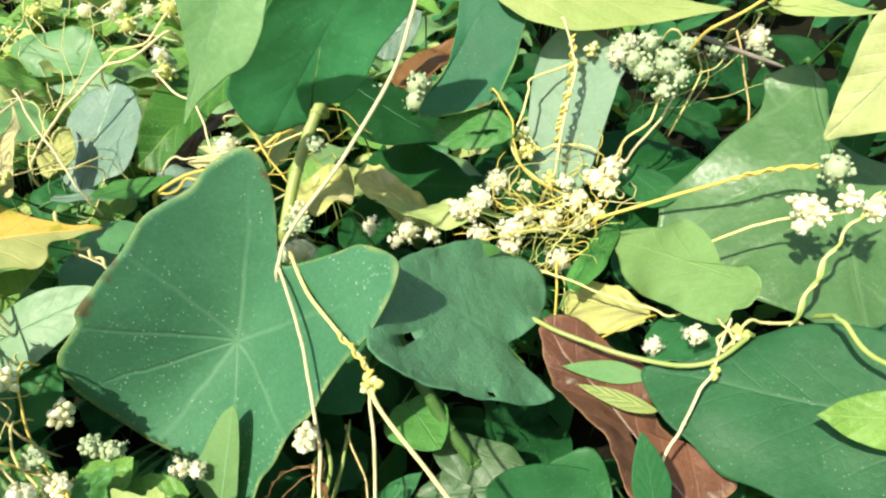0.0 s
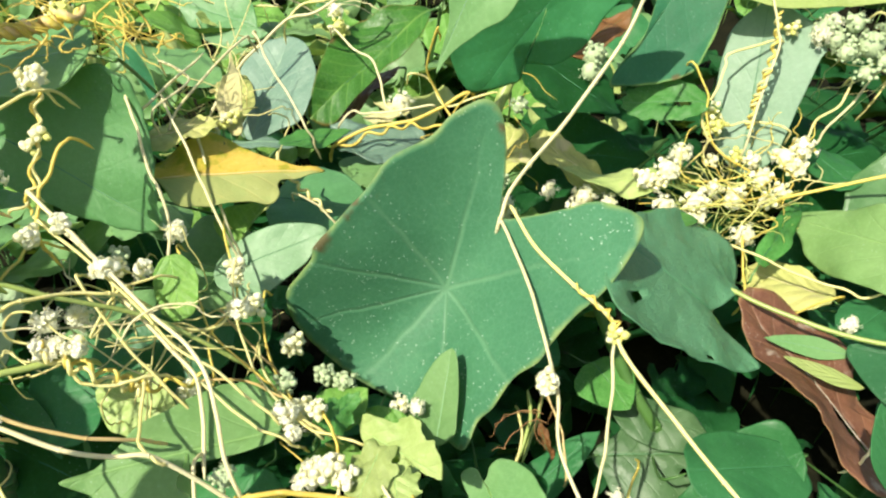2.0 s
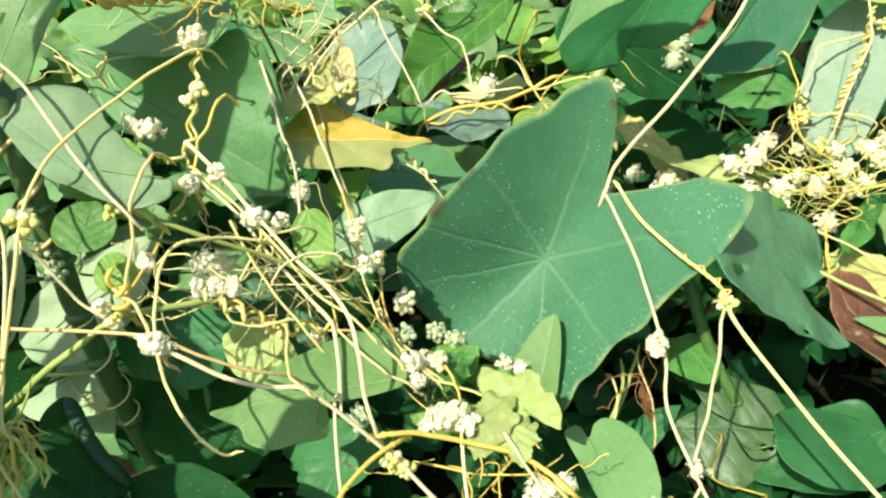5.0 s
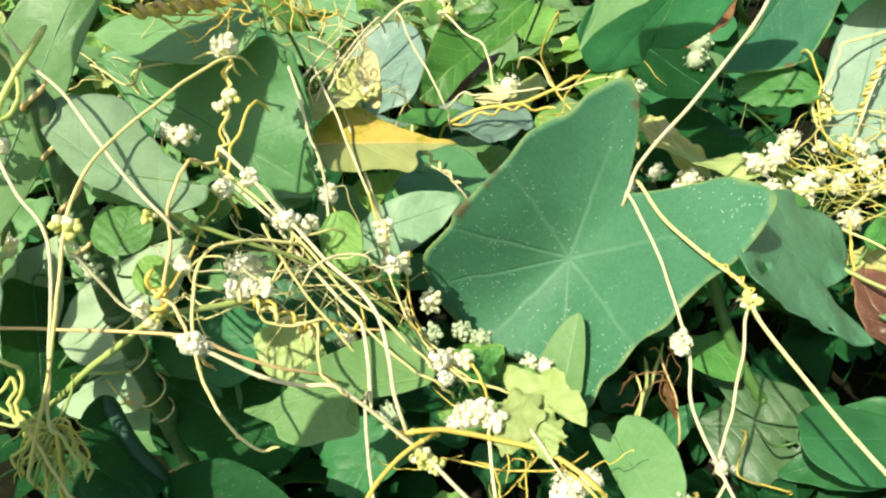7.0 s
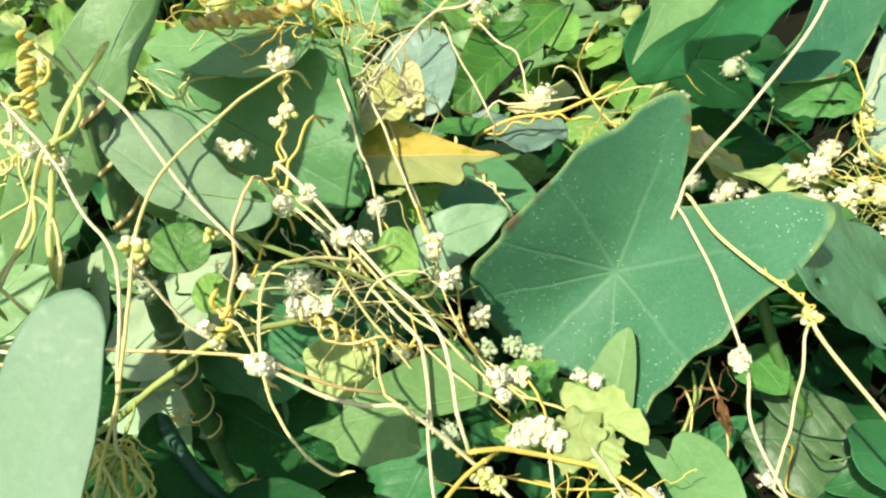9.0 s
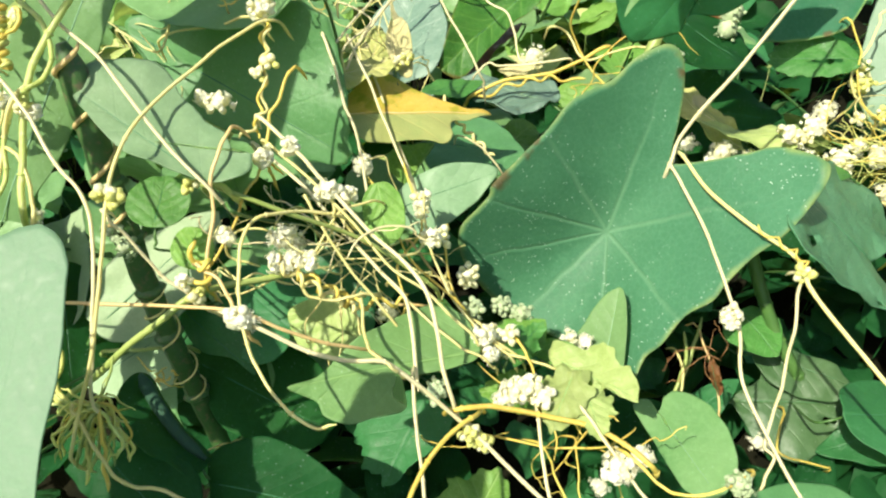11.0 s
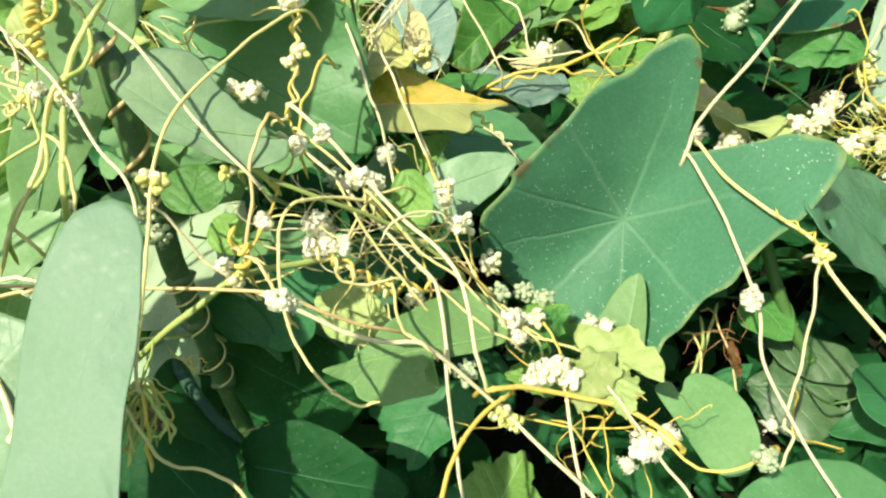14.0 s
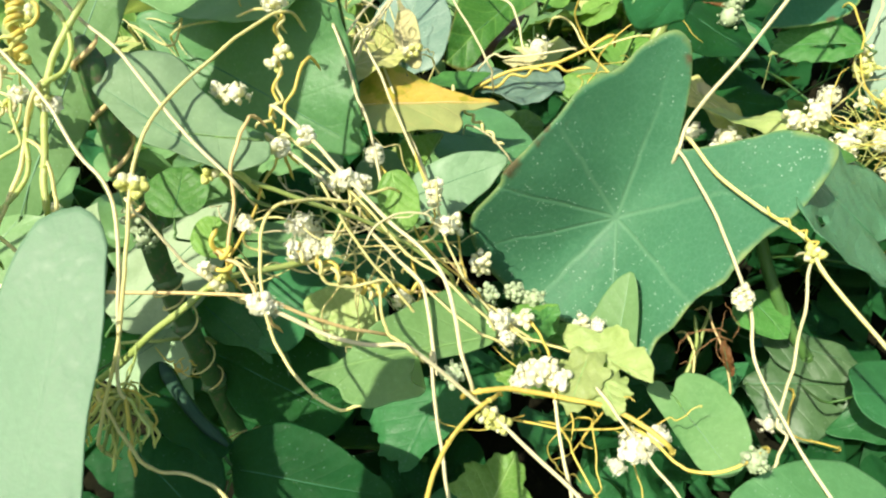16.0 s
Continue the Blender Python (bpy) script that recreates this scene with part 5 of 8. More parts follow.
leaf('oval_leaf', 'pale sunlit leaf behind the dark stalk', 'ovate', (-0.4007, 0.1865, 0.1419), (-0.3447, 0.2490, 0.1840), (-0.3465, 0.2093, 0.1544), 0.8, 'wan', wave=0.05)
leaf('oval_leaf', 'pale blue-grey leaf in sun behind a stem', 'ovate', (-0.0183, 0.5538, 0.2592), (-0.0515, 0.5429, 0.2290), (-0.0202, 0.5430, 0.2373), 1.0, 'grey', wave=0.04, edge=((0.48, 0.16), (0.79, 0.54), (0.61, 0.91), (-0.06, 0.98), (-0.19, 0.56), (-0.46, 0.2), (0.02, -0.03)))
leaf('broad_leaf', 'large glossy ribbed green leaf behind dodder stems', 'ovate', (0.2659, 0.4909, 0.2421), (0.2641, 0.2982, 0.1254), (0.1505, 0.4057, 0.1656), 1.0, 'glossy', wave=0.06, edge=((0.29, 0.07), (0.38, 0.15), (0.57, 0.23), (0.8, 0.33), (0.95, 0.4), (1.02, 0.5), (0.94, 0.63), (0.69, 0.73), (0.45, 0.8), (0.11, 0.86), (-0.18, 0.81), (-0.38, 0.59), (-0.35, 0.38), (-0.14, 0.3), (-0.01, 0.2), (-0.08, 0.08), (0.0, 0.0), (0.14, -0.01), (0.28, 0.01)))
leaf('broad_leaf', 'large dark green leaf with a drooping tip', 'ovate', (-0.0450, 0.4123, 0.3364), (-0.1078, 0.4036, 0.2365), (-0.1009, 0.4064, 0.3160), 1.0, 'backlit', wave=0.05, fold=0.1, stem=None, rib=0.4, edge=((1.0, 0.82), (0.73, 0.95), (0.29, 1.02), (-0.02, 1.0), (-0.28, 0.91), (-0.43, 0.84), (-0.36, 0.74), (-0.69, 0.64), (-0.86, 0.49), (-0.84, 0.29), (-0.97, 0.04), (-0.79, -0.12), (0.04, -0.02), (0.83, 0.18), (0.99, 0.52)))
leaf('broad_leaf', 'broad blue-green leaf lying low over dead leaves', 'ovate', (0.2387, 0.2223, 0.1760), (0.1150, 0.2845, 0.1500), (0.1918, 0.2876, 0.1784), 1.0, 'brine', wave=0.06, fold=0.06, rib=0.4, edge=((-0.0, 1.0), (-0.36, 0.96), (-0.73, 0.86), (-1.09, 0.68), (-1.33, 0.46), (-1.39, 0.22), (-0.98, 0.02), (0.05, -0.06), (0.79, 0.04), (1.1, 0.26), (1.07, 0.48), (0.77, 0.65), (0.27, 0.83)))
# added out of view, only to throw shade into the gap behind the flowers
leaf("broad_leaf", "unseen green leaf added to shade the gap behind", "oval", (0.188, 0.515, 0.362), (0.112, 0.470, 0.350), (0.132, 0.520, 0.360), 0.9, "mid", wave=0.06)
leaf('withered_leaf', 'cream-yellow leaf edge beside a blue-grey leaf', 'lance', (-0.3102, 0.4836, 0.1531), (-0.3102, 0.5349, 0.1701), (-0.2962, 0.5004, 0.1584), 1.0, 'sere', wave=0.1)
leaf('broad_leaf', 'large shadowed green leaf along a pale edge', 'ovate', (-0.4170, 0.3216, 0.2545), (-0.2728, 0.2745, 0.2115), (-0.3354, 0.3265, 0.2915), 1.0, 'jade', wave=0.04, edge=((0.07, -0.01), (0.31, 0.13), (0.55, 0.32), (0.68, 0.44), (0.87, 0.53), (1.0, 0.61), (0.95, 0.7), (0.75, 0.79), (0.52, 0.87), (0.24, 0.95), (0.05, 0.99), (-0.1, 0.98), (-0.2, 0.88), (-0.24, 0.79), (-0.31, 0.68), (-0.35, 0.48), (-0.29, 0.29), (-0.15, 0.1)))
leaf('oval_leaf', 'pale green oval leaf crossed by fine shadows', 'ovate', (-0.2523, 0.2768, 0.1746), (-0.1916, 0.3023, 0.1924), (-0.2173, 0.2688, 0.1712), 1.0, 'hoary', wave=0.04, edge=((0.12, 0.0), (-0.39, 0.09), (-0.65, 0.32), (-0.62, 0.65), (-0.29, 0.94), (0.02, 1.01), (0.49, 0.77), (0.84, 0.46), (1.0, 0.25), (0.64, 0.1)))
leaf('oval_leaf', 'small light green leaf in sun', 'ovate', (-0.2446, 0.2963, 0.1813), (-0.2333, 0.3304, 0.1909), (-0.2587, 0.3178, 0.1895), 1.0, 'fresh', wave=0.05, edge=((-0.0, -0.0), (0.63, 0.09), (1.02, 0.29), (0.94, 0.58), (0.47, 0.83), (0.0, 1.0), (-0.03, 0.68), (-0.0, 0.37)))
leaf('toothed_leaf', 'small narrow green leaf below the large leaf', 'lance', (-0.1770, 0.2057, 0.1369), (-0.1561, 0.2266, 0.1455), (-0.1617, 0.2103, 0.1368), 1.0, 'mid', wave=0.08)
leaf('toothed_leaf', 'small bright green leaf by flower heads', 'ovate', (-0.1518, 0.1933, 0.1280), (-0.1861, 0.1838, 0.1341), (-0.1696, 0.1995, 0.1367), 1.0, 'fresh', wave=0.08, teeth=0.05)
leaf('toothed_leaf', 'small fresh green leaf in the corner', 'ovate', (-0.1269, 0.1820, 0.1285), (-0.1522, 0.1987, 0.1347), (-0.1350, 0.1998, 0.1350), 1.0, 'young', wave=0.08, teeth=0.05)
leaf('oval_leaf', 'bright green leaf low beside flower heads', 'ovate', (-0.1290, 0.2091, 0.1347), (-0.1654, 0.2190, 0.1394), (-0.1501, 0.2247, 0.1385), 1.0, 'fresh', wave=0.08)
leaf('oval_leaf', 'small green leaf under white flower heads', 'ovate', (-0.1782, 0.2022, 0.1503), (-0.1546, 0.2222, 0.1515), (-0.1711, 0.2279, 0.1507), 1.0, 'fresh', wave=0.08)
leaf('oval_leaf', 'pale leaf at the foot of dodder stems', 'heart', (-0.2141, 0.2045, 0.1370), (-0.2142, 0.2377, 0.1470), (-0.1942, 0.2190, 0.1394), 1.0, 'mid', wave=0.06)
leaf('oval_leaf', 'dark leaf behind dodder stems', 'heart', (-0.2466, 0.2708, 0.1244), (-0.2309, 0.3048, 0.1354), (-0.2256, 0.2813, 0.1217), 1.0, 'deep', wave=0.06)
leaf('dry_bract', 'papery cream-white dried bract', 'lance', (-0.1728, 0.4995, 0.1605), (-0.2041, 0.4956, 0.1603), (-0.1892, 0.5029, 0.1616), 1.0, 'husk', wave=0.12, stem=None)
leaf('dry_bract', 'papery cream-white dried bract', 'lance', (-0.1666, 0.5040, 0.1631), (-0.1968, 0.5112, 0.1641), (-0.1817, 0.5123, 0.1655), 1.0, 'husk', wave=0.12, stem=None)
leaf('dry_bract', 'papery cream-white dried bract', 'lance', (-0.1741, 0.4942, 0.1586), (-0.1965, 0.4931, 0.1571), (-0.1860, 0.4964, 0.1582), 1.0, 'husk', wave=0.12, stem=None)

# ---- stalks and sticks ----
vine('thick dark ribbed stalk wound with fine dodder', [(-0.3815, 0.2130, 0.3000), (-0.3760, 0.2070, 0.2660), (-0.3725, 0.2010, 0.2350), (-0.3680, 0.1960, 0.2050), (-0.3620, 0.1900, 0.1750), (-0.3560, 0.1850, 0.1470), (-0.3470, 0.1800, 0.1050), (-0.3330, 0.1740, 0.0300)], 0.00700, 'stalk', name='plant_stalk', category='stalk', taper=0.2)
vine('rust-brown dodder coiled round a dark stalk', [(-0.3815, 0.2130, 0.3000), (-0.3760, 0.2070, 0.2660), (-0.3725, 0.2010, 0.2350), (-0.3680, 0.1960, 0.2050)], 0.00120, 'rust', turns=4, twist=0.00720)
vine('fine pale dodder coiled round a dark stalk', [(-0.3620, 0.1900, 0.1750), (-0.3560, 0.1850, 0.1470), (-0.3470, 0.1800, 0.1050)], 0.00060, 'dodder', turns=4.5, twist=0.00740)
vine('bare grey dry twig in shade', [(0.1768, 0.5004, 0.2639), (0.2097, 0.4997, 0.2517), (0.2545, 0.5034, 0.2353)], 0.00225, 'twig', name='dry_twig', category='twig', taper=0.3, wander=0.4)
vine('smooth pale green leaf stalk', [(-0.1106, 0.4098, 0.1370), (-0.1100, 0.4032, 0.1533), (-0.1086, 0.4038, 0.1647), (-0.1008, 0.4278, 0.1954), (-0.0872, 0.4518, 0.2261), (-0.0849, 0.4594, 0.2253), (-0.0839, 0.4696, 0.2135)], 0.00430, 'green', name='plant_stalk', category='stalk', wander=0.3)
vine('smooth bright green stalk in the shade', [(-0.0329, 0.3125, 0.1595), (-0.0238, 0.3092, 0.1398), (-0.0098, 0.2998, 0.1127), (0.0036, 0.2887, 0.0912), (0.0201, 0.2788, 0.0709), (0.0396, 0.2809, 0.0412)], 0.00420, 'petiole', name='plant_stalk', category='stalk', wander=0.3)
vine('thin green stem arching over dead leaves', [(0.0483, 0.3355, 0.1368), (0.0507, 0.3254, 0.1508), (0.0565, 0.3178, 0.1569), (0.0870, 0.2965, 0.1574), (0.1239, 0.2775, 0.1622), (0.1453, 0.2715, 0.1708), (0.1648, 0.2812, 0.1783), (0.1708, 0.2877, 0.1746), (0.1733, 0.2973, 0.1615)], 0.00149, 'green', name='plant_stalk', category='stalk')
vine('thin green stem over a broad leaf', [(0.1995, 0.2861, 0.1881), (0.2003, 0.2749, 0.2014), (0.2021, 0.2647, 0.2059), (0.2062, 0.2493, 0.2025), (0.2160, 0.2314, 0.2039)], 0.00140, 'green', name='plant_stalk', category='stalk')
vine('slender green stem with a rough skin', [(-0.3857, 0.1358, 0.1324), (-0.3837, 0.1275, 0.1487), (-0.3790, 0.1242, 0.1599), (-0.3526, 0.1258, 0.1891), (-0.3265, 0.1325, 0.2136), (-0.3075, 0.1475, 0.2240), (-0.2790, 0.1708, 0.2171), (-0.2737, 0.1788, 0.2098), (-0.2715, 0.1890, 0.1953)], 0.00162, 'green', name='plant_stalk', category='stalk')
vine('thin green leaf stem', [(-0.2987, 0.1860, 0.2405), (-0.3013, 0.1791, 0.2542), (-0.3074, 0.1788, 0.2595), (-0.3440, 0.1984, 0.2555), (-0.3817, 0.2264, 0.2534), (-0.3873, 0.2342, 0.2471), (-0.3897, 0.2444, 0.2330)], 0.00140, 'lush', name='plant_stalk', category='stalk')
vine('thin green leaf stem', [(-0.3155, 0.1872, 0.2434), (-0.3130, 0.1795, 0.2558), (-0.3073, 0.1776, 0.2582), (-0.2807, 0.1856, 0.2417), (-0.2478, 0.2036, 0.2130), (-0.2191, 0.2089, 0.1856), (-0.2141, 0.2134, 0.1748), (-0.2119, 0.2222, 0.1587)], 0.00115, 'green', name='plant_stalk', category='stalk')
vine('green stem in the shade', [(-0.3991, 0.1869, 0.1162), (-0.3961, 0.1790, 0.1304), (-0.3892, 0.1766, 0.1370), (-0.3708, 0.1796, 0.1385), (-0.3594, 0.1887, 0.1323), (-0.3544, 0.1963, 0.1236), (-0.3522, 0.2064, 0.1084)], 0.00107, 'green', name='plant_stalk', category='stalk')

# ---- dodder stems ----
vine('pale straw-coloured dodder stem stretched over leaves', [(-0.0120, 0.4023, 0.3334), (-0.0184, 0.3921, 0.3121), (-0.0296, 0.3776, 0.2854), (-0.0584, 0.3510, 0.2466), (-0.0769, 0.3329, 0.2283), (-0.0873, 0.3199, 0.2165), (-0.0909, 0.3096, 0.2066), (-0.0927, 0.3084, 0.1959), (-0.0934, 0.3147, 0.1799)], 0.00116, 'straw', wander=0.4)
vine('pale straw-coloured dodder stem stretched over leaves', [(-0.0941, 0.3291, 0.1870), (-0.0930, 0.3180, 0.2003), (-0.0903, 0.3081, 0.2047), (-0.0808, 0.2859, 0.1989), (-0.0721, 0.2630, 0.1924), (-0.0658, 0.2394, 0.1849), (-0.0584, 0.2135, 0.1746), (-0.0560, 0.1894, 0.1595), (-0.0380, 0.1566, 0.1415), (-0.0197, 0.1285, 0.1289), (-0.0084, 0.1052, 0.1209)], 0.00094, 'straw', wander=0.5)
vine('creamy yellow dodder stem', [(-0.0882, 0.3350, 0.1907), (-0.0869, 0.3239, 0.2042), (-0.0839, 0.3141, 0.2091), (-0.0716, 0.2888, 0.2043), (-0.0519, 0.2594, 0.2040), (-0.0356, 0.2345, 0.2063), (-0.0308, 0.2180, 0.2010), (-0.0074, 0.1928, 0.1854), (0.0134, 0.1697, 0.1741), (0.0326, 0.1497, 0.1653), (0.0553, 0.1249, 0.1564)], 0.00110, 'dodder', wander=0.4)
vine('golden dodder wrapped round another stem', [(-0.0514, 0.2573, 0.2062), (-0.0353, 0.2325, 0.2086), (-0.0318, 0.2240, 0.2026)], 0.00059, 'gold', turns=5, twist=0.00161)
vine('pale straw-coloured dodder stem stretched over leaves', [(-0.0344, 0.2412, 0.1886), (-0.0342, 0.2314, 0.2000), (-0.0339, 0.2245, 0.1998), (-0.0326, 0.2130, 0.1779), (-0.0324, 0.2019, 0.1565), (-0.0339, 0.1901, 0.1345), (-0.0360, 0.1806, 0.1232), (-0.0318, 0.1756, 0.1200), (-0.0370, 0.1632, 0.1140), (-0.0395, 0.1609, 0.1052), (-0.0405, 0.1668, 0.0900)], 0.00085, 'straw')
vine('knobbly orange-gold dodder stem on a broad leaf', [(0.1016, 0.4186, 0.1473), (0.1044, 0.4101, 0.1625), (0.1109, 0.4063, 0.1711), (0.1571, 0.4045, 0.1900), (0.1868, 0.3943, 0.2094), (0.2072, 0.3948, 0.2150), (0.2268, 0.3930, 0.2191), (0.2438, 0.3850, 0.2219), (0.2501, 0.3857, 0.2169), (0.2528, 0.3928, 0.2034)], 0.00122, 'gold')
vine('golden dodder wound round another stem', [(0.1820, 0.3913, 0.2104), (0.2054, 0.3914, 0.2171), (0.2344, 0.3880, 0.2225)], 0.00063, 'gold', turns=4, twist=0.00121)
vine('creamy yellow dodder stem', [(0.1610, 0.3747, 0.1584), (0.1635, 0.3660, 0.1740), (0.1693, 0.3616, 0.1838), (0.1892, 0.3590, 0.1967), (0.2101, 0.3567, 0.2051), (0.2297, 0.3514, 0.2114), (0.2538, 0.3473, 0.2223), (0.2601, 0.3498, 0.2192), (0.2627, 0.3577, 0.2064)], 0.00088, 'dodder')
vine('twisted pair of yellow-green dodder stems', [(0.1927, 0.2922, 0.1761), (0.2087, 0.3113, 0.1844), (0.2227, 0.3281, 0.1978), (0.2374, 0.3402, 0.2133), (0.2538, 0.3513, 0.2274)], 0.00096, 'dodder', turns=4, twist=0.0013)
vine('twisted pair of yellow-green dodder stems', [(0.1942, 0.2931, 0.1774), (0.2103, 0.3123, 0.1857), (0.2243, 0.3292, 0.1991), (0.2390, 0.3412, 0.2146), (0.2636, 0.3533, 0.2300)], 0.00110, 'green', turns=4, twist=0.0013)
vine('golden yellow dodder stem looping over leaves', [(0.1539, 0.2900, 0.1517), (0.1559, 0.2836, 0.1666), (0.1607, 0.2847, 0.1747), (0.1706, 0.2945, 0.1791), (0.1839, 0.2973, 0.1746), (0.2008, 0.2988, 0.1732), (0.2078, 0.3030, 0.1667), (0.2107, 0.3116, 0.1524)], 0.00094, 'dodder')
vine('creamy yellow dodder stem', [(0.1645, 0.3129, 0.1612), (0.1630, 0.3022, 0.1740), (0.1596, 0.2931, 0.1774), (0.1529, 0.2828, 0.1723), (0.1446, 0.2653, 0.1709), (0.1356, 0.2554, 0.1665), (0.1254, 0.2419, 0.1556), (0.1159, 0.2316, 0.1457), (0.1098, 0.2220, 0.1350), (0.1070, 0.2213, 0.1242), (0.1058, 0.2278, 0.1082)], 0.00085, 'straw')
vine('golden yellow dodder stem looping over leaves', [(0.1546, 0.3117, 0.1612), (0.1554, 0.3006, 0.1741), (0.1572, 0.2907, 0.1775), (0.1599, 0.2814, 0.1737), (0.1533, 0.2784, 0.1715), (0.1514, 0.2847, 0.1747), (0.1584, 0.2890, 0.1770), (0.1641, 0.2962, 0.1729), (0.1666, 0.3061, 0.1596)], 0.00074, 'dodder')
vine('golden yellow dodder stem looping over leaves', [(0.0339, 0.3885, 0.1409), (0.0367, 0.3793, 0.1543), (0.0434, 0.3739, 0.1589), (0.0655, 0.3677, 0.1543), (0.0910, 0.3597, 0.1489), (0.1120, 0.3503, 0.1450), (0.1311, 0.3396, 0.1474), (0.1421, 0.3326, 0.1467), (0.1563, 0.3322, 0.1542), (0.1624, 0.3356, 0.1515), (0.1651, 0.3439, 0.1389)], 0.00086, 'dodder')
vine('golden yellow dodder stem looping over leaves', [(0.0774, 0.4005, 0.1336), (0.0772, 0.3893, 0.1464), (0.0767, 0.3793, 0.1496), (0.0751, 0.3601, 0.1412), (0.0702, 0.3340, 0.1404), (0.0689, 0.3308, 0.1342), (0.0683, 0.3362, 0.1201)], 0.00082, 'gold')
vine('golden yellow dodder stem looping over leaves', [(0.0882, 0.3270, 0.1191), (0.0908, 0.3202, 0.1331), (0.0967, 0.3203, 0.1391), (0.1168, 0.3329, 0.1390), (0.1325, 0.3399, 0.1398), (0.1389, 0.3463, 0.1341), (0.1416, 0.3559, 0.1202)], 0.00074, 'gold')
vine('yellow dodder coiled tightly along a leaf', [(0.0859, 0.4675, 0.2722), (0.0878, 0.4596, 0.2557), (0.0827, 0.4493, 0.2359), (0.0797, 0.4419, 0.2184), (0.0786, 0.4367, 0.2036)], 0.00102, 'dodder', turns=10, twist=0.00176)
vine('yellow dodder coiled tightly along a leaf', [(0.0874, 0.4698, 0.2752), (0.0864, 0.4587, 0.2561), (0.0837, 0.4483, 0.2363), (0.0788, 0.4410, 0.2188), (0.0805, 0.4355, 0.2021)], 0.00096, 'gold', turns=9, twist=0.00176)
vine('creamy yellow dodder stem', [(0.0782, 0.4896, 0.2699), (0.0791, 0.4797, 0.2815), (0.0811, 0.4725, 0.2818), (0.0870, 0.4617, 0.2648), (0.0885, 0.4554, 0.2535), (0.0827, 0.4445, 0.2298), (0.0782, 0.4302, 0.1985), (0.0773, 0.4309, 0.1862), (0.0770, 0.4381, 0.1695)], 0.00084, 'straw')
vine('golden yellow dodder stem looping over leaves', [(0.1042, 0.4920, 0.2341), (0.1014, 0.4830, 0.2474), (0.0948, 0.4781, 0.2516), (0.0771, 0.4744, 0.2470), (0.0607, 0.4661, 0.2445), (0.0588, 0.4614, 0.2384), (0.0549, 0.4518, 0.2261), (0.0476, 0.4442, 0.2083), (0.0540, 0.4388, 0.1933), (0.0706, 0.4345, 0.1796), (0.0759, 0.4367, 0.1692), (0.0781, 0.4445, 0.1533)], 0.00087, 'dodder')
vine('golden yellow dodder stem looping over leaves', [(0.0319, 0.4664, 0.2295), (0.0333, 0.4569, 0.2410), (0.0366, 0.4510, 0.2413), (0.0466, 0.4437, 0.2239), (0.0498, 0.4374, 0.2077), (0.0594, 0.4297, 0.1897), (0.0858, 0.4254, 0.1761), (0.0919, 0.4280, 0.1669), (0.0946, 0.4359, 0.1515)], 0.00069, 'gold')
vine('creamy yellow dodder stem', [(0.1122, 0.4349, 0.1782), (0.1137, 0.4291, 0.1928), (0.1172, 0.4314, 0.2000), (0.1307, 0.4542, 0.2049), (0.1482, 0.4661, 0.2120), (0.1543, 0.4761, 0.2247), (0.1567, 0.4837, 0.2239), (0.1578, 0.4938, 0.2121)], 0.00089, 'dodder')
vine('creamy yellow dodder stem', [(0.1173, 0.4337, 0.1765), (0.1190, 0.4277, 0.1909), (0.1230, 0.4297, 0.1979), (0.1387, 0.4517, 0.2017), (0.1548, 0.4629, 0.2159), (0.1638, 0.4712, 0.2315), (0.1670, 0.4777, 0.2310), (0.1684, 0.4874, 0.2193)], 0.00088, 'straw')
vine('golden yellow dodder stem looping over leaves', [(0.1093, 0.4429, 0.1893), (0.1070, 0.4363, 0.2026), (0.1016, 0.4369, 0.2071), (0.0826, 0.4517, 0.2017), (0.0686, 0.4493, 0.1985), (0.0602, 0.4528, 0.2079), (0.0557, 0.4583, 0.2069), (0.0538, 0.4675, 0.1951)], 0.00076, 'dodder')
vine('rusty thin dodder stem', [(0.2124, 0.5309, 0.2461), (0.2132, 0.5212, 0.2576), (0.2150, 0.5144, 0.2576), (0.2224, 0.5013, 0.2327), (0.2275, 0.4853, 0.2041), (0.2285, 0.4855, 0.1920), (0.2290, 0.4925, 0.1754)], 0.00074, 'rust')
vine('creamy yellow dodder stem', [(0.1664, 0.4728, 0.2575), (0.1688, 0.4637, 0.2733), (0.1742, 0.4585, 0.2834), (0.1884, 0.4542, 0.2942), (0.2053, 0.4519, 0.3075), (0.2108, 0.4547, 0.3058), (0.2131, 0.4628, 0.2936)], 0.00106, 'gold')
vine('creamy yellow dodder stem', [(0.1516, 0.4881, 0.2613), (0.1537, 0.4799, 0.2732), (0.1587, 0.4768, 0.2744), (0.1736, 0.4781, 0.2598), (0.1811, 0.4779, 0.2433), (0.1692, 0.4632, 0.2246), (0.1660, 0.4630, 0.2136), (0.1647, 0.4697, 0.1975)], 0.00075, 'dodder')
vine('pale straw-coloured dodder stem stretched over leaves', [(-0.3332, 0.5044, 0.1303), (-0.3320, 0.4980, 0.1462), (-0.3292, 0.4990, 0.1566), (-0.3138, 0.5244, 0.1810), (-0.2933, 0.5384, 0.1989), (-0.2728, 0.5516, 0.2158), (-0.2502, 0.5505, 0.2225), (-0.2231, 0.5630, 0.2385), (-0.2175, 0.5692, 0.2358), (-0.2151, 0.5787, 0.2232)], 0.00128, 'straw')
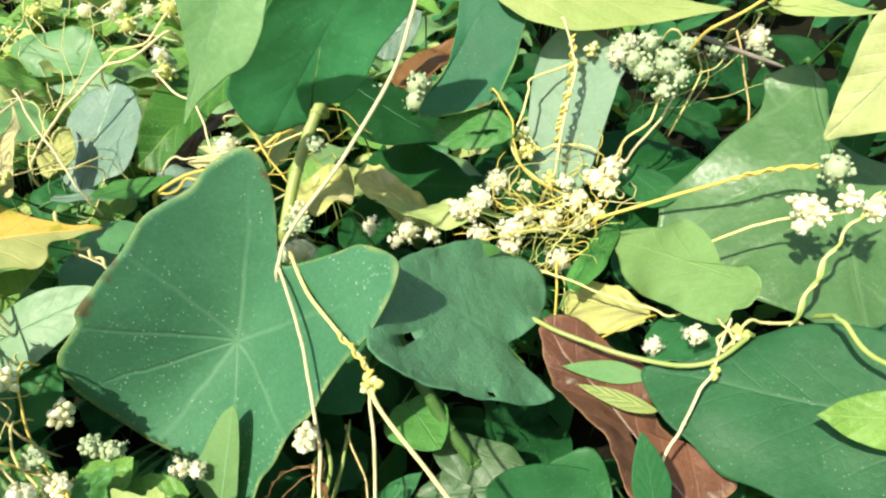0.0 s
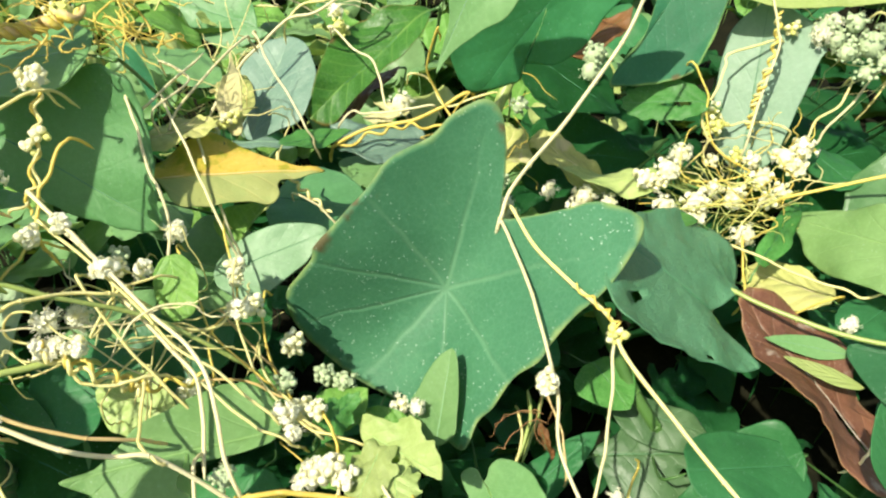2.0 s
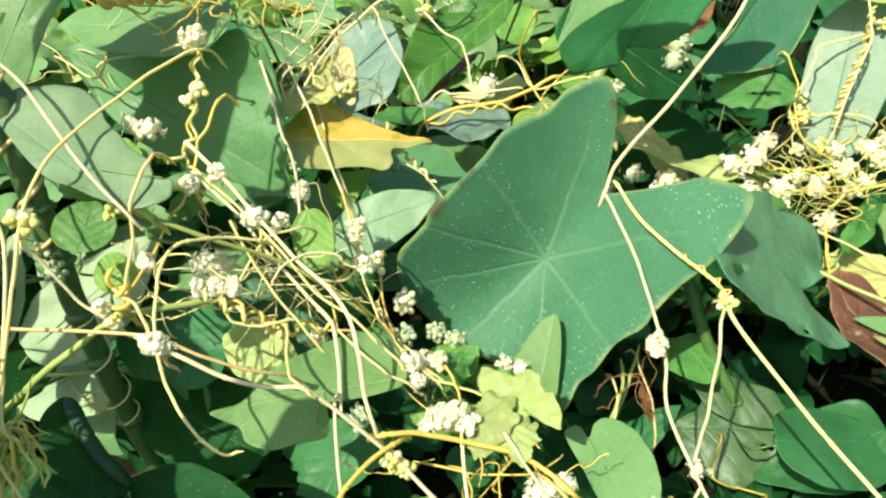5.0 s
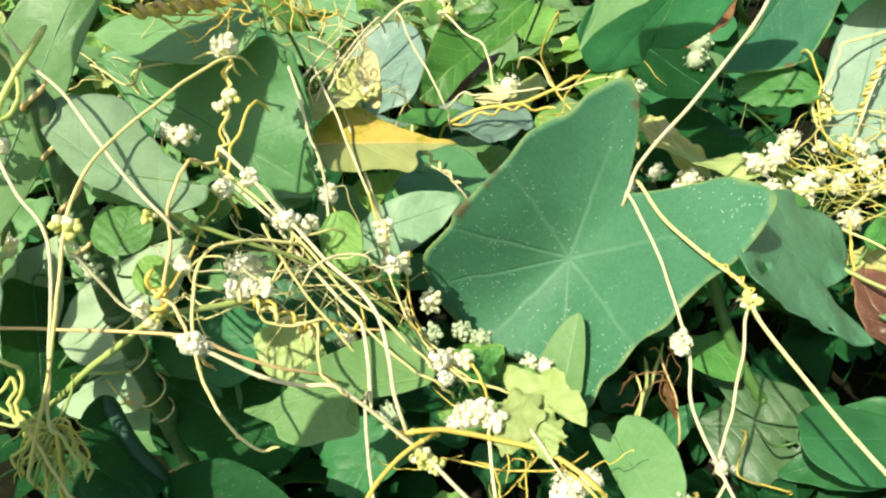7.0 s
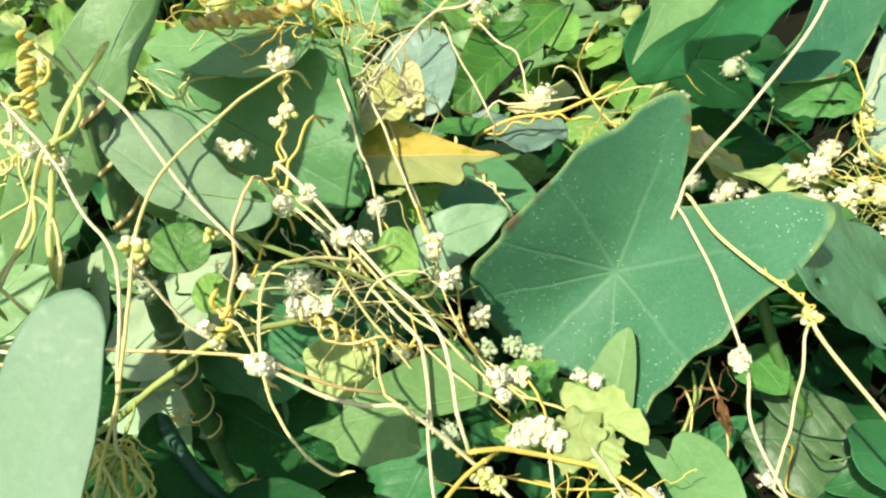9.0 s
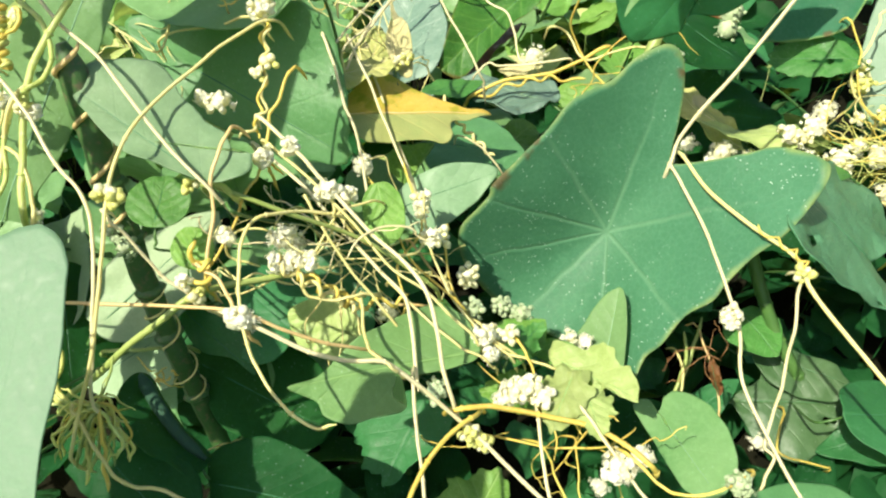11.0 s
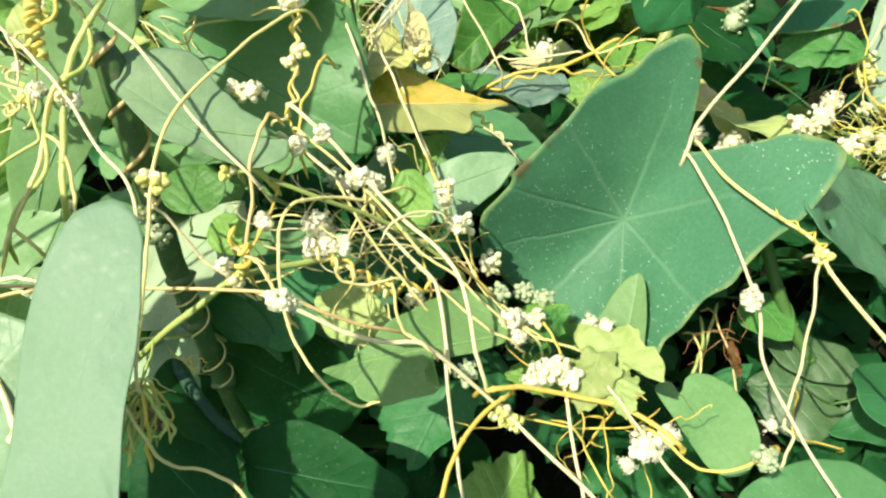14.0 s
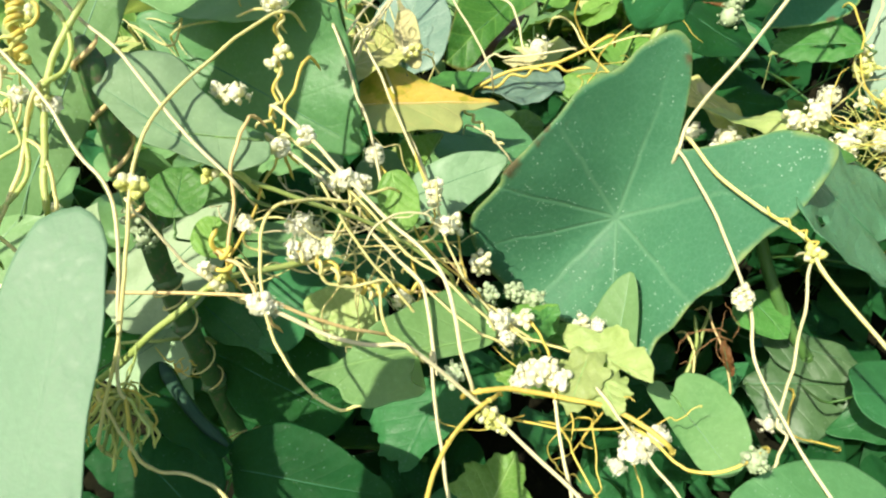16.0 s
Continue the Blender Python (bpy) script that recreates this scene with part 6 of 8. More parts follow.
vine('pale straw-coloured dodder stem stretched over leaves', [(-0.2795, 0.5590, 0.1899), (-0.2775, 0.5519, 0.2057), (-0.2728, 0.5516, 0.2158), (-0.2614, 0.5594, 0.2258), (-0.2366, 0.5588, 0.2332), (-0.2231, 0.5713, 0.2492), (-0.2192, 0.5785, 0.2478), (-0.2175, 0.5884, 0.2357)], 0.00101, 'dodder')
vine('pale straw-coloured dodder stem stretched over leaves', [(-0.2447, 0.5809, 0.1880), (-0.2426, 0.5705, 0.2011), (-0.2378, 0.5623, 0.2051), (-0.2177, 0.5430, 0.1967), (-0.1999, 0.5328, 0.1917), (-0.1922, 0.5216, 0.1774), (-0.1870, 0.5094, 0.1651), (-0.1766, 0.5078, 0.1629), (-0.1698, 0.5103, 0.1556), (-0.1669, 0.5182, 0.1410)], 0.00088, 'straw')
vine('golden yellow dodder stem looping over leaves', [(-0.1409, 0.4774, 0.2368), (-0.1415, 0.4699, 0.2481), (-0.1429, 0.4685, 0.2476), (-0.1502, 0.4801, 0.2137), (-0.1417, 0.4820, 0.1917), (-0.1299, 0.4672, 0.1809), (-0.1172, 0.4509, 0.1763), (-0.1130, 0.4491, 0.1688), (-0.1112, 0.4552, 0.1541)], 0.00085, 'gold')
vine('golden yellow dodder stem looping over leaves', [(-0.1683, 0.5034, 0.1864), (-0.1661, 0.4963, 0.1988), (-0.1610, 0.4956, 0.2010), (-0.1500, 0.5020, 0.1929), (-0.1345, 0.4811, 0.1825), (-0.1130, 0.4864, 0.1892), (-0.0942, 0.4801, 0.1974), (-0.0880, 0.4817, 0.1941), (-0.0854, 0.4892, 0.1813)], 0.00082, 'dodder')
vine('golden yellow dodder stem looping over leaves', [(-0.2284, 0.4790, 0.1252), (-0.2258, 0.4710, 0.1406), (-0.2197, 0.4684, 0.1499), (-0.1962, 0.4722, 0.1629), (-0.1687, 0.4719, 0.1707), (-0.1430, 0.4785, 0.1791), (-0.1216, 0.4877, 0.1909), (-0.1159, 0.4938, 0.1881), (-0.1134, 0.5032, 0.1754)], 0.00143, 'gold')
vine('golden yellow dodder stem looping over leaves', [(-0.2156, 0.4621, 0.1500), (-0.1908, 0.4675, 0.1618), (-0.1638, 0.4689, 0.1700), (-0.1332, 0.4663, 0.1716)], 0.00111, 'gold', turns=4, twist=0.00214)
vine('golden yellow dodder stem looping over leaves', [(-0.2248, 0.4986, 0.1370), (-0.2225, 0.4913, 0.1524), (-0.2170, 0.4904, 0.1619), (-0.2104, 0.4937, 0.1661), (-0.2015, 0.4926, 0.1647), (-0.1777, 0.4902, 0.1697), (-0.1500, 0.4899, 0.1774), (-0.1432, 0.4934, 0.1733), (-0.1404, 0.5018, 0.1601)], 0.00085, 'straw')
vine('creamy yellow dodder stem', [(-0.2793, 0.3600, 0.2159), (-0.2779, 0.3493, 0.2286), (-0.2746, 0.3404, 0.2314), (-0.2626, 0.3217, 0.2200), (-0.2509, 0.3021, 0.2061), (-0.2420, 0.2885, 0.1966), (-0.2387, 0.2870, 0.1871), (-0.2373, 0.2933, 0.1715)], 0.00084, 'straw')
vine('creamy yellow dodder stem', [(-0.2982, 0.3284, 0.2531), (-0.2969, 0.3180, 0.2653), (-0.2938, 0.3098, 0.2671), (-0.2853, 0.2973, 0.2558), (-0.2785, 0.2856, 0.2440), (-0.2701, 0.2766, 0.2292), (-0.2646, 0.2666, 0.2165), (-0.2549, 0.2365, 0.2137), (-0.2527, 0.2335, 0.2071), (-0.2518, 0.2390, 0.1928)], 0.00081, 'straw', wander=1.6)
vine('golden yellow dodder stem looping over leaves', [(-0.2316, 0.3537, 0.2115), (-0.2186, 0.3421, 0.1993), (-0.2088, 0.3376, 0.1928), (-0.1952, 0.3330, 0.1826)], 0.00106, 'dodder', turns=5, twist=0.00143)
vine('golden yellow dodder stem looping over leaves', [(-0.2223, 0.3476, 0.1790), (-0.2197, 0.3389, 0.1915), (-0.2136, 0.3344, 0.1942), (-0.2025, 0.3330, 0.1881), (-0.1921, 0.3299, 0.1786), (-0.1870, 0.3320, 0.1680), (-0.1849, 0.3398, 0.1520)], 0.00063, 'straw')
vine('pale straw-coloured dodder stem stretched over leaves', [(-0.1737, 0.3607, 0.1120), (-0.1724, 0.3533, 0.1284), (-0.1692, 0.3521, 0.1402), (-0.1531, 0.3645, 0.1692), (-0.1323, 0.3879, 0.1796), (-0.1112, 0.4169, 0.1810), (-0.1070, 0.4261, 0.1753), (-0.1053, 0.4370, 0.1614)], 0.00075, 'straw')
vine('creamy yellow dodder stem', [(-0.2475, 0.3969, 0.2624), (-0.2461, 0.3869, 0.2743), (-0.2427, 0.3795, 0.2754), (-0.2340, 0.3696, 0.2625), (-0.2219, 0.3602, 0.2498), (-0.2094, 0.3485, 0.2344), (-0.2055, 0.3486, 0.2237), (-0.2039, 0.3555, 0.2077)], 0.00066, 'straw')
vine('pale straw-coloured dodder stem stretched over leaves', [(-0.2905, 0.3458, 0.2133), (-0.2898, 0.3402, 0.2281), (-0.2882, 0.3431, 0.2361), (-0.2797, 0.3787, 0.2468), (-0.2707, 0.4331, 0.2488), (-0.2695, 0.4436, 0.2430), (-0.2690, 0.4550, 0.2291)], 0.00081, 'straw')
vine('long rust-coloured dodder stem pulled straight', [(-0.4203, 0.1277, 0.2213), (-0.3778, 0.1273, 0.2269), (-0.3435, 0.1290, 0.2297), (-0.3180, 0.1318, 0.2301), (-0.2867, 0.1343, 0.2296), (-0.2696, 0.1353, 0.2212), (-0.2518, 0.1401, 0.2096), (-0.2408, 0.1470, 0.2010), (-0.2358, 0.1537, 0.1912), (-0.2337, 0.1634, 0.1756)], 0.00080, 'rust', wander=0.4)
vine('pale straw-coloured dodder stem stretched over leaves', [(-0.2991, 0.1460, 0.2123), (-0.2963, 0.1374, 0.2252), (-0.2898, 0.1332, 0.2286), (-0.2734, 0.1316, 0.2220), (-0.2572, 0.1318, 0.2129), (-0.2409, 0.1345, 0.2066), (-0.2267, 0.1381, 0.2046), (-0.2114, 0.1391, 0.1889), (-0.1878, 0.1375, 0.1648), (-0.1662, 0.1273, 0.1510), (-0.1438, 0.1153, 0.1395), (-0.1303, 0.1041, 0.1328)], 0.00101, 'straw', wander=0.4)
vine('creamy yellow dodder stem', [(-0.2559, 0.2165, 0.2079), (-0.2580, 0.2064, 0.2232), (-0.2630, 0.1990, 0.2322), (-0.2742, 0.1905, 0.2389), (-0.2855, 0.1762, 0.2466), (-0.2906, 0.1651, 0.2467), (-0.2893, 0.1510, 0.2412), (-0.2851, 0.1354, 0.2337), (-0.2794, 0.1239, 0.2230), (-0.2688, 0.1119, 0.2143), (-0.2563, 0.1021, 0.2109), (-0.2448, 0.0964, 0.2123), (-0.2360, 0.0953, 0.2178)], 0.00088, 'dodder', taper=0.3, wander=0.5)
vine('pale straw-coloured dodder stem stretched over leaves', [(-0.3936, 0.2225, 0.3186), (-0.3794, 0.2135, 0.3083), (-0.3598, 0.2043, 0.2987), (-0.3389, 0.1887, 0.2848), (-0.3217, 0.1770, 0.2743), (-0.3060, 0.1685, 0.2659), (-0.3004, 0.1690, 0.2569), (-0.2980, 0.1761, 0.2416)], 0.00080, 'straw', wander=0.4)
vine('golden yellow dodder stem looping over leaves', [(-0.2993, 0.2766, 0.2790), (-0.3010, 0.2658, 0.2926), (-0.3051, 0.2566, 0.2976), (-0.3150, 0.2428, 0.2952), (-0.3229, 0.2285, 0.2919), (-0.3353, 0.1987, 0.2852), (-0.3374, 0.1721, 0.2825), (-0.3353, 0.1508, 0.2763), (-0.3331, 0.1346, 0.2638), (-0.3324, 0.1209, 0.2496), (-0.3331, 0.1063, 0.2301), (-0.3400, 0.0944, 0.2052), (-0.3442, 0.0863, 0.1889), (-0.3458, 0.0869, 0.1768), (-0.3465, 0.0940, 0.1602)], 0.00079, 'dodder', wander=0.5)
vine('pale straw-coloured dodder stem stretched over leaves', [(-0.4212, 0.1989, 0.3099), (-0.4024, 0.1885, 0.3037), (-0.3890, 0.1804, 0.2975), (-0.3760, 0.1710, 0.2885), (-0.3600, 0.1565, 0.2778), (-0.3472, 0.1481, 0.2715), (-0.3404, 0.1384, 0.2628), (-0.3365, 0.1256, 0.2508), (-0.3354, 0.1110, 0.2311), (-0.3362, 0.0994, 0.2104), (-0.3364, 0.0995, 0.1983), (-0.3365, 0.1065, 0.1817)], 0.00076, 'straw', wander=0.5)
vine('golden dodder stems twisted into a chain', [(-0.3076, 0.2684, 0.3052), (-0.3062, 0.2558, 0.2908), (-0.3040, 0.2452, 0.2784), (-0.3041, 0.2306, 0.2650), (-0.3041, 0.2216, 0.2547)], 0.00073, 'gold', turns=5, twist=0.00164)
vine('cream dodder stems twisted into a chain', [(-0.3096, 0.2702, 0.3044), (-0.3051, 0.2560, 0.2908), (-0.3050, 0.2450, 0.2784), (-0.3020, 0.2309, 0.2650), (-0.3101, 0.2187, 0.2552)], 0.00073, 'dodder', turns=5.4, twist=0.00164)
vine('golden yellow dodder stem looping over leaves', [(-0.2893, 0.2617, 0.2658), (-0.2899, 0.2510, 0.2779), (-0.2913, 0.2421, 0.2796), (-0.2941, 0.2318, 0.2713), (-0.2975, 0.2242, 0.2631), (-0.2970, 0.2154, 0.2529), (-0.2967, 0.2144, 0.2417), (-0.2965, 0.2208, 0.2254)], 0.00080, 'gold')
vine('pale straw-coloured dodder stem stretched over leaves', [(-0.3092, 0.2418, 0.2472), (-0.3068, 0.2318, 0.2602), (-0.3011, 0.2247, 0.2640), (-0.2870, 0.2158, 0.2584), (-0.2753, 0.2101, 0.2507), (-0.2608, 0.2030, 0.2395), (-0.2431, 0.1936, 0.2270), (-0.2256, 0.1846, 0.2194), (-0.2134, 0.1727, 0.2122), (-0.2069, 0.1600, 0.2001), (-0.2027, 0.1502, 0.1884), (-0.1979, 0.1443, 0.1782), (-0.1953, 0.1447, 0.1666), (-0.1942, 0.1517, 0.1502)], 0.00098, 'straw', wander=0.5)
vine('creamy yellow dodder stem', [(-0.3038, 0.2318, 0.2402), (-0.3014, 0.2224, 0.2528), (-0.2956, 0.2165, 0.2555), (-0.2753, 0.2082, 0.2440), (-0.2523, 0.1991, 0.2266), (-0.2344, 0.1902, 0.2115), (-0.2113, 0.1858, 0.1964), (-0.1931, 0.1805, 0.1808), (-0.1880, 0.1825, 0.1704), (-0.1857, 0.1903, 0.1545)], 0.00071, 'dodder')
vine('creamy yellow dodder stem', [(-0.3049, 0.1575, 0.2077), (-0.3047, 0.1508, 0.2241), (-0.3045, 0.1514, 0.2357), (-0.3036, 0.1643, 0.2533), (-0.3048, 0.1752, 0.2689), (-0.3024, 0.1885, 0.2776), (-0.3014, 0.1979, 0.2755), (-0.3010, 0.2088, 0.2631)], 0.00080, 'rust')
vine('golden yellow dodder stem looping over leaves', [(-0.3052, 0.1532, 0.2133), (-0.3044, 0.1475, 0.2284), (-0.3026, 0.1501, 0.2371), (-0.2980, 0.1657, 0.2437), (-0.2972, 0.1913, 0.2499), (-0.2958, 0.2051, 0.2502), (-0.2950, 0.2156, 0.2444), (-0.2947, 0.2270, 0.2304)], 0.00065, 'gold')
vine('creamy yellow dodder stem', [(-0.3398, 0.1536, 0.2553), (-0.3381, 0.1451, 0.2668), (-0.3344, 0.1413, 0.2669), (-0.3278, 0.1409, 0.2567), (-0.3193, 0.1404, 0.2401), (-0.3112, 0.1405, 0.2316), (-0.3064, 0.1441, 0.2206), (-0.3043, 0.1525, 0.2044)], 0.00068, 'straw')
vine('golden yellow dodder stem looping over leaves', [(-0.3144, 0.1642, 0.2205), (-0.3117, 0.1546, 0.2338), (-0.3055, 0.1482, 0.2383), (-0.2972, 0.1446, 0.2363), (-0.2912, 0.1391, 0.2325), (-0.2866, 0.1336, 0.2287), (-0.2827, 0.1324, 0.2195), (-0.2810, 0.1387, 0.2041)], 0.00079, 'rust')
vine('thick golden knot of dodder on a stem', [(-0.3107, 0.1555, 0.2441), (-0.3060, 0.1505, 0.2394), (-0.3033, 0.1485, 0.2368), (-0.3073, 0.1462, 0.2302)], 0.00106, 'gold', turns=2.5, twist=0.00288)
vine('thick knobbly golden dodder chain', [(-0.2830, 0.1732, 0.2248), (-0.2713, 0.1718, 0.2173), (-0.2621, 0.1759, 0.2059), (-0.2552, 0.1804, 0.1951), (-0.2446, 0.1835, 0.1899), (-0.2262, 0.1949, 0.1856)], 0.00101, 'gold', turns=7, twist=0.00272)
vine('knobbly yellow dodder chain', [(-0.2808, 0.1694, 0.2233), (-0.2683, 0.1695, 0.2145), (-0.2571, 0.1766, 0.1985), (-0.2468, 0.1799, 0.1891)], 0.00099, 'dodder', turns=5, twist=0.00214)
vine('golden yellow dodder stem looping over leaves', [(-0.2781, 0.1864, 0.2071), (-0.2769, 0.1774, 0.2184), (-0.2740, 0.1723, 0.2182), (-0.2688, 0.1697, 0.2071), (-0.2563, 0.1731, 0.2020), (-0.2466, 0.1797, 0.2009), (-0.2408, 0.1872, 0.1942), (-0.2384, 0.1973, 0.1800)], 0.00079, 'dodder')
vine('creamy yellow dodder stem', [(-0.2785, 0.2125, 0.2267), (-0.2769, 0.2032, 0.2384), (-0.2731, 0.1973, 0.2389), (-0.2617, 0.1902, 0.2221), (-0.2471, 0.1832, 0.2050), (-0.2324, 0.1777, 0.1895), (-0.2278, 0.1796, 0.1786), (-0.2258, 0.1872, 0.1625)], 0.00072, 'dodder')
vine('creamy yellow dodder stem', [(-0.2655, 0.2250, 0.2208), (-0.2652, 0.2146, 0.2325), (-0.2645, 0.2065, 0.2333), (-0.2631, 0.1976, 0.2230), (-0.2691, 0.1858, 0.2178), (-0.2609, 0.2017, 0.2305), (-0.2490, 0.2124, 0.2308), (-0.2438, 0.2207, 0.2249), (-0.2416, 0.2311, 0.2109)], 0.00064, 'dodder')
vine('creamy yellow dodder stem', [(-0.2492, 0.1994, 0.1794), (-0.2483, 0.1882, 0.1933), (-0.2463, 0.1779, 0.1988), (-0.2400, 0.1574, 0.1976), (-0.2324, 0.1429, 0.2031), (-0.2267, 0.1382, 0.2048), (-0.2214, 0.1375, 0.2003), (-0.2192, 0.1441, 0.1870)], 0.00076, 'dodder')
vine('creamy yellow dodder stem', [(-0.2394, 0.2072, 0.1810), (-0.2370, 0.1974, 0.1937), (-0.2316, 0.1907, 0.1966), (-0.2161, 0.1818, 0.1879), (-0.2012, 0.1762, 0.1799), (-0.1864, 0.1738, 0.1726), (-0.1802, 0.1764, 0.1635), (-0.1776, 0.1844, 0.1481)], 0.00066, 'dodder')
vine('golden yellow dodder stem looping over leaves', [(-0.2302, 0.2725, 0.1888), (-0.2294, 0.2614, 0.2016), (-0.2277, 0.2517, 0.2048), (-0.2218, 0.2301, 0.1948), (-0.2103, 0.2100, 0.1859), (-0.1936, 0.1926, 0.1765), (-0.1720, 0.1856, 0.1662), (-0.1659, 0.1872, 0.1573), (-0.1633, 0.1948, 0.1421)], 0.00066, 'dodder')
vine('golden yellow dodder stem looping over leaves', [(-0.2622, 0.2738, 0.1945), (-0.2605, 0.2632, 0.2074), (-0.2565, 0.2544, 0.2109), (-0.2408, 0.2339, 0.2011), (-0.2291, 0.2155, 0.1942), (-0.2034, 0.2013, 0.1828), (-0.1977, 0.2017, 0.1743), (-0.1953, 0.2087, 0.1592)], 0.00058, 'gold')
vine('thick golden dodder stem bent in a wide arc', [(-0.1822, 0.1608, 0.1482), (-0.1840, 0.1500, 0.1624), (-0.1883, 0.1409, 0.1688), (-0.1967, 0.1301, 0.1696), (-0.2043, 0.1157, 0.1692), (-0.2087, 0.1005, 0.1676), (-0.2113, 0.0837, 0.1640)], 0.00110, 'gold', wander=0.4)
vine('thick golden dodder stem bent in a wide arc', [(-0.2020, 0.1521, 0.1536), (-0.1992, 0.1446, 0.1671), (-0.1927, 0.1434, 0.1720), (-0.1795, 0.1480, 0.1698), (-0.1573, 0.1522, 0.1630), (-0.1322, 0.1528, 0.1581), (-0.1161, 0.1470, 0.1557), (-0.1056, 0.1405, 0.1533), (-0.0998, 0.1405, 0.1460), (-0.0973, 0.1474, 0.1314)], 0.00129, 'gold', wander=0.4)
vine('golden yellow dodder stem looping over leaves', [(-0.1200, 0.1590, 0.1356), (-0.1176, 0.1489, 0.1489), (-0.1121, 0.1412, 0.1533), (-0.1006, 0.1327, 0.1500), (-0.0932, 0.1288, 0.1493), (-0.0812, 0.1282, 0.1519), (-0.0709, 0.1314, 0.1574), (-0.0649, 0.1342, 0.1599), (-0.0589, 0.1405, 0.1564), (-0.0564, 0.1501, 0.1435)], 0.00077, 'gold')
vine('pale straw-coloured dodder stem stretched over leaves', [(-0.1586, 0.1729, 0.1435), (-0.1580, 0.1621, 0.1558), (-0.1566, 0.1529, 0.1578), (-0.1531, 0.1392, 0.1478), (-0.1481, 0.1244, 0.1381), (-0.1433, 0.1110, 0.1270)], 0.00090, 'straw', wander=0.5)
vine('pale straw-coloured dodder stem stretched over leaves', [(-0.2179, 0.1658, 0.1690), (-0.2173, 0.1552, 0.1811), (-0.2159, 0.1464, 0.1826), (-0.2119, 0.1312, 0.1694), (-0.2060, 0.1142, 0.1555), (-0.1996, 0.0949, 0.1421)], 0.00085, 'straw', wander=0.5)
vine('creamy yellow dodder stem', [(-0.1420, 0.1752, 0.1475), (-0.1401, 0.1649, 0.1602), (-0.1356, 0.1570, 0.1631), (-0.1212, 0.1431, 0.1534), (-0.1015, 0.1267, 0.1402), (-0.0910, 0.1148, 0.1332)], 0.00079, 'straw')
vine('golden yellow dodder stem looping over leaves', [(-0.1757, 0.2091, 0.1538), (-0.1739, 0.1985, 0.1669), (-0.1697, 0.1897, 0.1706), (-0.1635, 0.1820, 0.1673), (-0.1603, 0.1727, 0.1655), (-0.1571, 0.1649, 0.1623), (-0.1547, 0.1625, 0.1539), (-0.1536, 0.1683, 0.1388)], 0.00071, 'gold')
vine('golden yellow dodder stem looping over leaves', [(-0.1958, 0.2055, 0.1556), (-0.1933, 0.1959, 0.1686), (-0.1872, 0.1895, 0.1723), (-0.1750, 0.1839, 0.1676), (-0.1617, 0.1826, 0.1647), (-0.1514, 0.1820, 0.1629), (-0.1445, 0.1851, 0.1556), (-0.1416, 0.1933, 0.1411)], 0.00068, 'dodder')
vine('golden yellow dodder stem looping over leaves', [(-0.2155, 0.2455, 0.1537), (-0.2142, 0.2345, 0.1673), (-0.2110, 0.2247, 0.1724), (-0.2034, 0.2102, 0.1702), (-0.1906, 0.1986, 0.1708), (-0.1749, 0.1853, 0.1661), (-0.1697, 0.1844, 0.1585), (-0.1674, 0.1909, 0.1439)], 0.00067, 'dodder')
vine('golden yellow dodder stem looping over leaves', [(-0.0730, 0.2636, 0.0976), (-0.0726, 0.2522, 0.1111), (-0.0718, 0.2418, 0.1159), (-0.0700, 0.2263, 0.1134), (-0.0761, 0.2082, 0.1086), (-0.0783, 0.2053, 0.1009), (-0.0793, 0.2110, 0.0862)], 0.00074, 'dodder')
vine('golden yellow dodder stem looping over leaves', [(-0.0589, 0.2861, 0.0980), (-0.0578, 0.2755, 0.1102), (-0.0551, 0.2668, 0.1122), (-0.0453, 0.2480, 0.0975), (-0.0414, 0.2313, 0.0856), (-0.0401, 0.2292, 0.0756), (-0.0395, 0.2352, 0.0599)], 0.00068, 'rust')
vine('golden yellow dodder stem looping over leaves', [(0.0092, 0.2685, 0.0481), (0.0082, 0.2573, 0.0621), (0.0059, 0.2471, 0.0681), (-0.0041, 0.2195, 0.0682), (0.0151, 0.2230, 0.0549), (0.0297, 0.2224, 0.0526), (0.0366, 0.2257, 0.0456), (0.0395, 0.2340, 0.0311)], 0.00069, 'gold')
vine('creamy yellow dodder stem', [(-0.3608, 0.0670, 0.2598), (-0.3472, 0.0534, 0.2535), (-0.3382, 0.0439, 0.2478), (-0.3244, 0.0364, 0.2438), (-0.3122, 0.0284, 0.2410), (-0.3065, 0.0282, 0.2337), (-0.3040, 0.0350, 0.2192)], 0.00105, 'straw')
vine('pale straw-coloured dodder stem stretched over leaves', [(-0.3665, 0.0846, 0.2728), (-0.3554, 0.0863, 0.2735), (-0.3498, 0.0866, 0.2733), (-0.3428, 0.0906, 0.2670), (-0.3399, 0.0992, 0.2528)], 0.00069, 'straw')
vine('pale straw-coloured dodder stem stretched over leaves', [(-0.3659, 0.0803, 0.2679), (-0.3550, 0.0833, 0.2700), (-0.3499, 0.0844, 0.2707), (-0.3431, 0.0895, 0.2657), (-0.3402, 0.0985, 0.2521)], 0.00069, 'rust')
vine('creamy yellow dodder stem', [(-0.3522, 0.1140, 0.1830), (-0.3503, 0.1041, 0.1952), (-0.3460, 0.0972, 0.1968), (-0.3340, 0.0878, 0.1850), (-0.3246, 0.0832, 0.1756), (-0.3098, 0.0854, 0.1690), (-0.2932, 0.0792, 0.1677), (-0.2838, 0.0708, 0.1647)], 0.00078, 'dodder')
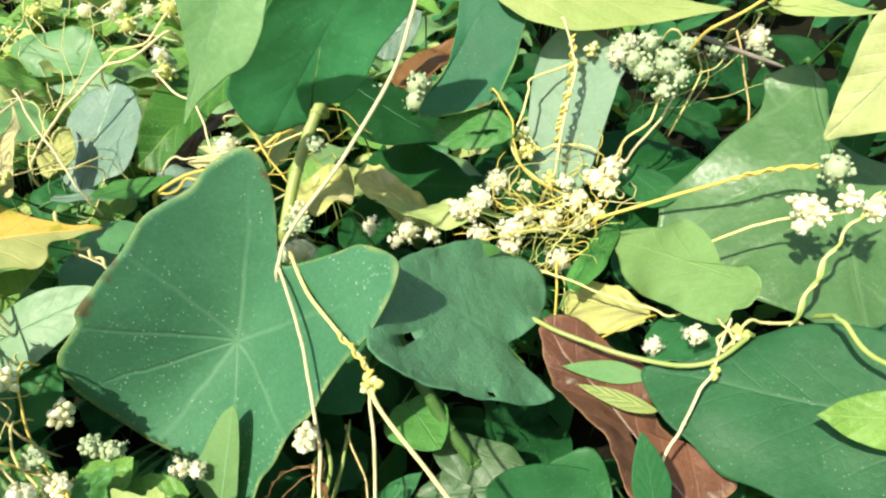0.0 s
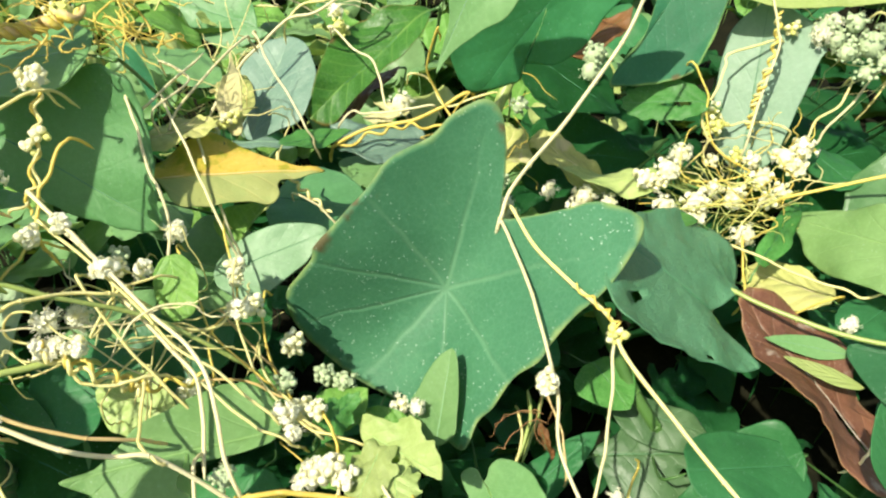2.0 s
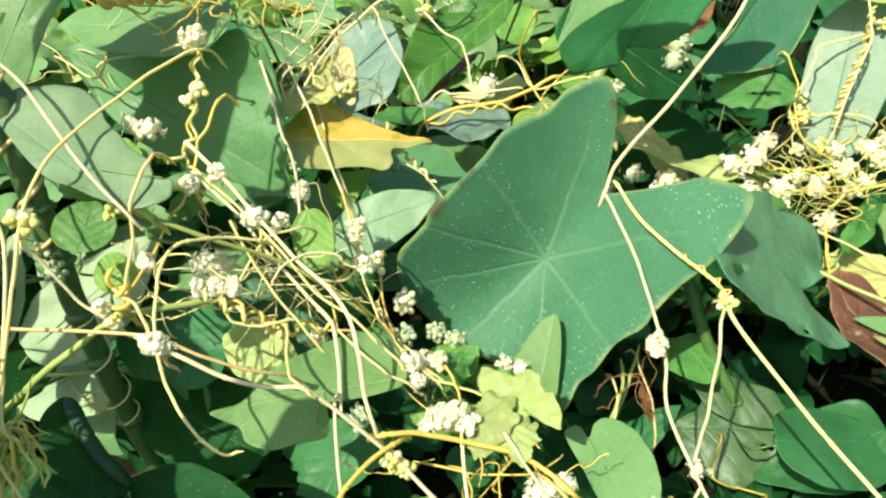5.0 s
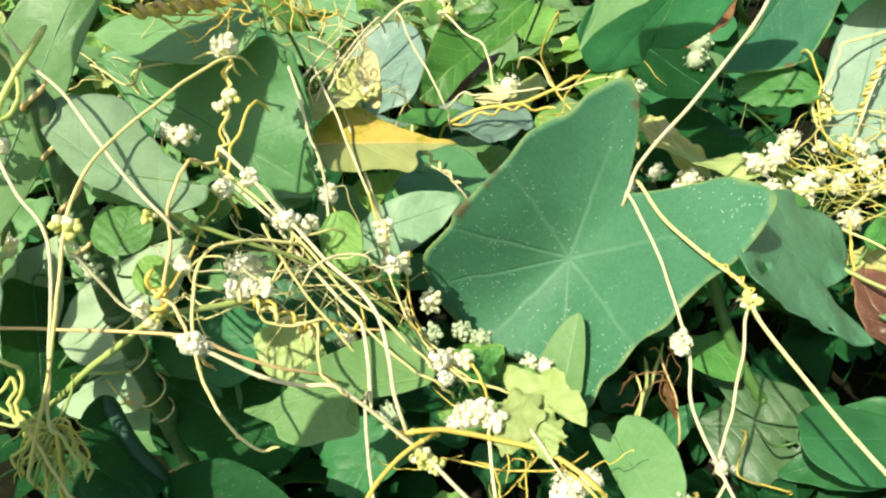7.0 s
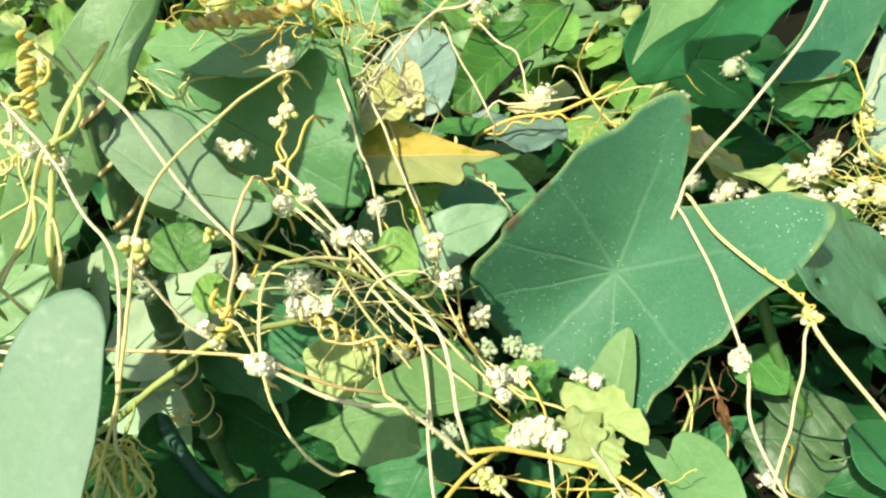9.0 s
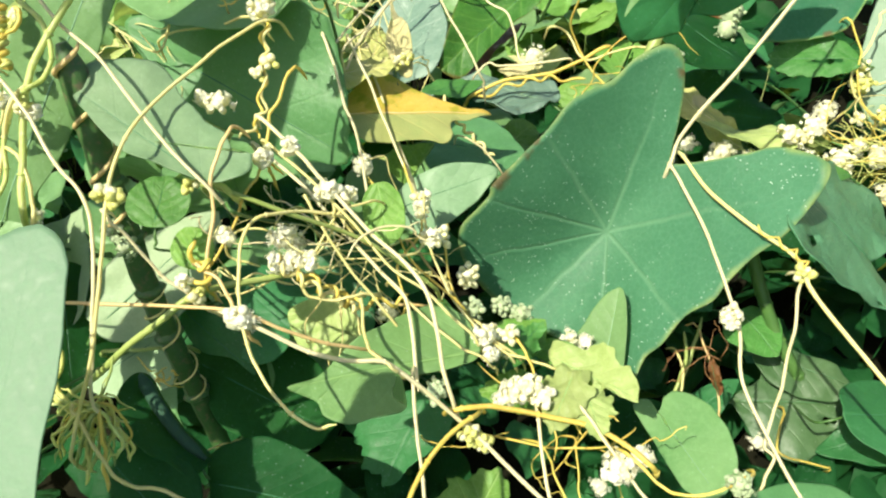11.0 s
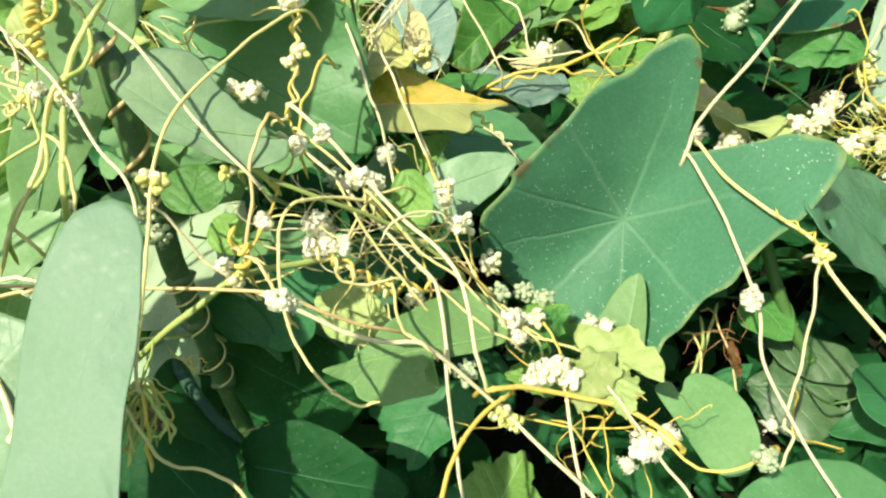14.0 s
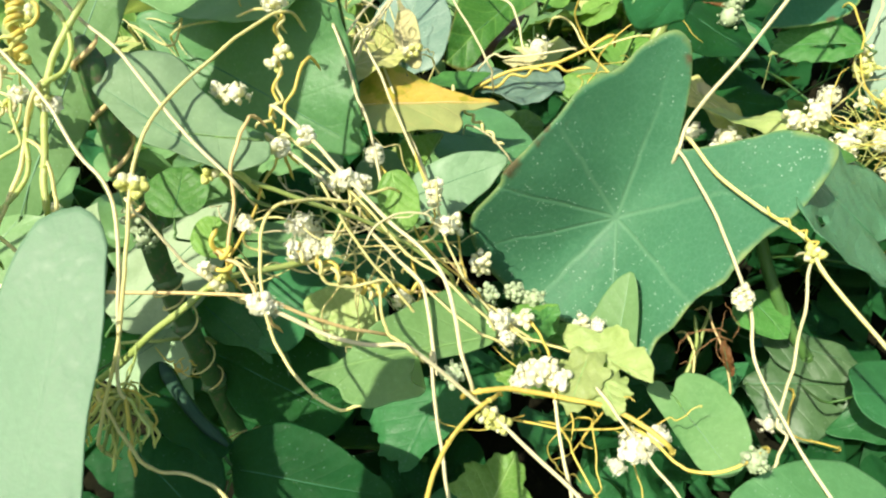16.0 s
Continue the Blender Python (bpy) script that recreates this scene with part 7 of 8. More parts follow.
vine('thin rust-coloured dodder stem', [(-0.3326, 0.1138, 0.1274), (-0.3307, 0.1076, 0.1405), (-0.3263, 0.1090, 0.1445), (-0.3171, 0.1195, 0.1402), (-0.3102, 0.1359, 0.1277), (-0.3080, 0.1447, 0.1177), (-0.3071, 0.1554, 0.1019)], 0.00049, 'rust')
vine('creamy yellow dodder stem', [(-0.3869, 0.3049, 0.2444), (-0.3841, 0.2964, 0.2592), (-0.3774, 0.2924, 0.2672), (-0.3449, 0.2908, 0.2770), (-0.3206, 0.2772, 0.2893), (-0.3150, 0.2776, 0.2861), (-0.3126, 0.2847, 0.2733)], 0.00067, 'dodder')
vine('creamy yellow dodder stem', [(-0.4098, 0.3049, 0.2513), (-0.4071, 0.2958, 0.2642), (-0.4007, 0.2906, 0.2677), (-0.3811, 0.2858, 0.2601), (-0.3760, 0.2936, 0.2685), (-0.3729, 0.3044, 0.2803), (-0.3716, 0.3126, 0.2794), (-0.3711, 0.3230, 0.2676)], 0.00069, 'dodder')
vine('creamy yellow dodder stem', [(-0.2944, 0.3186, 0.2351), (-0.2940, 0.3132, 0.2491), (-0.2931, 0.3165, 0.2551), (-0.2878, 0.3573, 0.2553), (-0.2842, 0.3969, 0.2544)], 0.00078, 'straw')
vine('creamy yellow dodder stem', [(-0.2863, 0.3222, 0.2372), (-0.2855, 0.3167, 0.2514), (-0.2837, 0.3198, 0.2578), (-0.2756, 0.3490, 0.2598), (-0.2958, 0.3633, 0.2630), (-0.3015, 0.3709, 0.2579), (-0.3039, 0.3810, 0.2443)], 0.00065, 'straw')
vine('creamy yellow dodder stem', [(-0.2893, 0.3478, 0.2414), (-0.2878, 0.3378, 0.2534), (-0.2842, 0.3304, 0.2548), (-0.2700, 0.3154, 0.2362), (-0.2577, 0.3014, 0.2189), (-0.2473, 0.2893, 0.2041), (-0.2393, 0.2814, 0.1942), (-0.2356, 0.2813, 0.1836), (-0.2340, 0.2881, 0.1676)], 0.00079, 'straw')
vine('creamy yellow dodder stem', [(-0.2689, 0.2260, 0.2096), (-0.2672, 0.2170, 0.2212), (-0.2632, 0.2122, 0.2216), (-0.2551, 0.2097, 0.2101), (-0.2389, 0.2101, 0.2016), (-0.2273, 0.2185, 0.1954), (-0.2235, 0.2309, 0.1946), (-0.2215, 0.2412, 0.1882), (-0.2207, 0.2525, 0.1741)], 0.00079, 'dodder')
vine('pale straw-coloured dodder stem stretched over leaves', [(-0.3261, 0.2712, 0.2098), (-0.3237, 0.2611, 0.2233), (-0.3181, 0.2535, 0.2281), (-0.2856, 0.2301, 0.2212), (-0.2657, 0.2124, 0.2140), (-0.2387, 0.1959, 0.2000), (-0.2256, 0.1854, 0.1942), (-0.2199, 0.1700, 0.1827), (-0.2138, 0.1491, 0.1725)], 0.00096, 'straw')
vine('golden yellow dodder stem looping over leaves', [(-0.2487, 0.3079, 0.1854), (-0.2476, 0.2969, 0.1984), (-0.2450, 0.2873, 0.2019), (-0.2290, 0.2503, 0.1871), (-0.2383, 0.2280, 0.1760), (-0.2301, 0.2076, 0.1662), (-0.2363, 0.1939, 0.1656), (-0.2392, 0.1911, 0.1593), (-0.2404, 0.1968, 0.1452)], 0.00064, 'gold')
vine('golden yellow dodder stem looping over leaves', [(-0.2425, 0.2180, 0.1492), (-0.2397, 0.2103, 0.1626), (-0.2330, 0.2083, 0.1672), (-0.2153, 0.2126, 0.1635), (-0.1995, 0.2122, 0.1542), (-0.1877, 0.2093, 0.1499), (-0.1813, 0.2113, 0.1416), (-0.1786, 0.2190, 0.1265)], 0.00072, 'rust')
vine('golden yellow dodder stem looping over leaves', [(-0.2153, 0.2676, 0.1728), (-0.2150, 0.2573, 0.1844), (-0.2141, 0.2493, 0.1850), (-0.2116, 0.2365, 0.1689), (-0.2016, 0.2208, 0.1569), (-0.1876, 0.2075, 0.1477), (-0.1830, 0.2068, 0.1386), (-0.1811, 0.2133, 0.1233)], 0.00069, 'gold')
vine('golden yellow dodder stem looping over leaves', [(-0.2365, 0.2497, 0.1727), (-0.2346, 0.2407, 0.1845), (-0.2303, 0.2358, 0.1851), (-0.2201, 0.2325, 0.1726), (-0.2078, 0.2259, 0.1637), (-0.2027, 0.2267, 0.1539), (-0.2004, 0.2339, 0.1383)], 0.00065, 'rust')

# ---- flower heads ----
cluster('white', (-0.0643, 0.2130, 0.1804), 0.00688, stretch=(0.8, 1.0, 1.3), count=14)
cluster('yellow', (-0.0337, 0.2258, 0.2033), 0.00471, stretch=(1.2, 1, 0.8), count=7)
cluster('bud', (-0.1999, 0.2472, 0.1559), 0.00773, stretch=(0.8, 1, 1.3), count=13)
cluster('open', (-0.1387, 0.2314, 0.1324), 0.00658, count=10)
cluster('open', (-0.1292, 0.2306, 0.1315), 0.00538, count=9)
cluster('open', (-0.0520, 0.4281, 0.1470), 0.00701, count=10)
cluster('open', (-0.0266, 0.4284, 0.1426), 0.01079, count=16)
cluster('open', (-0.0078, 0.4243, 0.1422), 0.00825, count=11)
cluster('bud', (0.0110, 0.4156, 0.1717), 0.00865, count=11)
cluster('bud', (0.0259, 0.4191, 0.1778), 0.01020, count=13)
cluster('bud', (0.0211, 0.4123, 0.1707), 0.00705, count=9)
cluster('open', (0.0249, 0.4002, 0.1601), 0.00856, count=12)
cluster('open', (0.0389, 0.4399, 0.1785), 0.00891, count=12)
cluster('bud', (0.0476, 0.4067, 0.1602), 0.01101, count=14)
cluster('bud', (0.0600, 0.4168, 0.1651), 0.00874, count=11)
cluster('bud', (0.0761, 0.4160, 0.1608), 0.01036, count=13)
cluster('bud', (0.0449, 0.3919, 0.1543), 0.01006, count=14)
cluster('bud', (0.0937, 0.4229, 0.1729), 0.00953, count=12)
cluster('bud', (0.1046, 0.4139, 0.1695), 0.00786, count=9)
cluster('open', (0.0791, 0.3879, 0.1476), 0.00931, count=13)
cluster('bud', (0.0858, 0.4302, 0.1823), 0.00715, count=8)
cluster('bud', (0.1066, 0.4284, 0.1881), 0.01022, count=13)
cluster('bud', (0.1179, 0.4304, 0.1938), 0.01018, count=13)
cluster('bud', (0.1140, 0.4231, 0.1846), 0.00862, count=11)
cluster('moss', (0.1210, 0.4717, 0.2646), 0.00996, count=14, size=0.0035)
cluster('moss', (0.1402, 0.4740, 0.2676), 0.00996, count=14, size=0.0035)
cluster('moss', (0.1517, 0.4658, 0.2570), 0.01302, count=20, size=0.0035)
cluster('moss', (0.1364, 0.4622, 0.2525), 0.00996, count=14, size=0.0035)
cluster('moss', (0.1651, 0.4728, 0.2661), 0.00919, count=13, size=0.0035)
cluster('moss', (0.1498, 0.4540, 0.2419), 0.00843, count=10, size=0.0035)
cluster('open', (0.2294, 0.5124, 0.2550), 0.01073, count=13)
cluster('moss', (0.2043, 0.5164, 0.2438), 0.00925, count=10, size=0.0035)
cluster('moss', (0.2380, 0.5138, 0.2405), 0.00841, count=9, size=0.0035)
cluster('white', (0.2121, 0.3504, 0.2182), 0.01059, stretch=(1.2, 1, 0.8), count=16)
cluster('white', (0.2182, 0.3461, 0.2143), 0.00858, count=12)
cluster('moss', (0.2411, 0.3814, 0.2253), 0.01178, count=18, size=0.0035)
cluster('bud', (0.2358, 0.3483, 0.2236), 0.00785, count=11)
cluster('bud', (0.2475, 0.3411, 0.2226), 0.00840, count=12)
cluster('white', (0.2083, 0.3420, 0.2091), 0.00396, count=6)
cluster('open', (0.1441, 0.2970, 0.1661), 0.00711, count=10)
cluster('open', (0.1271, 0.3111, 0.1435), 0.00685, count=9)
cluster('yellow', (0.1453, 0.2659, 0.1702), 0.00272, count=3)
cluster('yellow', (0.1638, 0.2863, 0.1767), 0.00498, count=6)
cluster('yellow', (0.0560, 0.4510, 0.2089), 0.00635, count=7)
cluster('yellow', (0.0614, 0.4467, 0.2001), 0.00797, count=9)
cluster('yellow', (0.0542, 0.4454, 0.1985), 0.00558, count=6)
cluster('yellow', (0.0749, 0.4332, 0.1828), 0.00718, count=7)
cluster('yellow', (0.1028, 0.4786, 0.2605), 0.00623, count=7)
cluster('open', (-0.1749, 0.5123, 0.1655), 0.01184, count=14)
cluster('moss', (-0.0199, 0.5379, 0.2065), 0.01264, count=15, size=0.0035)
cluster('moss', (-0.0221, 0.5296, 0.1958), 0.01174, count=13, size=0.0035)
cluster('moss', (-0.0556, 0.5522, 0.1922), 0.00934, count=10, size=0.0035)
cluster('open', (-0.0890, 0.3537, 0.1818), 0.00981, count=15)
cluster('moss', (-0.0987, 0.3877, 0.1766), 0.00822, count=12, size=0.0035)
cluster('bud', (-0.1008, 0.4098, 0.1724), 0.00856, count=10)
cluster('moss', (-0.1798, 0.2297, 0.1530), 0.00634, count=12, size=0.0035)
cluster('moss', (-0.1682, 0.2279, 0.1507), 0.00749, count=13, size=0.0035)
cluster('white', (-0.1837, 0.2017, 0.1579), 0.00806, count=14)
cluster('bud', (-0.2169, 0.2442, 0.1878), 0.00673, count=11)
cluster('moss', (-0.3229, 0.4310, 0.1183), 0.00685, count=8, size=0.0035)
cluster('open', (-0.3669, 0.7911, 0.1731), 0.00934, count=8)
cluster('yellow', (-0.3377, 0.7627, 0.1693), 0.01215, count=8)
cluster('open', (-0.3333, 0.8124, 0.1680), 0.01021, count=8)
cluster('yellow', (-0.3015, 0.7942, 0.1771), 0.01308, count=8)
cluster('open', (-0.2409, 0.5905, 0.2088), 0.00821, count=8)
cluster('yellow', (-0.2375, 0.5816, 0.1974), 0.01062, count=8)
cluster('open', (-0.4022, 0.8960, 0.1450), 0.01261, count=8)
cluster('yellow', (-0.2905, 0.8462, 0.1625), 0.01522, count=8)
cluster('open', (-0.4443, 0.8908, 0.1384), 0.01331, count=8)
cluster('yellow', (-0.5056, 0.8250, 0.1354), 0.00993, count=8)
cluster('open', (-0.2797, 0.7880, 0.1692), 0.01246, count=8)
cluster('yellow', (-0.5073, 0.8908, 0.1384), 0.01121, count=8)
cluster('white', (-0.3325, 0.2326, 0.2673), 0.00384, count=7)
cluster('white', (-0.3241, 0.2322, 0.2659), 0.00713, stretch=(1.3, 1, 0.7), count=13)
cluster('yellow', (-0.3363, 0.1461, 0.2741), 0.00375, count=7)
cluster('yellow', (-0.3318, 0.1455, 0.2729), 0.00397, count=8)
cluster('white', (-0.2859, 0.1314, 0.2293), 0.00557, count=14)
cluster('open', (-0.2823, 0.1315, 0.2274), 0.00466, count=9)
cluster('yellow', (-0.3866, 0.1837, 0.2843), 0.00384, count=6)
cluster('white', (-0.3836, 0.1829, 0.2831), 0.00336, count=6)
cluster('yellow', (-0.3010, 0.2458, 0.2819), 0.00354, count=5)
cluster('bud', (-0.3096, 0.2636, 0.3000), 0.00767, count=13)
cluster('yellow', (-0.3063, 0.2412, 0.2772), 0.00273, count=4)
cluster('bud', (-0.2855, 0.2147, 0.2570), 0.00479, count=8)
cluster('bud', (-0.2957, 0.2069, 0.2553), 0.00579, count=10)
cluster('bud', (-0.2655, 0.2062, 0.2406), 0.00591, count=10)
cluster('bud', (-0.2694, 0.2050, 0.2397), 0.00376, count=6)
cluster('open', (-0.2816, 0.1802, 0.2311), 0.00560, stretch=(1.3, 1.0, 0.7), count=11)
cluster('open', (-0.2751, 0.1733, 0.2241), 0.00520, stretch=(1.3, 1.0, 0.7), count=10)
cluster('bud', (-0.2827, 0.1716, 0.2229), 0.00517, count=9)
cluster('bud', (-0.2691, 0.1756, 0.2230), 0.00520, count=9)
cluster('bud', (-0.3003, 0.1646, 0.2427), 0.00491, count=9)
cluster('yellow', (-0.3201, 0.1802, 0.2550), 0.00299, count=5)
cluster('white', (-0.3110, 0.1424, 0.2338), 0.00285, count=5)
cluster('yellow', (-0.3068, 0.1416, 0.2279), 0.00384, count=7)
cluster('bud', (-0.2303, 0.2606, 0.2000), 0.00575, count=9)
cluster('bud', (-0.2296, 0.2564, 0.1952), 0.00575, count=9)
cluster('white', (-0.2205, 0.2313, 0.1960), 0.00607, stretch=(1.2, 1, 0.7), count=10)
cluster('open', (-0.2669, 0.2762, 0.2065), 0.00654, count=10)
cluster('white', (-0.1874, 0.1867, 0.1752), 0.00630, count=12)
cluster('white', (-0.1734, 0.1930, 0.1717), 0.00582, count=10)
cluster('moss', (-0.1940, 0.2093, 0.1682), 0.00668, count=12, size=0.0035)
cluster('open', (-0.1830, 0.1786, 0.1700), 0.00455, count=8)
cluster('white', (-0.1683, 0.1645, 0.1630), 0.00836, count=16)
cluster('white', (-0.1557, 0.1635, 0.1621), 0.00723, count=13)
cluster('open', (-0.1748, 0.1609, 0.1597), 0.00613, count=11)
cluster('moss', (-0.2067, 0.1514, 0.1721), 0.00698, count=13, size=0.0035)
cluster('bud', (-0.1617, 0.1671, 0.1653), 0.00613, count=10)
cluster('open', (-0.1174, 0.1402, 0.1467), 0.00919, count=18)
cluster('white', (-0.1189, 0.1371, 0.1463), 0.00645, count=11)
cluster('open', (-0.1063, 0.1460, 0.1475), 0.00600, count=11)
cluster('open', (-0.1252, 0.1347, 0.1367), 0.00436, count=8)
cluster('moss', (-0.0675, 0.1314, 0.1601), 0.00664, count=14, size=0.0035)
cluster('yellow', (-0.1874, 0.1365, 0.1606), 0.00529, count=9)
cluster('yellow', (-0.1817, 0.1366, 0.1571), 0.00479, count=8)
cluster('open', (-0.0006, 0.2461, 0.0374), 0.00839, count=11)
cluster('yellow', (-0.2608, 0.3552, 0.2304), 0.00505, count=6)
cluster('yellow', (-0.2658, 0.3522, 0.2275), 0.00433, count=5)
cluster('yellow', (-0.2564, 0.3575, 0.2324), 0.00433, count=5)
cluster('moss', (-0.3708, 0.1933, 0.2146), 0.00729, count=13, size=0.0035)
cluster('moss', (-0.3657, 0.1874, 0.2074), 0.00673, count=12, size=0.0035)
cluster('moss', (-0.2964, 0.2639, 0.1958), 0.00719, count=11, size=0.0035)
cluster('yellow', (-0.3376, 0.0439, 0.2493), 0.00417, count=8)
cluster('open', (-0.4397, 0.2176, 0.1890), 0.00810, count=13)
cluster('yellow', (-0.4716, 0.2742, 0.2263), 0.00981, count=13)
cluster('yellow', (-0.4582, 0.2857, 0.2684), 0.00934, count=13)
cluster('yellow', (-0.4504, 0.2763, 0.2568), 0.00810, count=11)
cluster('bud', (-0.2762, 0.2299, 0.2203), 0.00591, count=10)
cluster('bud', (-0.2627, 0.2298, 0.2195), 0.00537, count=8)
cluster('open', (-0.2893, 0.2095, 0.2039), 0.00794, count=14)
cluster('bud', (-0.1761, 0.1994, 0.1528), 0.00673, count=11)
cluster('open', (-0.2380, 0.1981, 0.1709), 0.00654, count=12)
cluster('yellow', (-0.4151, 0.4641, 0.1919), 0.01456, count=15)
cluster('yellow', (-0.4623, 0.5419, 0.2113), 0.01588, count=15)

# ---- fine tangles of dodder ----
tangle('tangle of fine golden dodder among flower heads', (0.0692, 0.4103, 0.1649), (0.0432, 0.0189, 0.0142), 34, 0.00090, 'gold', 1, 0.050)
tangle('tangle of fine yellow dodder among flower heads', (0.0810, 0.4176, 0.1742), (0.0432, 0.0220, 0.0165), 30, 0.00090, 'dodder', 2, 0.050)
tangle('tangle of fine yellow dodder farther back', (-0.3819, 0.6956, 0.1322), (0.1109, 0.0701, 0.0526), 60, 0.00110, 'dodder', 3, 0.090)
tangle('tangle of fine straw dodder farther back', (-0.3534, 0.8250, 0.1354), (0.1456, 0.0600, 0.0240), 60, 0.00120, 'straw', 4, 0.100)
tangle('tangle of fine golden dodder behind the large leaf', (-0.0942, 0.4620, 0.1743), (0.0462, 0.0202, 0.0151), 26, 0.00080, 'gold', 5, 0.060)
tangle('tangle of fine dodder round pale flower heads', (0.1995, 0.5207, 0.2331), (0.0514, 0.0240, 0.0180), 26, 0.00080, 'dodder', 6, 0.060)
tangle('tangle of fine dodder stems in half shade', (-0.2709, 0.2257, 0.1800), (0.0311, 0.0249, 0.0187), 40, 0.00070, 'dodder', 7, 0.060)
tangle('tangle of fine straw dodder stems', (-0.2756, 0.2002, 0.2122), (0.0252, 0.0202, 0.0151), 22, 0.00080, 'straw', 8, 0.050)
tangle('tangle of golden dodder low among leaves', (-0.1510, 0.1465, 0.1377), (0.0308, 0.0150, 0.0084), 34, 0.00090, 'gold', 10, 0.050)
tangle('tangle of fine dodder over leaves', (-0.4023, 0.3172, 0.2525), (0.0268, 0.0200, 0.0100), 22, 0.00080, 'dodder', 13, 0.060)
tangle('tangle of yellow dodder farther back', (-0.4606, 0.5613, 0.2034), (0.0531, 0.0300, 0.0174), 50, 0.00120, 'gold', 14, 0.070)
tangle('tangle of fine yellow dodder by the yellow leaf', (-0.3028, 0.4690, 0.1753), (0.0392, 0.0209, 0.0157), 34, 0.00100, 'dodder', 15, 0.060)
tangle('tangle of dodder low on the open side', (-0.2776, 0.1969, 0.1876), (0.0291, 0.0191, 0.0143), 30, 0.00090, 'dodder', 16, 0.050)
tangle('rusty dry dodder wisps in shade', (-0.0626, 0.2147, 0.1383), (0.0040, 0.0060, 0.0120), 14, 0.00042, 'wisp', 17, 0.022)
leaf('oval_leaf', 'pale sunlit leaf beside hanging stems', 'heart', (-0.4488, 0.1661, 0.1922), (-0.4238, 0.2174, 0.2174), (-0.4196, 0.1809, 0.1983), 1.3, 'pale', wave=0.05)
leaf('oval_leaf', 'soft pale leaf behind hanging stems', 'ovate', (-0.5345, 0.3040, 0.2215), (-0.4586, 0.2658, 0.2003), (-0.4928, 0.3091, 0.2228), 1.0, 'sage', wave=0.05)

# ---- dodder, a low near leaf and an unseen shading leaf ----
tangle('curled yellow dodder hanging beside leaves', (-0.4401, 0.2286, 0.2623), (0.0112, 0.0100, 0.0067), 34, 0.00100, 'dodder', 22, 0.030)
# added outside the view to cast shade on the leaves round the stalk
leaf("broad_leaf", "unseen leaf added to shade the low leaves", "oval", (-0.460, 0.058, 0.297), (-0.386, 0.088, 0.317), (-0.43, 0.126, 0.31), 0.35, "hoary", wave=0.06, foot=(-0.52, 0.0, -0.006))
leaf('broad_leaf', 'broad pale grey-green leaf low beside the near plant', 'ovate', (-0.3853, 0.0124, 0.2282), (-0.3467, 0.0731, 0.2642), (-0.3284, 0.0199, 0.2263), 1.0, 'hoary', wave=0.05, edge=((-0.6, 0.3), (-0.68, 0.7), (-0.48, 0.92), (-0.19, 1.0), (0.01, 1.0), (0.23, 0.87), (0.49, 0.77), (0.79, 0.63), (1.0, 0.42), (0.76, 0.13), (0.26, -0.03)))
tangle('fine yellow dodder looping through flower heads', (0.0818, 0.4155, 0.1636), (0.0300, 0.0140, 0.0120), 60, 0.00075, 'ygbud', 101, 0.036)
tangle('fine pale green dodder looping through flower heads', (0.0461, 0.4118, 0.1589), (0.0300, 0.0120, 0.0100), 46, 0.00065, 'lush', 102, 0.036)
tangle('fine golden dodder looping through flower heads', (0.0977, 0.4289, 0.1808), (0.0180, 0.0120, 0.0120), 40, 0.00070, 'gold', 103, 0.036)
tangle('fine yellow dodder looping through flower heads', (0.0897, 0.3996, 0.1433), (0.0200, 0.0100, 0.0120), 36, 0.00065, 'ygbud', 104, 0.036)
vine('yellow dodder strand drooping from a tuft', [(-0.3405, 0.0993, 0.1975), (-0.3450, 0.0967, 0.1982), (-0.3498, 0.0941, 0.1927), (-0.3550, 0.0915, 0.1887), (-0.3536, 0.0892, 0.1843)], 0.00073, 'ygbud')
vine('pale green dodder strand drooping from a tuft', [(-0.3430, 0.1066, 0.1908), (-0.3485, 0.1038, 0.1914), (-0.3545, 0.1008, 0.1856), (-0.3578, 0.0983, 0.1816), (-0.3567, 0.0959, 0.1769)], 0.00087, 'lush')
vine('olive green dodder strand drooping from a tuft', [(-0.3396, 0.1007, 0.1969), (-0.3452, 0.0974, 0.1969), (-0.3506, 0.0934, 0.1898), (-0.3534, 0.0895, 0.1840), (-0.3545, 0.0857, 0.1781)], 0.00049, 'green')
vine('yellow dodder strand drooping from a tuft', [(-0.3415, 0.1010, 0.1954), (-0.3437, 0.0985, 0.1958), (-0.3481, 0.0952, 0.1895), (-0.3525, 0.0918, 0.1845), (-0.3521, 0.0887, 0.1792)], 0.00067, 'ygbud')
vine('pale green dodder strand drooping from a tuft', [(-0.3409, 0.1069, 0.1937), (-0.3455, 0.1038, 0.1938), (-0.3494, 0.1001, 0.1868), (-0.3507, 0.0965, 0.1812), (-0.3538, 0.0925, 0.1752)], 0.00045, 'lush')
vine('golden dodder strand drooping from a tuft', [(-0.3462, 0.1054, 0.1949), (-0.3485, 0.1024, 0.1947), (-0.3544, 0.0979, 0.1871), (-0.3565, 0.0935, 0.1807), (-0.3551, 0.0897, 0.1743)], 0.00049, 'gold')
vine('olive green dodder strand drooping from a tuft', [(-0.3384, 0.0997, 0.1966), (-0.3395, 0.0970, 0.1967), (-0.3421, 0.0933, 0.1894), (-0.3445, 0.0892, 0.1834), (-0.3449, 0.0854, 0.1773)], 0.00090, 'green')
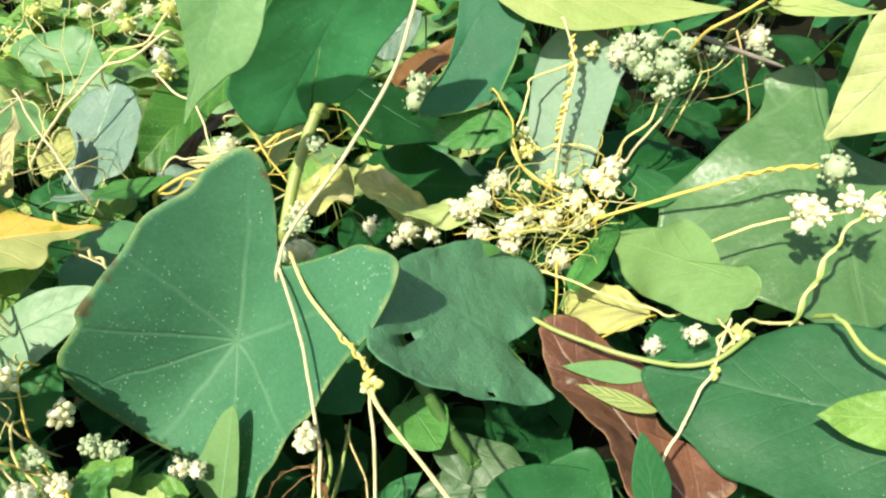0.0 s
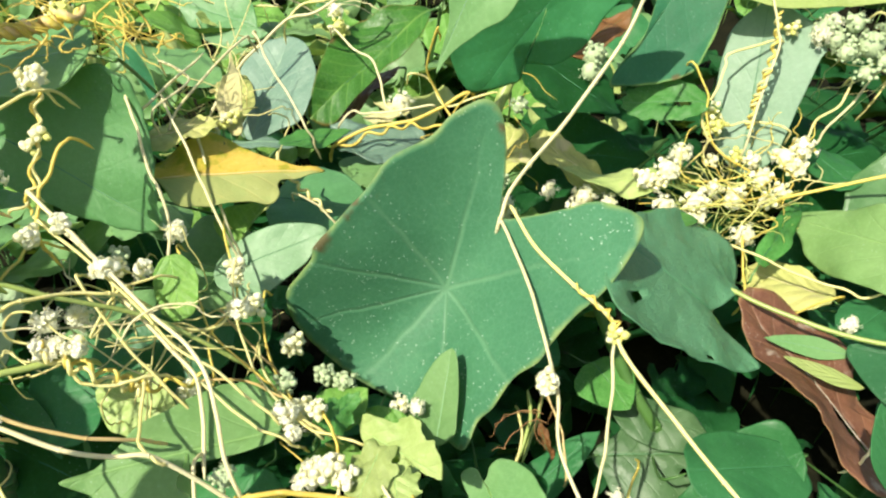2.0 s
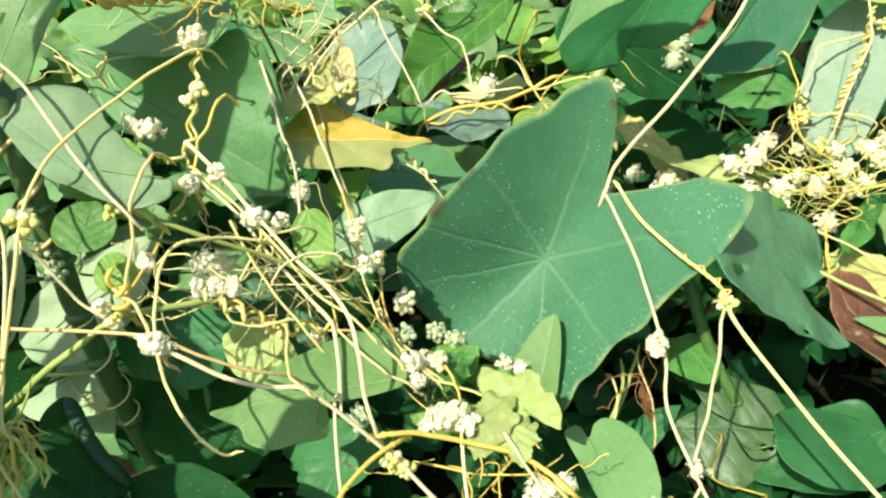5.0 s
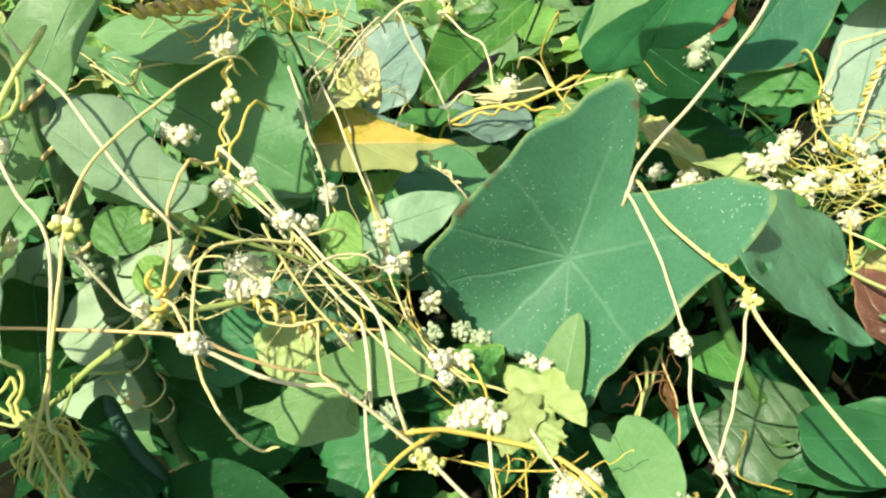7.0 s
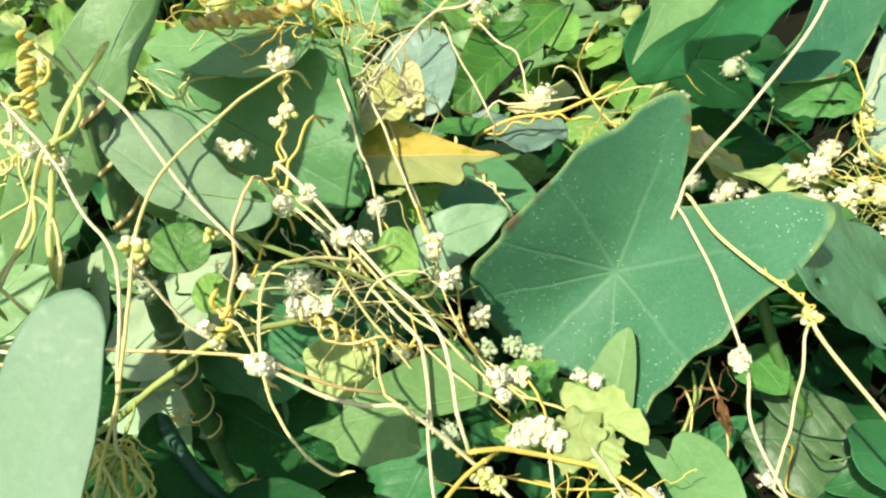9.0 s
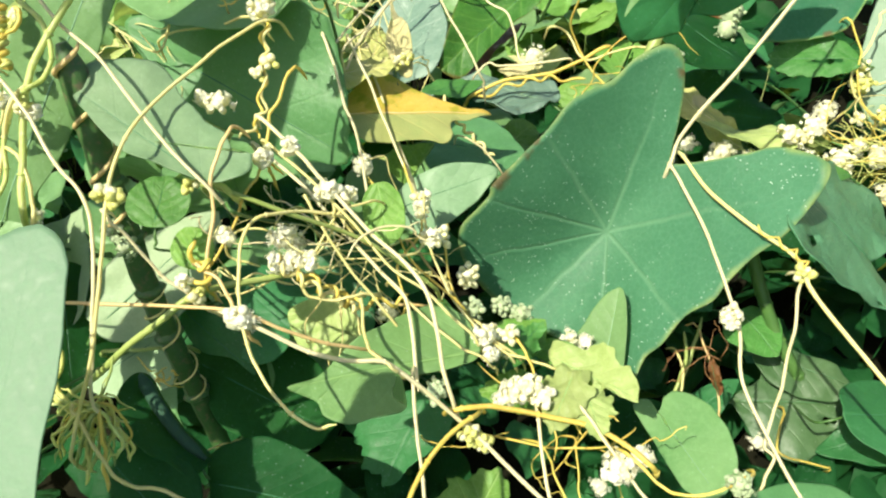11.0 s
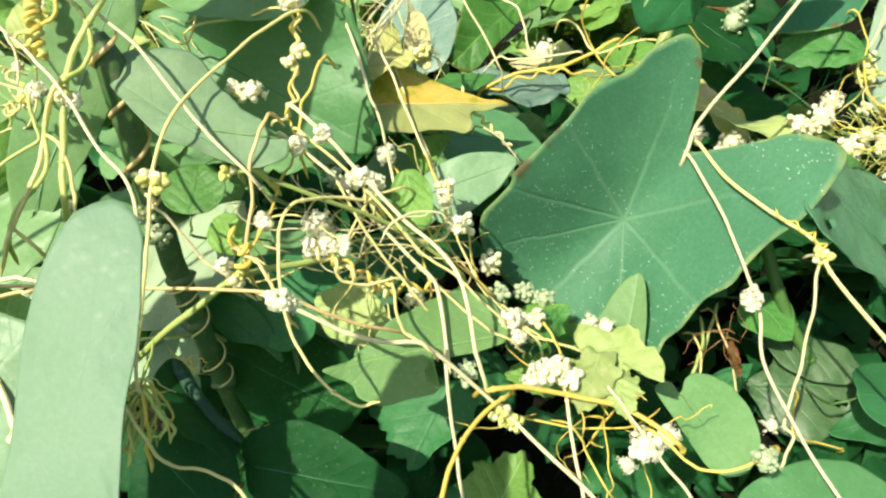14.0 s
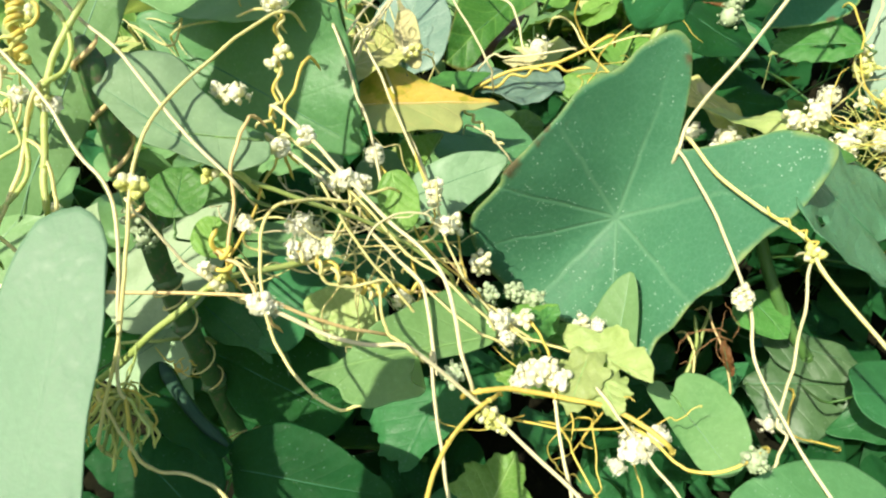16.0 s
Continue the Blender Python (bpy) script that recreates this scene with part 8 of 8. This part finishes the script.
vine('yellow dodder strand drooping from a tuft', [(-0.3396, 0.1012, 0.1945), (-0.3394, 0.0986, 0.1945), (-0.3427, 0.0945, 0.1870), (-0.3423, 0.0907, 0.1808), (-0.3406, 0.0870, 0.1746)], 0.00072, 'ygbud')
vine('pale green dodder strand drooping from a tuft', [(-0.3450, 0.1036, 0.1906), (-0.3449, 0.1010, 0.1906), (-0.3465, 0.0972, 0.1832), (-0.3452, 0.0935, 0.1770), (-0.3459, 0.0894, 0.1706)], 0.00046, 'lush')
vine('olive green dodder strand drooping from a tuft', [(-0.3438, 0.1049, 0.1950), (-0.3433, 0.1020, 0.1947), (-0.3450, 0.0976, 0.1865), (-0.3435, 0.0932, 0.1795), (-0.3463, 0.0883, 0.1725)], 0.00080, 'green')
vine('yellow dodder strand drooping from a tuft', [(-0.3431, 0.1063, 0.1908), (-0.3436, 0.1029, 0.1899), (-0.3437, 0.0976, 0.1805), (-0.3447, 0.0915, 0.1718), (-0.3459, 0.0859, 0.1637)], 0.00088, 'ygbud')
vine('pale green dodder strand drooping from a tuft', [(-0.3429, 0.1064, 0.1918), (-0.3420, 0.1035, 0.1914), (-0.3402, 0.0995, 0.1831), (-0.3415, 0.0944, 0.1757), (-0.3436, 0.0895, 0.1686)], 0.00089, 'lush')
vine('golden dodder strand drooping from a tuft', [(-0.3366, 0.1008, 0.1986), (-0.3352, 0.0976, 0.1976), (-0.3343, 0.0923, 0.1880), (-0.3328, 0.0862, 0.1790), (-0.3313, 0.0808, 0.1707)], 0.00088, 'gold')
vine('olive green dodder strand drooping from a tuft', [(-0.3404, 0.1025, 0.1995), (-0.3375, 0.1003, 0.1995), (-0.3362, 0.0969, 0.1922), (-0.3372, 0.0928, 0.1859), (-0.3362, 0.0890, 0.1796)], 0.00077, 'green')
vine('yellow dodder strand drooping from a tuft', [(-0.3438, 0.1074, 0.1920), (-0.3387, 0.1053, 0.1919), (-0.3360, 0.1017, 0.1841), (-0.3355, 0.0973, 0.1773), (-0.3380, 0.0926, 0.1705)], 0.00047, 'ygbud')
vine('pale green dodder strand drooping from a tuft', [(-0.3461, 0.1079, 0.1916), (-0.3425, 0.1058, 0.1917), (-0.3412, 0.1025, 0.1844), (-0.3393, 0.0990, 0.1784), (-0.3384, 0.0953, 0.1722)], 0.00070, 'lush')
vine('olive green dodder strand drooping from a tuft', [(-0.3446, 0.1030, 0.1909), (-0.3390, 0.1013, 0.1911), (-0.3390, 0.0980, 0.1841), (-0.3346, 0.0950, 0.1783), (-0.3333, 0.0915, 0.1724)], 0.00069, 'green')
vine('yellow dodder strand drooping from a tuft', [(-0.3436, 0.1071, 0.1933), (-0.3371, 0.1054, 0.1934), (-0.3337, 0.1023, 0.1860), (-0.3300, 0.0988, 0.1798), (-0.3290, 0.0949, 0.1735)], 0.00050, 'ygbud')
vine('pale green dodder strand drooping from a tuft', [(-0.3412, 0.1004, 0.1979), (-0.3343, 0.0990, 0.1983), (-0.3306, 0.0966, 0.1917), (-0.3268, 0.0940, 0.1865), (-0.3295, 0.0902, 0.1808)], 0.00082, 'lush')
vine('golden dodder strand drooping from a tuft', [(-0.3438, 0.1068, 0.1940), (-0.3356, 0.1056, 0.1945), (-0.3301, 0.1036, 0.1880), (-0.3279, 0.1009, 0.1829), (-0.3304, 0.0972, 0.1773)], 0.00054, 'gold')
vine('olive green dodder strand drooping from a tuft', [(-0.3476, 0.1040, 0.1940), (-0.3412, 0.1029, 0.1949), (-0.3388, 0.1012, 0.1893), (-0.3346, 0.0997, 0.1853), (-0.3365, 0.0967, 0.1805)], 0.00080, 'green')
vine('yellow dodder strand drooping from a tuft', [(-0.3488, 0.1061, 0.1854), (-0.3384, 0.1052, 0.1859), (-0.3336, 0.1029, 0.1792), (-0.3291, 0.1003, 0.1739), (-0.3304, 0.0966, 0.1682)], 0.00080, 'ygbud')
vine('yellow dodder strand drooping from a tuft', [(-0.3703, 0.1189, 0.2160), (-0.3635, 0.1191, 0.2152), (-0.3588, 0.1174, 0.2125), (-0.3570, 0.1129, 0.2069), (-0.3592, 0.1087, 0.2022), (-0.3562, 0.1052, 0.1976), (-0.3479, 0.1025, 0.1931), (-0.3425, 0.1002, 0.1895)], 0.00095, 'ygbud')
vine('yellow dodder strand drooping from a tuft', [(-0.3711, 0.1093, 0.2048), (-0.3654, 0.1117, 0.2067), (-0.3623, 0.1153, 0.2106), (-0.3599, 0.1125, 0.2069), (-0.3623, 0.1083, 0.2022), (-0.3580, 0.1042, 0.1967), (-0.3499, 0.0999, 0.1903), (-0.3450, 0.0928, 0.1811)], 0.00090, 'ygbud')
vine('pale green dodder strand drooping from a tuft', [(-0.3719, 0.1069, 0.2019), (-0.3606, 0.1054, 0.1985), (-0.3530, 0.1038, 0.1955), (-0.3442, 0.1026, 0.1927)], 0.00090, 'lush')
vine('pale green dodder strand drooping from a tuft', [(-0.3710, 0.1015, 0.1954), (-0.3602, 0.1028, 0.1953), (-0.3503, 0.1026, 0.1937), (-0.3428, 0.1017, 0.1914)], 0.00080, 'lush')
vine('golden dodder strand drooping from a tuft', [(-0.3489, 0.1045, 0.1800), (-0.3444, 0.1035, 0.1782), (-0.3403, 0.1089, 0.1840), (-0.3331, 0.1113, 0.1857)], 0.00040, 'gold')
vine('creamy yellow dodder strand drooping from a tuft', [(-0.3463, 0.1073, 0.1829), (-0.3400, 0.1074, 0.1821), (-0.3319, 0.1074, 0.1810)], 0.00050, 'dodder')
vine('olive green dodder strand drooping from a tuft', [(-0.3455, 0.1098, 0.1858), (-0.3445, 0.1140, 0.1907), (-0.3422, 0.1200, 0.1975), (-0.3418, 0.1249, 0.2033)], 0.00060, 'green')
vine('pale green dodder strand drooping from a tuft', [(-0.3381, 0.1000, 0.1887), (-0.3314, 0.0994, 0.1870), (-0.3283, 0.0960, 0.1824), (-0.3326, 0.0922, 0.1786), (-0.3346, 0.0943, 0.1813)], 0.00050, 'lush')
tangle('knotted yellow dodder at the head of a tuft', (-0.3440, 0.1015, 0.1914), (0.0060, 0.0050, 0.0060), 40, 0.00090, 'ygbud', 91, 0.016)
cluster('moss', (-0.0820, 0.4123, 0.2243), 0.00700, count=13, size=0.0035)
cluster('open', (-0.0875, 0.3695, 0.1695), 0.00600, count=13, size=0.0035)
cluster('moss', (-0.1003, 0.3683, 0.1680), 0.00850, count=13, size=0.0035)
cluster('moss', (-0.0911, 0.3807, 0.1839), 0.00750, count=13, size=0.0035)
vine('curled cream dodder tendril', [(-0.4233, 0.2086, 0.2795), (-0.4263, 0.2100, 0.2797), (-0.4275, 0.2123, 0.2807), (-0.4268, 0.2143, 0.2811), (-0.4259, 0.2151, 0.2800), (-0.4262, 0.2151, 0.2782), (-0.4280, 0.2153, 0.2769)], 0.00097, 'straw')
vine('curled cream dodder tendril', [(-0.4168, 0.2031, 0.2725), (-0.4192, 0.2044, 0.2725), (-0.4202, 0.2065, 0.2731), (-0.4199, 0.2082, 0.2732), (-0.4193, 0.2090, 0.2722), (-0.4198, 0.2092, 0.2706), (-0.4213, 0.2095, 0.2694)], 0.00077, 'ygbud')
vine('curled cream dodder tendril', [(-0.4237, 0.2057, 0.2764), (-0.4274, 0.2060, 0.2754), (-0.4302, 0.2081, 0.2763), (-0.4306, 0.2108, 0.2776), (-0.4292, 0.2125, 0.2775), (-0.4283, 0.2127, 0.2759), (-0.4293, 0.2124, 0.2738)], 0.00072, 'dodder')
vine('curled cream dodder tendril', [(-0.4179, 0.2018, 0.2711), (-0.4195, 0.2047, 0.2728), (-0.4183, 0.2072, 0.2737), (-0.4164, 0.2080, 0.2726), (-0.4163, 0.2075, 0.2702), (-0.4184, 0.2072, 0.2682), (-0.4212, 0.2081, 0.2678)], 0.00097, 'straw')
vine('curled cream dodder tendril', [(-0.4217, 0.1991, 0.2686), (-0.4217, 0.2019, 0.2699), (-0.4200, 0.2035, 0.2697), (-0.4190, 0.2035, 0.2678), (-0.4201, 0.2030, 0.2655), (-0.4228, 0.2033, 0.2644), (-0.4250, 0.2048, 0.2646)], 0.00073, 'ygbud')
vine('curled cream dodder tendril', [(-0.4224, 0.1996, 0.2692), (-0.4224, 0.1987, 0.2664), (-0.4251, 0.1981, 0.2643), (-0.4284, 0.1992, 0.2641), (-0.4302, 0.2015, 0.2652), (-0.4297, 0.2037, 0.2658), (-0.4286, 0.2047, 0.2650)], 0.00080, 'dodder')
vine('curled cream dodder tendril', [(-0.4185, 0.2016, 0.2710), (-0.4172, 0.2017, 0.2691), (-0.4182, 0.2010, 0.2666), (-0.4210, 0.2011, 0.2653), (-0.4236, 0.2026, 0.2656), (-0.4244, 0.2048, 0.2663), (-0.4238, 0.2065, 0.2664)], 0.00086, 'straw')
vine('curled cream dodder tendril', [(-0.4176, 0.2025, 0.2720), (-0.4178, 0.2022, 0.2698), (-0.4198, 0.2021, 0.2681), (-0.4224, 0.2032, 0.2678), (-0.4238, 0.2051, 0.2684), (-0.4238, 0.2069, 0.2686), (-0.4232, 0.2079, 0.2679)], 0.00099, 'ygbud')
vine('curled cream dodder tendril', [(-0.4286, 0.1976, 0.2678), (-0.4264, 0.1992, 0.2675), (-0.4251, 0.1990, 0.2653), (-0.4265, 0.1981, 0.2627), (-0.4296, 0.1984, 0.2616), (-0.4322, 0.2001, 0.2620), (-0.4328, 0.2023, 0.2629)], 0.00071, 'dodder')
cluster('white', (-0.4140, 0.2026, 0.2745), 0.00420, count=8)
vine('thick pale green dodder stem hanging', [(-0.3695, 0.2204, 0.3236), (-0.3735, 0.2151, 0.3181), (-0.3800, 0.2053, 0.3080), (-0.3848, 0.1967, 0.2988), (-0.3868, 0.1892, 0.2906), (-0.3865, 0.1796, 0.2796), (-0.3847, 0.1653, 0.2633), (-0.3823, 0.1544, 0.2506), (-0.3960, 0.1676, 0.2219)], 0.00150, 'lush', wander=0.4)
vine('pale green dodder stem in a loose loop', [(-0.4016, 0.2153, 0.3221), (-0.3938, 0.2123, 0.3177), (-0.3847, 0.2087, 0.3124), (-0.3797, 0.2033, 0.3056), (-0.3777, 0.1984, 0.2998), (-0.3809, 0.1924, 0.2934), (-0.3845, 0.1841, 0.2921), (-0.3917, 0.1834, 0.2846), (-0.3929, 0.1784, 0.2792), (-0.3936, 0.1722, 0.2722), (-0.3914, 0.1660, 0.2650), (-0.3919, 0.1612, 0.2595), (-0.3959, 0.1558, 0.2540), (-0.4012, 0.1507, 0.2490), (-0.4032, 0.1460, 0.2439), (-0.4034, 0.1395, 0.2366), (-0.4180, 0.1541, 0.2095)], 0.00105, 'lush', wander=0.3)
vine('creamy yellow dodder stem hanging', [(-0.3868, 0.1926, 0.2914), (-0.3876, 0.1792, 0.2900), (-0.3937, 0.1746, 0.2750), (-0.3945, 0.1640, 0.2631), (-0.3980, 0.1552, 0.2536), (-0.4024, 0.1456, 0.2433), (-0.4047, 0.1385, 0.2357), (-0.4320, 0.1559, 0.1984)], 0.00100, 'dodder', wander=0.4)
vine('pale green dodder stem branching off', [(-0.4231, 0.1542, 0.2513), (-0.4187, 0.1575, 0.2545), (-0.4122, 0.1633, 0.2602), (-0.4044, 0.1683, 0.2647), (-0.3976, 0.1723, 0.2683), (-0.3994, 0.1759, 0.2727), (-0.4022, 0.1797, 0.2774), (-0.4038, 0.1847, 0.2833)], 0.00080, 'lush', wander=0.4)
vine('creamy yellow dodder stem branching off', [(-0.3933, 0.1719, 0.2719), (-0.3903, 0.1713, 0.2708), (-0.3866, 0.1696, 0.2684), (-0.3818, 0.1641, 0.2615), (-0.3792, 0.1581, 0.2543), (-0.3777, 0.1518, 0.2471), (-0.3958, 0.1659, 0.2199)], 0.00085, 'dodder', wander=0.4)
vine('yellow-green dodder stem crossing low', [(-0.4052, 0.1449, 0.2429), (-0.3987, 0.1426, 0.2394), (-0.3909, 0.1396, 0.2350), (-0.3994, 0.1548, 0.2079)], 0.00085, 'dodder')
vine('thick golden dodder stem wound into a rope', [(-0.4235, 0.2399, 0.3150), (-0.4209, 0.2333, 0.3072), (-0.4204, 0.2264, 0.2994), (-0.4177, 0.2198, 0.2916), (-0.4149, 0.2136, 0.2841)], 0.00145, 'gold', turns=6.0, twist=0.00250)
vine('thick yellow dodder stem wound into a rope', [(-0.4242, 0.2408, 0.3146), (-0.4216, 0.2342, 0.3068), (-0.4210, 0.2273, 0.2989), (-0.4184, 0.2207, 0.2911), (-0.4156, 0.2145, 0.2837)], 0.00135, 'ygbud', turns=5.3, twist=0.00260)
vine('pale dodder stem wound round a rope', [(-0.4249, 0.2417, 0.3143), (-0.4222, 0.2351, 0.3064), (-0.4217, 0.2282, 0.2985), (-0.4190, 0.2216, 0.2906), (-0.4162, 0.2153, 0.2832)], 0.00110, 'dodder', turns=4.2, twist=0.00340)
vine('yellow dodder stem curling off a rope', [(-0.4159, 0.2162, 0.2948), (-0.4218, 0.2159, 0.2953), (-0.4240, 0.2136, 0.2929), (-0.4217, 0.2118, 0.2906), (-0.4166, 0.2127, 0.2909)], 0.00085, 'ygbud')
vine('yellow dodder stem curling off a rope', [(-0.4125, 0.2193, 0.2978), (-0.4073, 0.2225, 0.3008), (-0.4071, 0.2268, 0.3056), (-0.4100, 0.2281, 0.3075)], 0.00100, 'gold')
vine('fine cream dodder stem', [(-0.4417, 0.2209, 0.2960), (-0.4335, 0.2194, 0.2932), (-0.4270, 0.2151, 0.2875), (-0.4239, 0.2086, 0.2796), (-0.4237, 0.2043, 0.2747)], 0.00060, 'straw')
vine('slender green stem in the shade', [(-0.0672, 0.2605, 0.1182), (-0.0642, 0.2505, 0.1065), (-0.0666, 0.2410, 0.0958), (-0.0719, 0.2300, 0.0837)], 0.00120, 'green', name='plant_stalk', category='stalk')
vine('slender green stem in the shade', [(-0.0546, 0.2747, 0.1181), (-0.0574, 0.2626, 0.1045), (-0.0616, 0.2503, 0.0909), (-0.0665, 0.2380, 0.0772)], 0.00120, 'green', name='plant_stalk', category='stalk')
leaf('dead_leaf', 'small crumpled rust-brown dry leaf in a gap', 'lance', (-0.0579, 0.2049, 0.1267), (-0.0636, 0.2207, 0.1453), (-0.0577, 0.2118, 0.1377), 0.8, 'rusty', wave=0.25, stem=None)
vine('thick felted band of golden dodder', [(-0.3668, 0.2853, 0.3040), (-0.3508, 0.2920, 0.3047), (-0.3371, 0.2985, 0.3054), (-0.3232, 0.3058, 0.3070), (-0.3078, 0.3150, 0.3109)], 0.00200, 'gold', turns=9, twist=0.00200)
vine('thick felted band of rust-gold dodder', [(-0.3648, 0.2873, 0.3050), (-0.3488, 0.2940, 0.3057), (-0.3351, 0.3005, 0.3064), (-0.3212, 0.3078, 0.3080), (-0.3058, 0.3170, 0.3119)], 0.00180, 'rust', turns=7, twist=0.00240)
tangle('matted golden dodder over leaves', (-0.2968, 0.3336, 0.2949), (0.0220, 0.0080, 0.0080), 60, 0.00090, 'gold', 36, 0.022)
tangle('matted golden dodder along a leaf edge', (-0.3355, 0.2999, 0.3038), (0.0300, 0.0060, 0.0060), 60, 0.00080, 'gold', 37, 0.022)
# unseen leaf, added overhead for the shadow on the large jade leaf
leaf("broad_leaf", "unseen pale leaf overhead that shades the large green leaf", "ovate", (-0.432, 0.155, 0.392), (-0.362, 0.268, 0.402), (-0.405, 0.225, 0.395), 1.0, "hoary", wave=0.05, foot=(-0.60, 0.05, -0.006))
tangle('golden knot of dodder on a dark stalk', (-0.3615, 0.1794, 0.1238), (0.0040, 0.0030, 0.0040), 22, 0.00080, 'gold', 31, 0.012)
leaf('oval_leaf', 'pale sunlit leaf low beside the dark stalk', 'heart', (-0.4525, 0.1945, 0.1342), (-0.4272, 0.2462, 0.1762), (-0.4014, 0.2099, 0.1604), 1.0, 'wan', wave=0.05)
leaf('oval_leaf', 'pale green leaf low beside hanging stems', 'ovate', (-0.4735, 0.1951, 0.1537), (-0.4503, 0.2404, 0.1884), (-0.4336, 0.2137, 0.1697), 1.0, 'pale', wave=0.05)
cluster('moss', (0.1287, 0.4669, 0.2585), 0.00919, count=13, size=0.0035)
cluster('moss', (0.1613, 0.4599, 0.2495), 0.00919, count=13, size=0.0035)
cluster('open', (0.1186, 0.4674, 0.2623), 0.00839, count=12)
cluster('open', (0.1249, 0.4752, 0.2691), 0.00690, count=9)
cluster('bud', (0.0580, 0.4290, 0.1807), 0.00556, count=6)
cluster('bud', (0.0958, 0.4050, 0.1663), 0.00701, count=8)
cluster('open', (-0.0345, 0.4201, 0.1401), 0.00576, count=7)
